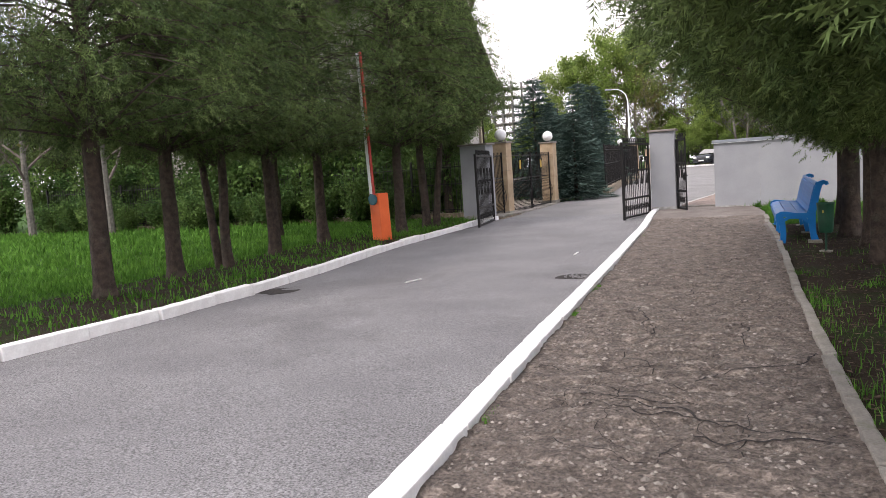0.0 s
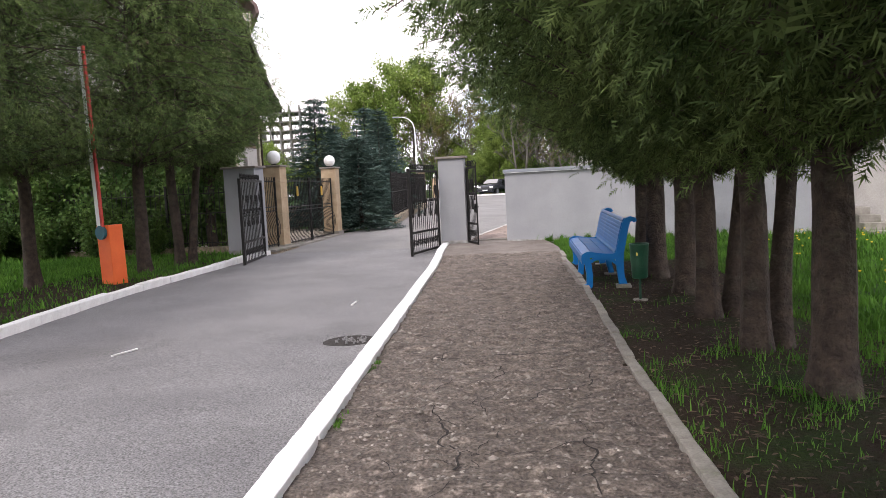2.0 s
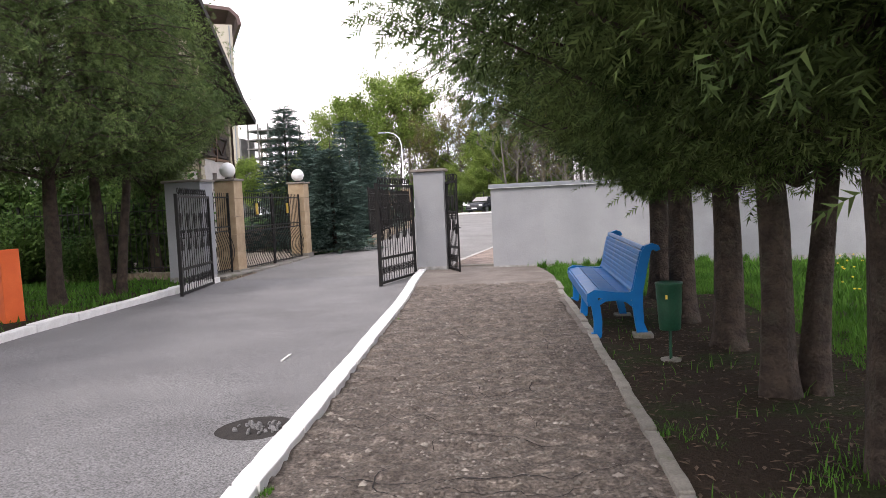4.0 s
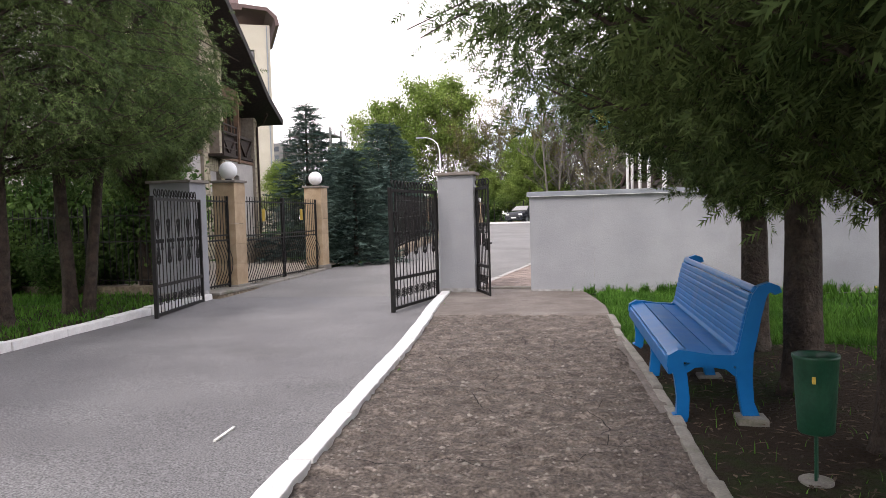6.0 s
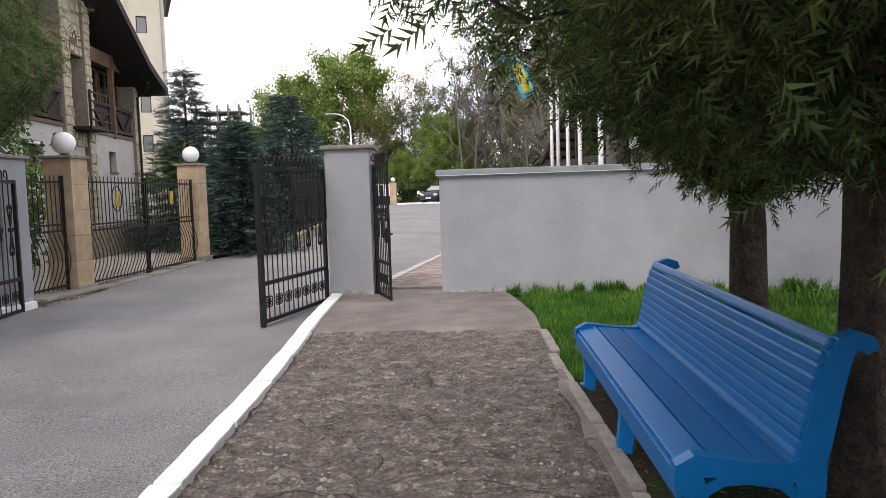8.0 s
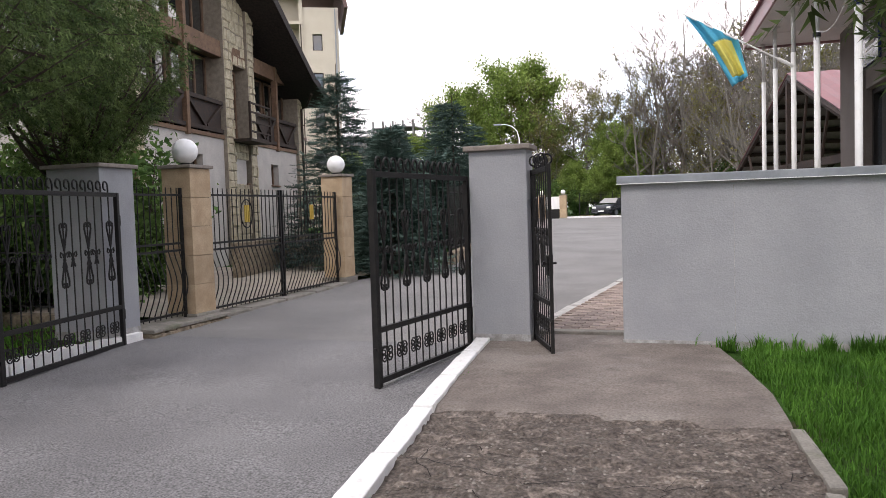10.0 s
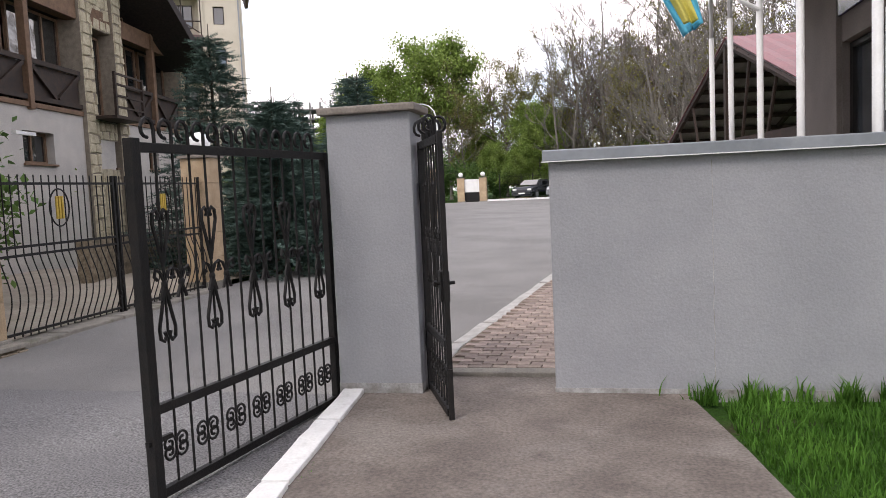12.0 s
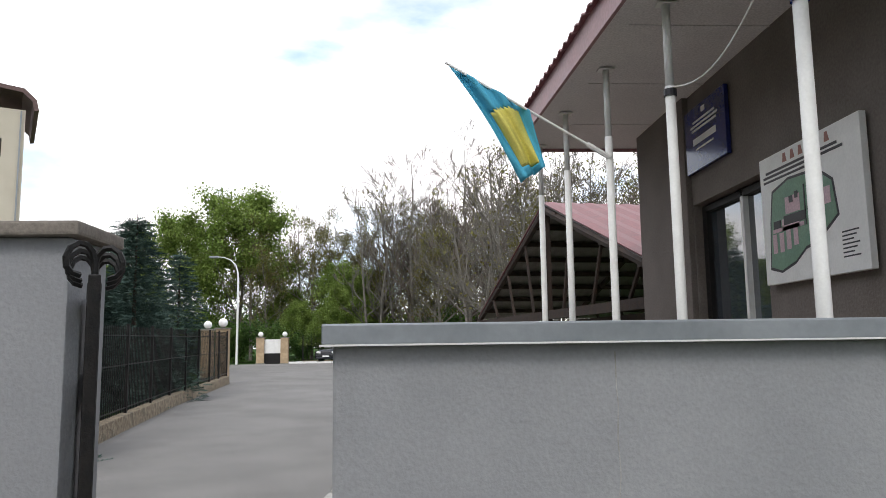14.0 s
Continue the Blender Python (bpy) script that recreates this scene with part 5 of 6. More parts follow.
# small iron balcony
bal = part("iron_balcony", boxed(5.1, 6.75, -0.75, -0.02, 3.72, 3.8), DARKWOOD, lodge, "small dark balcony before the stone pier")
for z in (4.0, 4.3, 4.6, 4.88):
    part("rail", boxed(5.1, 6.75, -0.75, -0.7, z, z + 0.05), DARKWOOD, bal)
for x in (5.1, 6.7):
    part("post", boxed(x, x + 0.06, -0.76, -0.69, 3.8, 4.95), DARKWOOD, bal)
# downpipe and wall lamp
bm = bmesh.new()
tube(bm, [(-0.55, -0.2, -0.2), (-0.55, -0.2, 8.5)], 0.055, 10)
part("downpipe", bm, BROWNWOOD, lodge, "brown downpipe")
# roof: two slopes with a deep verge over the front
for sgn, xe, ze in ((1, 12.0, 5.75), (-1, -5.6, 7.4)):
    bm = bmesh.new()
    xr, zr = -0.6, 11.8
    prof = [(xe, ze), (xe - sgn * 2.2, ze + 0.75), (xe - sgn * 5.5, ze + 2.5), (xr, zr)]
    flatbar(bm, prof, 0.28, -1.25, 9.6)
    part("roof", bm, ROOFING, lodge, "dark brown shingled roof slope with flared eave")
bm = bmesh.new()
tube(bm, [(10.6, -0.9, 5.95), (11.0, -0.6, 5.6), (11.4, -0.2, 5.5), (11.45, -0.2, 0.0)], 0.05, 8)
part("gutter_pipe", bm, DARKWOOD, lodge)
part("floodlight_arm", boxed(0.4, 1.1, -0.9, -0.8, 2.95, 3.02), WHITE, lodge, "white floodlight on an arm")
part("low_garden_wall", boxed(-1.0, 10, -3.0, -2.75, -0.3, 0.75), ROUGH_STONE, lodge)

# ---- tall block of flats behind the lodge ----
CREAM = mat("cream_render", (0.5, 0.45, 0.36), (0.56, 0.51, 0.42), scale=1, rough=0.9, bump=0.2, fine=20)
ROOFTILE = mat("brown_roof_tile", (0.11, 0.07, 0.065), (0.16, 0.105, 0.1), scale=8, rough=0.8, bump=0.5, fine=18)
flats = thing("apartment_block", pose(-27.15, 71, 0.4, 0, 0, 27.5), "cream apartment block with brown mansard roof and loggias", "building")
# local x: westwards is negative, the front is y = 0
ROW = 3.15
holes = [(-2.15, -1.35, 2.0 + ROW * k, 3.35 + ROW * k) for k in range(5)]
part("east_wing", wall_with_holes(-2.95, 0, -0.8, 18.1, 0.0, 0.4, holes), CREAM, flats, "cream rendered wall")
part("east_flank", boxed(-0.3, 0, 0.4, 9, -0.8, 18.1), CREAM, flats)
for h in holes:
    window(flats, *h, 0.18, 0, DARKWOOD)
part("roof", flatbar(bmesh.new(), [(0.65, 18.0), (0.5, 18.7), (-0.2, 19.35), (-2.3, 19.55), (-3.2, 19.6)], 0.3, -0.6, 9), ROOFTILE, flats, "brown mansard edge")
part("corner_pipe", boxed(-0.32, -0.22, -0.12, -0.02, 0, 18.0), ZINC, flats)
bay = part("loggia_back", boxed(-13, -2.95, 1.4, 1.8, -0.8, 19.3), CREAM, flats)
part("main_body", boxed(-13, -0.3, 1.82, 9, -0.8, 18.0), CREAM, flats)
for k in range(6):
    z = 1.2 + ROW * k
    part("floor_slab", boxed(-13, -2.95, -0.15, 1.4, z - 0.25, z, bevel=0.02), CREAM if k % 2 else ROOFTILE, flats)
    if k == 5:
        continue
    for x in (-5.6, -9.4):
        window(flats, x, x + 1.9, z + 0.75, z + 2.5, 1.32, 1, DARKWOOD)
    bl = part("balcony_rail", boxed(-5.9, -3.05, -0.12, -0.05, z + 0.95, z + 1.05), DARKWOOD, flats, "dark balcony rail with slanted braces")
    for q in (-5.9, -4.5, -3.12):
        part("post", boxed(q, q + 0.09, -0.12, -0.04, z, z + ROW - 0.25), DARKWOOD, bl)
    part("brace", flatbar(bmesh.new(), [(-5.8, z + 0.1), (-4.5, z + 0.95)], 0.08, -0.1, -0.06), DARKWOOD, bl)
    part("brace", flatbar(bmesh.new(), [(-3.1, z + 0.1), (-4.4, z + 0.95)], 0.08, -0.1, -0.06), DARKWOOD, bl)
    part("parapet", boxed(-13, -6.0, -0.12, 0.0, z, z + 1.0), CREAM, bl)
part("upper_roof", prism(bmesh.new(), [(-13.5, -0.6), (-2.3, -0.6), (-2.6, 2.2), (-13.5, 2.2)], 19.2, 19.5), ROOFTILE, flats, "brown roof overhang")
slope_bm = bmesh.new()
flatbar(slope_bm, [(-0.5, 19.5), (0.6, 20.7), (2.0, 21.9)], 0.25, 2.55, 13.4)
part("roof_slope", slope_bm, ROOFTILE, flats, "steep brown roof slope").matrix_basis = pose(0, 0, 0, 0, 0, 90)
for x in (-2.9, -6.4, -12.6):
    part("loggia_pier", boxed(x - 0.3, x, -0.1, 1.4, -0.8, 19.2), CREAM, flats)

# ---- concrete frame under construction, far off ----
CONCRETE = mat("raw_concrete", (0.14, 0.135, 0.132), (0.2, 0.193, 0.188), scale=0.5, rough=0.9, bump=0.2)
frame_b = thing("unfinished_building", pose(-92, 250, 0), "far unfinished concrete frame building with open floors", "building")
for k in range(9):
    part("floor_slab", boxed(-6, 9, -6, 6, 5 + 3 * k, 5.4 + 3 * k), CONCRETE, frame_b)
for x in (-5.5, -2, 1.5, 5, 8.5):
    for y in (-5.5, 5.5):
        part("column", boxed(x - 0.25, x + 0.25, y - 0.25, y + 0.25, 0, 31.5), CONCRETE, frame_b)
grey_b = thing("grey_block", pose(-106, 250, 0), "far grey block of flats", "building")
part("wall", boxed(-10, 6, -6, 6, 0, 27), CONCRETE, grey_b)
for k in range(8):
    for q in range(5):
        part("window", boxed(-9 + 3 * q, -7.4 + 3 * q, -6.05, -5.9, 4 + 2.9 * k, 5.6 + 2.9 * k), PANE, grey_b)

# ---- porch building behind the wall ----
TAUPE = mat("taupe_render", (0.145, 0.125, 0.11), (0.185, 0.162, 0.145), scale=2, rough=0.9, bump=0.4, fine=50, c3=(0.13, 0.115, 0.1), blotch=0.5)
BEIGE = mat("pale_beige_render", (0.33, 0.31, 0.29), (0.4, 0.38, 0.355), scale=2, rough=0.9, bump=0.35, fine=50)
SOFFIT = mat("soffit_board", (0.66, 0.64, 0.63), (0.72, 0.7, 0.69), scale=1.2, rough=0.7, bump=0.05)
MAUVE = mat("mauve_sheet_metal", (0.29, 0.16, 0.17), (0.36, 0.21, 0.22), scale=3, rough=0.45, bump=0.1, fine=30)
PLUM = mat("plum_metal_tile", (0.18, 0.075, 0.08), (0.25, 0.11, 0.115), scale=4, rough=0.5, bump=0.2, fine=30)
NAVY = mat("navy_sign", (0.012, 0.018, 0.1), (0.02, 0.028, 0.14), scale=3, rough=0.15, bump=0.0)
MAPGREEN = mat("map_green", (0.13, 0.24, 0.17), (0.17, 0.29, 0.2), scale=6, rough=0.5, bump=0.0)
PINK = mat("map_pink", (0.5, 0.36, 0.4), (0.56, 0.4, 0.44), scale=6, rough=0.5, bump=0.0)
INK = mat("ink", (0.03, 0.03, 0.035), (0.05, 0.05, 0.055), scale=6, rough=0.5, bump=0.0)
RUST = mat("faded_red_letters", (0.3, 0.14, 0.12), (0.36, 0.19, 0.16), scale=6, rough=0.6, bump=0.0)
porch = thing("porch_building", pose(2.2, 22.0, 0.0), "taupe rendered entrance building with plum metal porch roof", "building")
# local x: into the building (east), y: north
bm = bmesh.new()
for ya, yb, za, zb in ((0.15, 2.58, 0, 4.3), (4.0, 5.45, 0, 4.3), (2.58, 4.0, 3.08, 4.3)):
    box(bm, 0, 0.4, ya, yb, za, zb)
part("west_wall", bm, TAUPE, porch)
part("column_corner", boxed(-0.06, 0.5, 4.02, 5.5, 0, 4.25, bevel=0.01), TAUPE, porch)
part("south_wall", boxed(0.42, 4.4, 0.15, 0.45, -0.3, 4.3), BEIGE, porch)
part("south_wall_east", boxed(4.62, 20, 0.35, 0.7, -0.5, 4.6), BEIGE, porch)
part("core", boxed(0.9, 18, 0.75, 5.4, 0, 4.15), TAUPE, porch)
dr = part("glazed_door", boxed(0.1, 0.16, 2.6, 2.68, 0.1, 3.06), IRON, porch, "tall glazed entrance door with dark frame")
part("pane", boxed(0.13, 0.14, 2.68, 3.9, 0.15, 3.0), glass_mat("door_glass", (0.05, 0.06, 0.07)), dr)
part("stile", boxed(0.08, 0.18, 3.9, 4.0, 0.1, 3.06), IRON, dr)
part("mullion", boxed(0.08, 0.18, 3.12, 3.17, 0.1, 3.06), WHITE, dr)
part("head", boxed(0.08, 0.18, 2.68, 3.9, 3.0, 3.06), IRON, dr)
# porch roof
roof = part("porch_roof", prism(bmesh.new(), [(-1.12, -0.9), (0.6, -0.9), (0.6, 5.95), (-1.44, 5.95)], 4.18, 4.2), SOFFIT, porch, "pale soffit boards")
for k in range(5):
    part("soffit_batten", boxed(-1.1, 0.0, -0.3 + 1.3 * k, -0.285 + 1.3 * k, 4.172, 4.18), SOFFIT, roof)
part("fascia", prism(bmesh.new(), [(-1.15, -0.9), (-1.12, -0.9), (-1.44, 5.98), (-1.47, 5.98)], 4.17, 4.42), MAUVE, porch, "mauve folded fascia")
part("rear_fascia", boxed(-1.43, 0.6, 5.95, 5.98, 4.14, 4.42, bevel=0.004), MAUVE, porch)
me_v, me_f = [], []
ny = 130
for j in range(ny + 1):
    y = -0.95 + 6.98 * j / ny
    wave = 0.022 * math.sin(j / ny * 6.98 / 0.19 * math.tau)
    for x, z in ((-1.52, 4.43), (-0.6, 4.78), (2.5, 5.95), (6.0, 7.25)):
        me_v.append((x + 0.0465 * (5.98 - y) if x < 0 else x, y, z + wave))
for j in range(ny):
    for i in range(3):
        me_f.append((j * 4 + i, j * 4 + i + 1, (j + 1) * 4 + i + 1, (j + 1) * 4 + i))
roof_sheet = arrays("roof_sheet", me_v, me_f, PLUM, porch, "wavy plum metal roof tiles")
sol = roof_sheet.modifiers.new("thickness", "SOLIDIFY")
sol.thickness = 0.012
# steps and downpipe at the east end
st = part("entrance_steps", boxed(4.65, 5.3, -1.2, 0.34, -0.5, 0.1), KERBSTONE, porch, "worn concrete steps")
for k in range(3):
    part("step", boxed(4.65, 5.2 - 0.1 * k, -0.85 + 0.3 * k, 0.34, 0.1 + 0.16 * k, 0.26 + 0.16 * k, bevel=0.012), KERBSTONE, st)
bm = bmesh.new()
tube(bm, [(6.2, 0.25, 0.25), (6.2, 0.25, 4.5)], 0.045, 10)
part("downpipe", bm, WHITE, porch, "white downpipe")
part("pipe_block", boxed(5.95, 6.45, -0.1, 0.34, -0.4, 0.25, bevel=0.02), KERBSTONE, porch)

# signs
sign = thing("name_sign", pose(2.17, 25.07, 3.37), "navy blue glossy institution sign with pale lettering", "sign")
part("panel", boxed(-0.02, 0.02, 0, 0.92, 0, 0.62, bevel=0.004), NAVY, sign)
for z, w, h in ((0.55, 0.08, 0.05), (0.47, 0.5, 0.018), (0.43, 0.62, 0.018), (0.39, 0.56, 0.018), (0.28, 0.52, 0.06), (0.2, 0.4, 0.015)):
    part("lettering", boxed(-0.026, -0.02, 0.46 - w / 2, 0.46 + w / 2, z - h / 2, z + h / 2), WHITE, sign, "pale unreadable lettering")
plan = thing("site_map_board", pose(2.16, 23.19, 2.17) @ Matrix.Diagonal((1, 1, 0.945, 1)), "white site map board with green grounds and pink buildings", "sign")
part("panel", boxed(-0.025, 0.02, 0, 1.3, 0, 1.03, bevel=0.005), WHITE, plan)


def on_board(name, pts, material, lift, label=""):
    """A flat shape on the map; a: metres from the board's far edge, b: height."""
    bm = bmesh.new()
    lo = [bm.verts.new((-0.0255, 1.3 - a, b)) for a, b in pts]
    hi = [bm.verts.new((-0.0255 - lift, 1.3 - a, b)) for a, b in pts]
    n = len(pts)
    bm.faces.new(hi)
    for k in range(n):
        bm.faces.new((lo[k], lo[(k + 1) % n], hi[(k + 1) % n], hi[k]))
    bmesh.ops.recalc_face_normals(bm, faces=bm.faces)
    return part(name, bm, material, plan, label)


on_board("map_outline", [(0.08, 0.12), (0.12, 0.5), (0.17, 0.74), (0.42, 0.8), (0.8, 0.78), (0.98, 0.66), (1.02, 0.4), (0.85, 0.3), (0.72, 0.24), (0.6, 0.22), (0.45, 0.13), (0.25, 0.08)], INK, 0.001)
on_board("map_lawn", [(0.1, 0.14), (0.14, 0.5), (0.19, 0.72), (0.42, 0.78), (0.79, 0.76), (0.96, 0.65), (1.0, 0.41), (0.84, 0.32), (0.7, 0.26), (0.6, 0.24), (0.45, 0.15), (0.25, 0.1)], MAPGREEN, 0.003, "green grounds of the map")
for a, b, w, h in ((0.3, 0.4, 0.24, 0.09), (0.36, 0.52, 0.2, 0.13), (0.15, 0.24, 0.06, 0.15), (0.25, 0.24, 0.06, 0.15), (0.35, 0.25, 0.06, 0.15), (0.45, 0.27, 0.06, 0.15), (0.84, 0.5, 0.1, 0.12), (0.16, 0.4, 0.44, 0.03)):
    on_board("map_building", [(a, b), (a + w, b), (a + w, b + h), (a, b + h)], PINK, 0.005, "pink building block of the map")
for a, b, w, h in ((0.18, 0.43, 0.1, 0.06), (0.33, 0.44, 0.3, 0.07), (0.42, 0.6, 0.05, 0.05), (0.5, 0.62, 0.04, 0.05), (0.62, 0.4, 0.012, 0.3), (0.66, 0.5, 0.1, 0.05)):
    on_board("map_mark", [(a, b), (a + w, b), (a + w, b + h), (a, b + h)], INK, 0.007)
for a, b, w, h in ((0.1, 0.885, 0.95, 0.02), (0.06, 0.85, 1.05, 0.02), (0.06, 0.815, 0.8, 0.018)):
    on_board("lettering", [(a, b), (a + w, b), (a + w, b + h), (a, b + h)], INK, 0.002, "dark unreadable lettering")
for k in range(6):
    on_board("faded_letter", [(0.36 + 0.11 * k, 0.93), (0.42 + 0.11 * k, 0.93), (0.4 + 0.11 * k, 1.0), (0.37 + 0.11 * k, 1.0)], RUST, 0.002)
for k in range(7):
    on_board("legend_line", [(1.03, 0.27 - 0.028 * k), (1.03 + 0.18 - 0.03 * (k % 3), 0.27 - 0.028 * k), (1.21 - 0.03 * (k % 3), 0.28 - 0.028 * k), (1.03, 0.28 - 0.028 * k)], INK, 0.002)

# flagpoles standing up to the porch roof
for i, (x, y, r) in enumerate(((1.4, 22.45, 0.042), (1.25, 23.93, 0.04), (1.16, 25.22, 0.038), (1.07, 26.5, 0.038), (1.03, 27.8, 0.038))):
    p = thing("flagpole", pose(x, y, 0.1), "white painted steel pole under the porch roof", "pole", "white poles before the porch")
    bm = bmesh.new()
    tube(bm, [(0, 0, 0), (0, 0, 3.45)], r * 0.9, 14)
    part("lower_tube", bm, WHITE, p, smooth=True)
    bm = bmesh.new()
    tube(bm, [(0, 0, 3.45), (0, 0, 4.06)], r * 0.75, 12)
    part("upper_tube", bm, WHITE, p, smooth=True)
    part("top_plate", boxed(-0.07, 0.07, -0.05, 0.05, 4.06, 4.07), WHITE, p)
    if i in (0, 1):
        bm = bmesh.new()
        tube(bm, [(0, 0, 3.38), (0, 0, 3.43)], r * 1.15, 14)
        part("band", bm, INK if i else NAVY, p)
cable = bmesh.new()
a, b = Vector((1.25, 23.93, 3.55)), Vector((1.5, 22.5, 4.16))
tube(cable, [a.lerp(b, t) - Vector((0, 0, 0.35 * math.sin(math.pi * t) * (1 - 0.4 * t))) for t in steps(0, 1, 14)], 0.006, 5)
tagged(part("cable", cable, WHITE), "thin white cable slung between pole and porch", "cable")

# flag on its slanted staff
CYAN = mat("sky_blue_cloth", (0.06, 0.33, 0.48), (0.08, 0.38, 0.54), scale=5, rough=0.85, bump=0.2, fine=90)
YELLOW = mat("yellow_cloth", (0.62, 0.56, 0.12), (0.7, 0.63, 0.16), scale=5, rough=0.85, bump=0.2, fine=90)
flag = thing("flag", pose(1.16, 25.2, 3.36), "sky-blue and yellow flag hanging folded on a slanted white staff", "flag")
bm = bmesh.new()
tube(bm, [(0, 0, 0), (-0.2, 0, 0.122)], 0.024, 8)
tube(bm, [(-0.2, 0, 0.122), (-1.43, 0, 0.86)], 0.012, 8)
part("staff", bm, WHITE, flag)


def cloth(u, v):
    """u from the tip of the staff inwards, v downwards."""
    tip, inner = Vector((-1.42, 0, 0.855)), Vector((-0.7, 0, 0.425))
    low_a, low_b = Vector((-0.78, 0, -0.21)), Vector((-0.58, 0, -0.09))
    top = tip.lerp(inner, u)
    low = low_a.lerp(low_b, u)
    p = top.lerp(low, v)
    p.y += 0.07 * math.sin(9 * u + 2.2 * v) * (0.25 + 0.75 * v) + 0.03 * math.sin(17 * u - 3 * v)
    p.x += 0.06 * math.sin(math.pi * v) * (1 - u) * 0.6
    return p


def flag_band(name, inside, material, label):
    bm = bmesh.new()
    nu, nv = 40, 30
    grid = [[bm.verts.new(cloth(i / nu, j / nv)) for j in range(nv + 1)] for i in range(nu + 1)]
    for i in range(nu):
        for j in range(nv):
            if inside((i + 0.5) / nu, (j + 0.5) / nv):
                bm.faces.new((grid[i][j], grid[i + 1][j], grid[i + 1][j + 1], grid[i][j + 1]))
    bmesh.ops.delete(bm, geom=[v for v in bm.verts if not v.link_faces], context="VERTS")
    ob = part(name, bm, material, flag, label, smooth=True)
    ob.modifiers.new("thickness", "SOLIDIFY").thickness = 0.003


def is_yellow(u, v):
    return u > 0.22 and v > 0.47 * (1 - u) + 0.02 and u < 0.86 and v < 0.9


flag_band("yellow_cloth", is_yellow, YELLOW, "yellow half of the cloth")
flag_band("blue_cloth", lambda u, v: not is_yellow(u, v), CYAN, "sky-blue half of the cloth")

# ---- open shed with plum roof ----
LINING = mat("weathered_lining", (0.2, 0.185, 0.18), (0.27, 0.25, 0.245), scale=5, rough=0.9, bump=0.3)
V = Vector((-0.145, 0.99, 0)).normalized()
shed = tagged(new("open_shed"), "open shed with dark trusses under a plum metal roof", "shed")
shed.matrix_basis = Matrix.Translation((2.05, 33.2, 0.2)) @ Matrix(((V.y, V.x, 0, 0), (-V.x, V.y, 0, 0), (0, 0, 1, 0), (0, 0, 0, 1)))
# local x along the ridge (away), local y north
half, ridge, eave, run = 5.4, 4.3, 2.3, 8.0
for s in (-1, 1):
    bm = bmesh.new()
    n = 40
    rows = []
    for i in range(n + 1):
        x = run * i / n
        rise_w = 0.02 if i % 2 else 0.0
        rows.append([bm.verts.new((x, s * half * k / 4, ridge + rise_w + (eave - ridge) * k / 4)) for k in range(5)])
    for a, b in zip(rows, rows[1:]):
        for k in range(4):
            bm.faces.new((a[k], b[k], b[k + 1], a[k + 1]))
    bmesh.ops.recalc_face_normals(bm, faces=bm.faces)
    ob = part("roof_sheet", bm, PLUM, shed, "ribbed plum metal sheet")
    ob.modifiers.new("thickness", "SOLIDIFY").thickness = 0.015
    bm = bmesh.new()
    bm.faces.new([bm.verts.new(p) for p in ((0.02, 0, ridge - 0.05), (run, 0, ridge - 0.05), (run, s * half, eave - 0.05), (0.02, s * half, eave - 0.05))])
    part("lining", bm, LINING, shed, "grey underside boards").modifiers.new("thickness", "SOLIDIFY").thickness = 0.012
    for k in range(1, 8):
        y, z = s * half * k / 8, ridge + (eave - ridge) * k / 8 - 0.13
        part("purlin", boxed(0, run, y - 0.05, y + 0.05, z - 0.06, z + 0.04), DARKWOOD, shed)
    for x in (0.05, 2.6, 5.2):
        bm = bmesh.new()
        tube(bm, [(x, 0, ridge - 0.15), (x, s * half, eave - 0.1)], 0.07, 6)
        part("rafter", bm, DARKWOOD, shed)
        for k in (2, 4, 6):
            y, z = s * half * k / 8, ridge + (eave - ridge) * k / 8
            bm = bmesh.new()
            tube(bm, [(x, y, z - 0.1), (x, y - s * 0.5, eave - 0.2 + 0.001)], 0.035, 5)
            part("strut", bm, DARKWOOD, shed)
for x in (0.05, 2.6, 5.2):
    part("tie_beam", boxed(x - 0.06, x + 0.06, -half + 0.1, half - 0.1, eave - 0.28, eave - 0.12), DARKWOOD, shed)
    part("lattice_beam", boxed(x - 0.04, x + 0.04, -half + 0.1, half - 0.1, eave - 0.5, eave - 0.44), DARKWOOD, shed)
    for y in (-half + 0.4, 0.0, half - 0.4):
        part("post", boxed(x - 0.07, x + 0.07, y - 0.07, y + 0.07, -0.3, (eave - 0.28) if y else ridge - 0.2), DARKWOOD, shed)


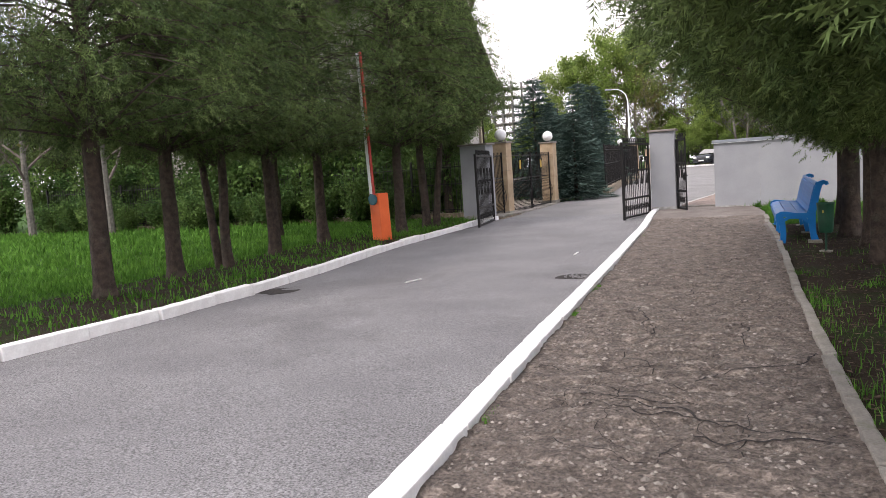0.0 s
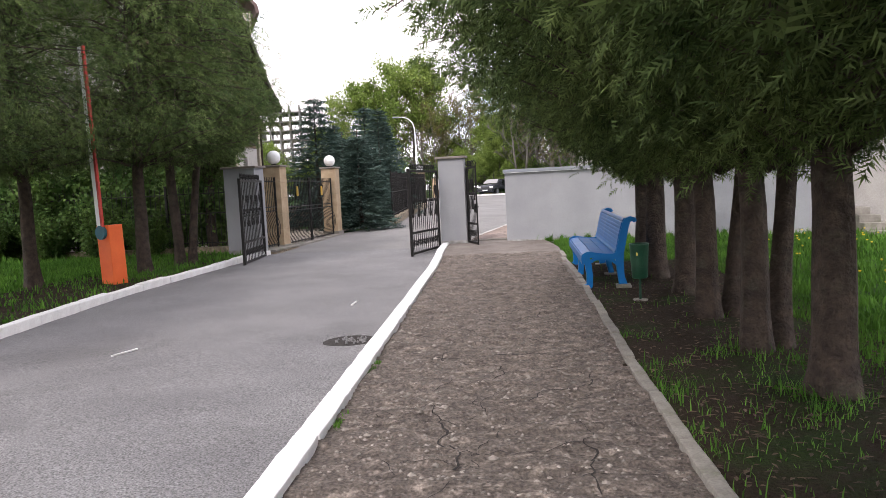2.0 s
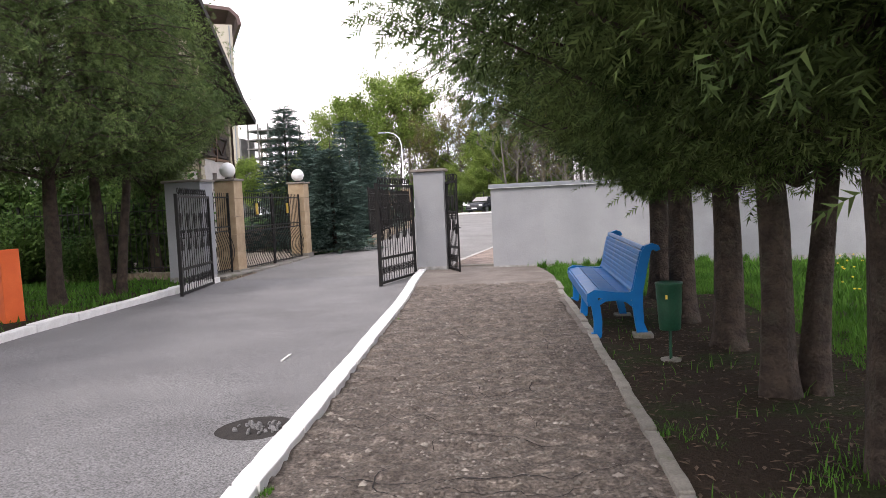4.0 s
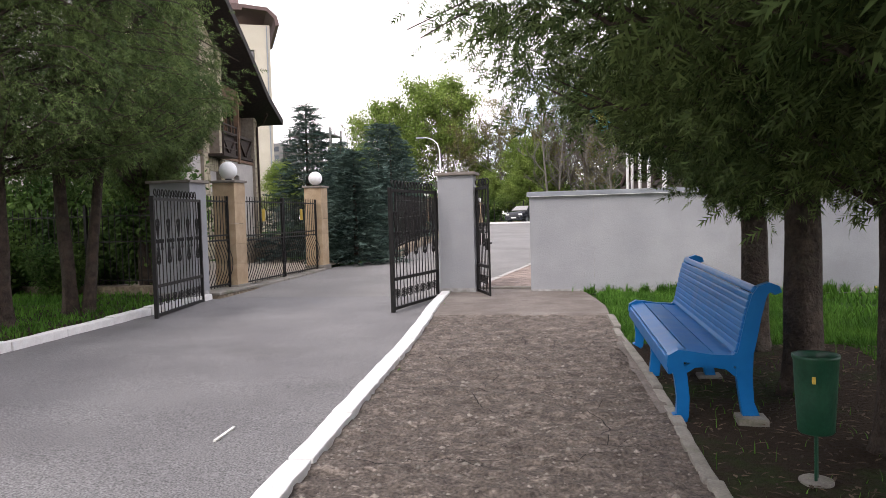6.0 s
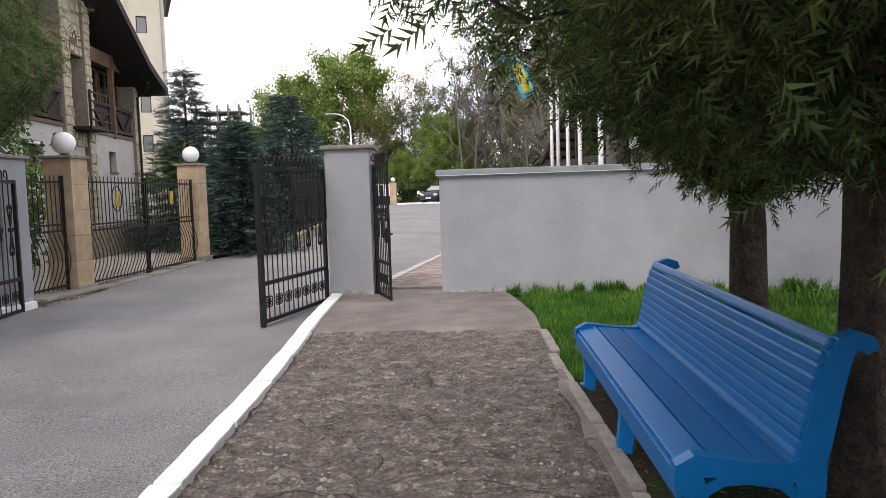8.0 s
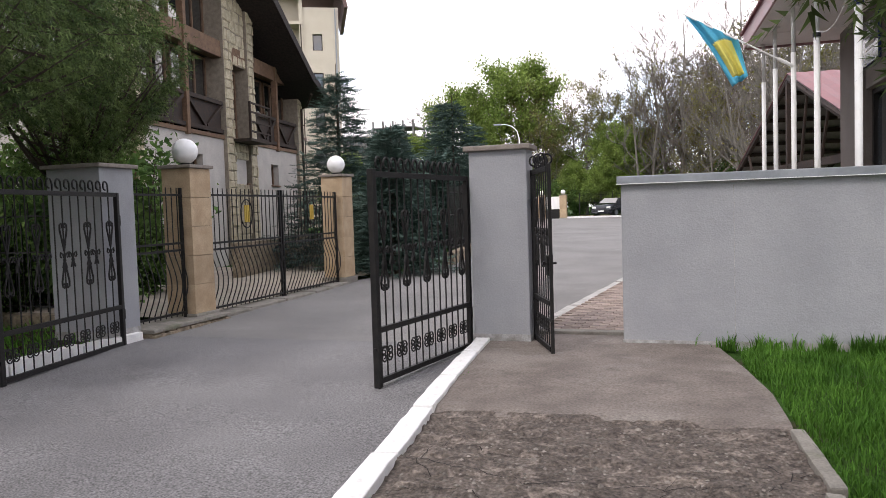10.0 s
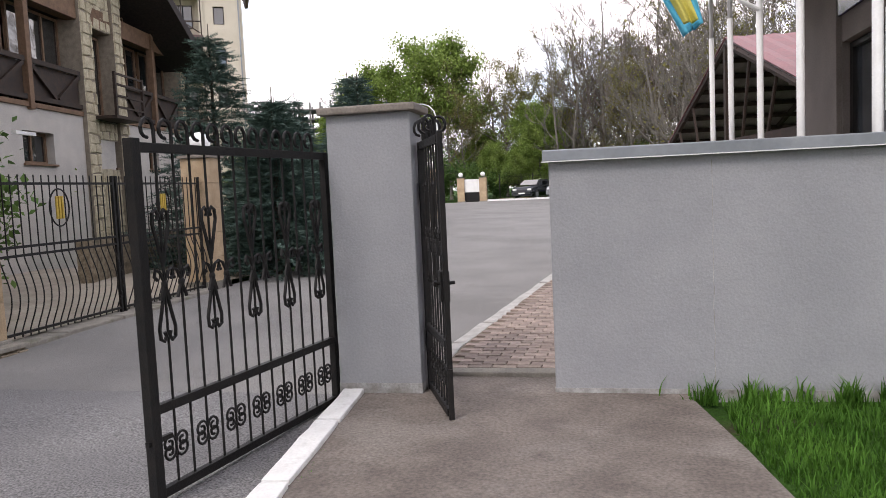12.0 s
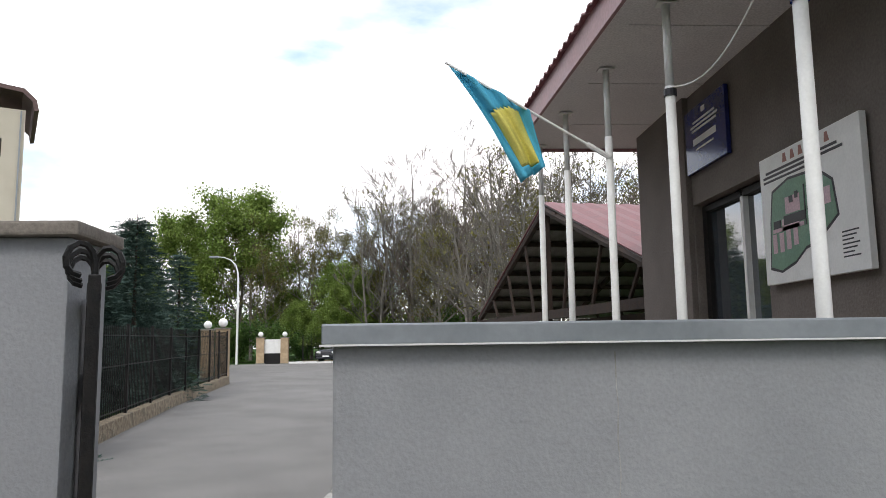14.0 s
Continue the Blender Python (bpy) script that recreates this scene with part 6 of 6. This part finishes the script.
# ---- parked cars ----
def car(m, paint, label):
    root = thing("car", m, label, "car", "parked cars by the far fence")
    sect = [(-2.1, 0.45, 0.5), (-2.15, 0.7, 0.55), (-2.0, 0.95, 0.72), (-1.1, 1.02, 0.8), (-0.35, 1.45, 0.62), (0.9, 1.5, 0.62), (1.75, 1.35, 0.62), (2.05, 0.95, 0.75), (2.1, 0.5, 0.7)]
    bm = bmesh.new()
    rows = []
    for x, z, w in sect:
        rows.append([bm.verts.new(p) for p in ((x, -0.86, 0.28), (x, -0.89, min(z, 0.75)), (x, -w, z), (x, w, z), (x, 0.89, min(z, 0.75)), (x, 0.86, 0.28))])
    for a, b in zip(rows, rows[1:]):
        for k in range(6):
            bm.faces.new((a[k], a[(k + 1) % 6], b[(k + 1) % 6], b[k]))
    bm.faces.new(rows[0])
    bm.faces.new(rows[-1])
    bmesh.ops.recalc_face_normals(bm, faces=bm.faces)
    bmesh.ops.bevel(bm, geom=list(bm.edges), offset=0.04, segments=2, affect="EDGES")
    body = part("body", bm, paint, root, smooth=True)
    bm = bmesh.new()
    v = [bm.verts.new(p) for p in ((-1.08, -0.74, 1.06), (-1.08, 0.74, 1.06), (-0.42, 0.6, 1.44), (-0.42, -0.6, 1.44))]
    bm.faces.new(v)
    bmesh.ops.translate(bm, verts=bm.verts, vec=(-0.03, 0, 0.03))
    part("windscreen", bm, PANE, body).modifiers.new("thickness", "SOLIDIFY").thickness = 0.01
    for s in (-1, 1):
        part("side_window", boxed(-0.3, 1.5, s * 0.77 - 0.02, s * 0.77 + 0.02, 1.02, 1.36, bevel=0.01), PANE, body).matrix_basis = pose(0, 0, 0, 0, 0, 0)
        part("headlight", boxed(-2.16, -2.05, s * 0.62 - 0.16, s * 0.62 + 0.16, 0.68, 0.82, bevel=0.03), WHITE, body)
        for x in (-1.35, 1.35):
            bm = bmesh.new()
            tube(bm, [(x, s * 0.7, 0.33), (x, s * 0.9, 0.33)], 0.33, 20)
            wh = part("wheel", bm, INK, root)
            bm = bmesh.new()
            tube(bm, [(x, s * 0.9, 0.33), (x, s * 0.91, 0.33)], 0.2, 14)
            part("rim", bm, ZINC, wh)
    part("grille", boxed(-2.18, -2.12, -0.4, 0.4, 0.55, 0.75, bevel=0.01), INK, body)
    part("number_plate", boxed(-2.19, -2.17, -0.26, 0.26, 0.42, 0.52), WHITE, body)
    return root


DARKCAR = mat("dark_metallic_paint", (0.012, 0.014, 0.018), (0.02, 0.023, 0.028), scale=2, rough=0.2, bump=0.0, spec=0.7)
SILVERCAR = mat("silver_paint", (0.3, 0.31, 0.33), (0.35, 0.36, 0.38), scale=2, rough=0.25, bump=0.0, metal=0.4)
car(pose(-5.6, 75.5, rise(74) - 0.08, 0, 0, 68), DARKCAR, "dark parked car facing the yard")
car(pose(-3.2, 75.9, rise(74) - 0.08, 0, 0, 74), SILVERCAR, "silver parked car beside a dark one")
car(pose(-0.8, 75.9, rise(74) - 0.08, 0, 0, 74), DARKCAR, "dark parked car near the far fence")
far_kerb = kerb("kerb_far", [(60, 0), (120, 0)], 60, 100, 1.0, 0.16, 0.06, lambda y: 0.0, LIMEWASH, "white painted kerb across the far yard")
far_kerb.matrix_basis = pose(-69.0, 73.3, rise(73) - 0.02, 0, 0, -90) @ pose(0, 0, 0)


# ---- brick walk beyond the wicket ----
BRICK = mat("red_clay_paver", (0.25, 0.19, 0.163), (0.35, 0.285, 0.245), scale=7, rough=0.9, bump=0.4, fine=60, vary=0.28)
BED = mat("sand_bed", (0.16, 0.13, 0.1), (0.22, 0.18, 0.14), scale=8, rough=0.95, bump=0.4)
walk_n = sheet("brick_walk", lambda y: lerp(KERB_2, y) + 0.1, lambda y: 2.2, steps(22.3, 45, 46), 6, lambda x, y: rise(y) + 0.03, BED)
tagged(walk_n, "red clay paver walk behind the wall", "pavement", kind="structure")
pm = bpy.data.meshes.new("paver")
bm = boxed(-0.096, 0.096, -0.046, 0.046, -0.03, 0.014, bevel=0.006)
bm.to_mesh(pm)
bm.free()
pm.materials.append(BRICK)
rng_b = random.Random(3)
far_v, far_f = [], []
row, y, made = 0, 22.4, 0
while y < 40:
    x = lerp(KERB_2, y) + 0.22 + (0.1 if row % 2 else 0.0)
    while x < min(2.0, lerp(KERB_2, y) + 2.6):
        z = rise(y) + 0.03 + rng_b.uniform(-0.003, 0.003)
        if y < 28.5 and made < 300 and x < lerp(KERB_2, y) + 1.2:
            shared("paver", pm, walk_n, pose(x, y, z, rng_b.uniform(-1, 1), rng_b.uniform(-1, 1), rng_b.uniform(-1.5, 1.5)))
            made += 1
        else:
            k = len(far_v)
            far_v += [(x + sx * 0.096, y + sy * 0.046, z + dz) for dz in (-0.01, 0.014) for sx, sy in ((-1, -1), (1, -1), (1, 1), (-1, 1))]
            far_f += [(k + 4, k + 5, k + 6, k + 7), (k, k + 1, k + 5, k + 4), (k + 1, k + 2, k + 6, k + 5), (k + 2, k + 3, k + 7, k + 6), (k + 3, k, k + 4, k + 7)]
        x += 0.2
    y += 0.1
    row += 1
tagged(arrays("paver_field", far_v, far_f, BRICK, walk_n), kind="stuff")

# ---- cracks, pothole, litter on the path ----
CRACK = mat("dark_crack", (0.022, 0.019, 0.017), (0.04, 0.034, 0.03), scale=14, rough=1.0, bump=0.5, fine=60)
rng_c = random.Random(12)


def crack(bm, x, y, heading, length, width):
    """A jagged, branching crack on the footpath."""
    left, right, d = [], [], 0.0
    while d < length:
        w = width * (0.35 + 0.9 * abs(noise.noise((x * 9, y * 9, 1.0)))) * min(1.0, 3 * (1 - d / length) + 0.1)
        heading += rng_c.uniform(-1.2, 1.2)
        heading *= 0.6
        nx, ny = -math.sin(heading_base + heading), math.cos(heading_base + heading)
        z = walkway_z(x, y) + 0.005
        left.append(bm.verts.new((x + nx * w, y + ny * w, z)))
        right.append(bm.verts.new((x - nx * w, y - ny * w, z)))
        stepd = rng_c.uniform(0.03, 0.08)
        x += stepd * math.cos(heading_base + heading)
        y += stepd * math.sin(heading_base + heading)
        if not lerp(KERB_R, y) + 0.28 < x < lerp(EDGE_R, y) - 0.03 or y > 19.0:
            break
        d += stepd
    for a, b, c, e in zip(left, left[1:], right, right[1:]):
        bm.faces.new((a, b, e, c))


crack_bm = bmesh.new()
STARTS = ((-0.15, 5.75, 0.05, 1.6, 0.011), (0.25, 6.2, 1.5, 1.6, 0.01), (-0.55, 5.7, 0.1, 1.1, 0.009), (0.55, 5.45, 2.6, 0.9, 0.012), (0.35, 5.2, 0.3, 0.8, 0.012), (-0.25, 7.6, 1.55, 1.4, 0.009), (0.1, 8.8, 1.3, 1.2, 0.008),
          (-0.9, 6.4, 0.2, 1.4, 0.007), (-1.0, 10.2, 0.15, 1.9, 0.008), (-0.9, 12.0, 0.0, 1.6, 0.007), (-1.3, 13.1, -0.05, 2.0, 0.007), (-1.2, 11.1, 0.1, 1.2, 0.006), (-1.5, 14.9, 0.05, 2.0, 0.008), (-1.6, 16.2, 0.0, 1.8, 0.006), (-0.2, 9.4, 1.8, 1.6, 0.007),
          (0.2, 13.6, 1.7, 1.5, 0.006), (-0.9, 4.9, 0.1, 1.5, 0.009), (0.5, 7.3, 1.4, 1.2, 0.007), (-1.9, 18.0, 0.0, 2.2, 0.006), (-0.6, 17.0, 1.4, 1.2, 0.005), (0.4, 10.8, 2.9, 1.2, 0.006), (-0.4, 14.2, 2.0, 0.9, 0.006))
for x, y, heading_base, ln, w in STARTS:
    crack(crack_bm, x, y, 0.0, ln, w * 1.25)
for k in range(90):
    y = rng_c.uniform(4.0, 18.6)
    x = rng_c.uniform(lerp(KERB_R, y) + 0.35, lerp(EDGE_R, y) - 0.2)
    heading_base = rng_c.choice((0.0, 0.1, -0.1, 3.1, 1.5)) + rng_c.uniform(-0.25, 0.25)
    crack(crack_bm, x, y, 0.0, rng_c.uniform(0.3, 1.2), rng_c.uniform(0.003, 0.007))
heading_base = 0.0
tagged(part("crack_network", crack_bm, CRACK, walkway, "dark jagged cracks"), kind="stuff")

# shallow ridges and chips of broken surface
chips = bmesh.new()
for k in range(7500):
    y = rng_c.uniform(3.5, 19.0)
    x = rng_c.uniform(lerp(KERB_R, y) + 0.25, lerp(EDGE_R, y) - 0.03)
    r = rng_c.uniform(0.007, 0.019) * (1.8 if rng_c.random() < 0.1 else 1)
    z = walkway_z(x, y)
    n = 5
    a0 = rng_c.uniform(0, 6)
    ring = [chips.verts.new((x + r * rng_c.uniform(0.6, 1.2) * math.cos(a0 + math.tau * i / n), y + r * rng_c.uniform(0.6, 1.2) * math.sin(a0 + math.tau * i / n), z - 0.002)) for i in range(n)]
    tip = chips.verts.new((x, y, z + r * 0.45))
    for i in range(n):
        chips.faces.new((ring[i], ring[(i + 1) % n], tip))
PEBBLE = mat("loose_grit", (0.14, 0.12, 0.103), (0.26, 0.232, 0.2), scale=3, rough=0.9, bump=0.2, vary=0.45, island=True)
tagged(part("grit", chips, PEBBLE, walkway, "loose grit and small stones"), kind="stuff")

hole = thing("pothole", pose(-1.92, 11.52, -0.085), "broken pothole in the driveway with rubble inside", "pothole", kind="structure")
outline = [(0.25 * math.cos(a) * (1 + 0.22 * noise.noise((math.cos(a) * 2, math.sin(a) * 2, 3))), 0.3 * math.sin(a) * (1 + 0.25 * noise.noise((math.cos(a) * 2, math.sin(a) * 2, 7)))) for a in steps(0, math.tau, 26)[:-1]]
part("pit", prism(bmesh.new(), [(x * 1.5, y * 1.25) for x, y in outline], -0.09, -0.035), CRACK, hole, "dark broken pit")
rub = bmesh.new()
for k in range(34):
    a, r = rng_c.uniform(0, math.tau), rng_c.uniform(0, 0.21)
    bmesh.ops.create_icosphere(rub, subdivisions=1, radius=rng_c.uniform(0.012, 0.035), matrix=Matrix.Translation((r * math.cos(a), r * 0.85 * math.sin(a), -0.03)) @ Euler((k, k * 2, k * 3)).to_matrix().to_4x4() @ Matrix.Diagonal((1.3, 0.8, 0.6, 1)))
tagged(part("rubble", rub, ASPHALT, hole, "grey rubble"), kind="stuff")
hole_2 = thing("pothole", pose(-5.95, 10.05, -0.085), "shallow patch of broken asphalt by the kerb", "pothole", kind="structure")
part("pit", prism(bmesh.new(), [(x * 1.2, y * 0.9) for x, y in outline], -0.06, 0.003), CRACK, hole_2)
# worn pale marks on the driveway
for x, y, yaw in ((-4.2, 10.93, -15), (-2.505, 13.77, 4)):
    tagged(part("paint_mark", boxed(-0.012, 0.012, -0.17, 0.17, 0, 0.015), LIMEWASH), "short worn white paint mark on the asphalt", "mark", "worn paint marks", "structure").matrix_basis = pose(x, y, rise(y) - 0.083, 0, 0, yaw)

# ---- crumbling cement apron beside the bench ----
apron = sheet("cement_apron", lambda y: lerp(EDGE_R, y) - 0.07 - 0.07 * noise.noise((y * 2, 1, 1)), lambda y: lerp(EDGE_R, y) + 0.02, steps(14.3, 17.4, 40), 5, lambda x, y: rise(y) + 0.01 + 0.012 * noise.noise((x * 6, y * 5, 2)), SCREED)
tagged(apron, "crumbling cement strip along the path edge", "pavement", kind="structure")


# ---- grass ----
def grass(name, n, place, hmin, hmax, parent, label, seed, wide=0.006, clump=0.0):
    """Many bent blades; place(rng) gives x, y, z or None."""
    rng = np.random.default_rng(seed)
    pts = place(rng, n)
    n = len(pts)
    h = rng.uniform(hmin, hmax, n) * (0.6 + 0.8 * rng.random(n) ** 2)
    a = rng.uniform(0, math.tau, n)
    bend = rng.uniform(0.1, 0.8, n) * h
    w = wide * rng.uniform(0.7, 1.6, n)
    d = np.stack([np.cos(a), np.sin(a), np.zeros(n)], 1)
    s = np.stack([-np.sin(a), np.cos(a), np.zeros(n)], 1)
    up = np.array([0, 0, 1.0])
    v = np.stack([pts - s * w[:, None], pts + s * w[:, None],
                  pts + d * (bend * 0.3)[:, None] + up * (h * 0.6)[:, None] + s * (w * 0.7)[:, None], pts + d * (bend * 0.3)[:, None] + up * (h * 0.6)[:, None] - s * (w * 0.7)[:, None],
                  pts + d * bend[:, None] + up * h[:, None]], 1).reshape(-1, 3)
    me = bpy.data.meshes.new(name)
    k = np.arange(n)[:, None] * 5
    loops = np.concatenate([k + np.array([[0, 1, 2, 3]]), k + np.array([[3, 2, 4]])], 1).reshape(-1)
    me.vertices.add(5 * n)
    me.vertices.foreach_set("co", v.reshape(-1).astype(np.float32))
    me.loops.add(7 * n)
    me.loops.foreach_set("vertex_index", loops.astype(np.int32))
    me.polygons.add(2 * n)
    me.polygons.foreach_set("loop_start", (np.arange(n)[:, None] * 7 + np.array([[0, 4]])).reshape(-1).astype(np.int32))
    me.update(calc_edges=True)
    me.materials.append(GRASS)
    ob = new(name, me)
    ob.parent = parent
    return tagged(ob, label, "grass", kind="stuff")


def scatter(x0, x1, y0, y1, height, keep):
    def place(rng, n):
        out = []
        while len(out) < n:
            x, y = rng.uniform(x0, x1), rng.uniform(y0, y1)
            if rng.random() < keep(x, y):
                out.append((x, y, height(x, y) - 0.02))
        return np.array(out)
    return place


def tufted(x, y, lo=-0.1):
    return min(1.0, max(0.0, (noise.noise((x * 1.7, y * 1.7, 8.0)) - lo) * 2.2))


def east_keep(x, y):
    e = lerp(EDGE_R, y)
    if x < e + 0.07:
        return 0.0
    if y > 17.2:
        return 0.9
    if x < 2.7:
        if y > 11.2:
            return 0.012
        if y < 9.5:
            return min(1.0, 0.1 + 0.6 * tufted(x, y, 0.05)) if x < e + 1.1 else 0.35 * tufted(x, y)
        return 0.25 * tufted(x, y) + (0.75 * tufted(x, y, 0.0) if x < e + 0.9 or y < 9 else 0.1)
    return 0.95


grass("grass", 24000, scatter(0.3, 3.4, 2.5, 17.2, lawn_r, east_keep), 0.04, 0.12, None, "sparse grass tufts on soil under the thujas", 1, wide=0.004)
grass("grass", 46000, scatter(0.2, 3.4, 17.0, 21.7, lawn_r, east_keep), 0.05, 0.115, None, "thick green grass before the wall", 2, wide=0.0045)
grass("grass", 42000, scatter(3.0, 12.0, 8.0, 21.5, lawn_r, lambda x, y: 0.95), 0.07, 0.18, None, "bright green lawn with dandelions", 3, wide=0.012)


def west_keep(x, y):
    if x > lerp(KERB_L, y) - 0.2:
        return 0.0
    if x > -9.4:
        return 0.12 + 0.5 * tufted(x, y, 0.05) + (0.4 if y > 17 else 0)
    return 0.9


def west_z(x, y):
    return rise(y) - 0.02


grass("grass", 42000, scatter(-13.0, -6.3, 4.0, 21.9, west_z, west_keep), 0.05, 0.15, None, "grass along the kerb and under the trees", 4, wide=0.01)
grass("grass", 36000, scatter(-30.0, -13.0, 6.0, 22.0, west_z, lambda x, y: 0.9), 0.1, 0.22, None, "lush spring lawn behind the trees", 5, wide=0.022)
# weeds along the wall foot and kerb joint
grass("grass", 3600, scatter(-0.4, 5.0, 21.6, 21.76, lambda x, y: rise(y), lambda x, y: tufted(x * 3, y, -0.1) * (1 if x > 0.3 else 0.3)), 0.05, 0.17, None, "tall weeds at the wall foot", 6, wide=0.006)
grass("grass", 500, scatter(-3.0, 0.5, 3.5, 21.5, lambda x, y: rise(y) + 0.01, lambda x, y: 1.0 if abs(x - lerp(KERB_R, y) - 0.255) < 0.025 and tufted(x * 2, y * 0.9, 0.12) > 0.2 else 0.0), 0.01, 0.03, None, "moss and grass in the joint behind the kerb", 7, wide=0.004)

DANDELION = mat("dandelion_yellow", (0.7, 0.52, 0.02), (0.78, 0.6, 0.04), scale=20, rough=0.8, bump=0.0)
dd = bmesh.new()
rng_d = random.Random(5)
for k in range(260):
    x, y = rng_d.uniform(4.0, 11.0), rng_d.uniform(11.0, 21.3)
    z = lawn_r(x, y) + rng_d.uniform(0.12, 0.2)
    ring = [dd.verts.new((x + 0.022 * math.cos(math.tau * i / 7), y + 0.022 * math.sin(math.tau * i / 7), z)) for i in range(7)]
    tip = dd.verts.new((x, y, z + 0.012))
    low = dd.verts.new((x, y, z - 0.02))
    for i in range(7):
        dd.faces.new((ring[i], ring[(i + 1) % 7], tip))
        dd.faces.new((ring[(i + 1) % 7], ring[i], low))
tagged(part("dandelion_heads", dd, DANDELION), "yellow dandelion flowers in the lawn", "flowers", kind="stuff")

# fallen needles and leaves on the soil
LITTER = mat("brown_leaf_litter", (0.05, 0.032, 0.022), (0.13, 0.09, 0.06), scale=4, rough=0.95, bump=0.0, vary=0.4, island=True)
lt = bmesh.new()
for k in range(5200):
    if k % 3:
        y = rng_d.uniform(4.5, 17.2)
        x = rng_d.uniform(lerp(EDGE_R, y) + 0.1, 3.2)
        z = lawn_r(x, y)
    else:
        y = rng_d.uniform(5.0, 21.5)
        x = rng_d.uniform(-9.4, lerp(KERB_L, y) - 0.2)
        z = west_z(x, y)
    z += 0.03 * abs(noise.noise((x * 3, y * 3, 1))) + 0.012
    a, l, w = rng_d.uniform(0, 6.28), rng_d.uniform(0.015, 0.05), rng_d.uniform(0.004, 0.014)
    c, s = math.cos(a), math.sin(a)
    lt.faces.new([lt.verts.new((x + c * p - s * q, y + s * p + c * q, z + r)) for p, q, r in ((-l, 0, 0), (0, -w, 0.006), (l, 0, 0.002), (0, w, 0.004))])
tagged(part("leaf_litter", lt, LITTER), "brown fallen needles and twigs on the soil", "litter", kind="stuff")
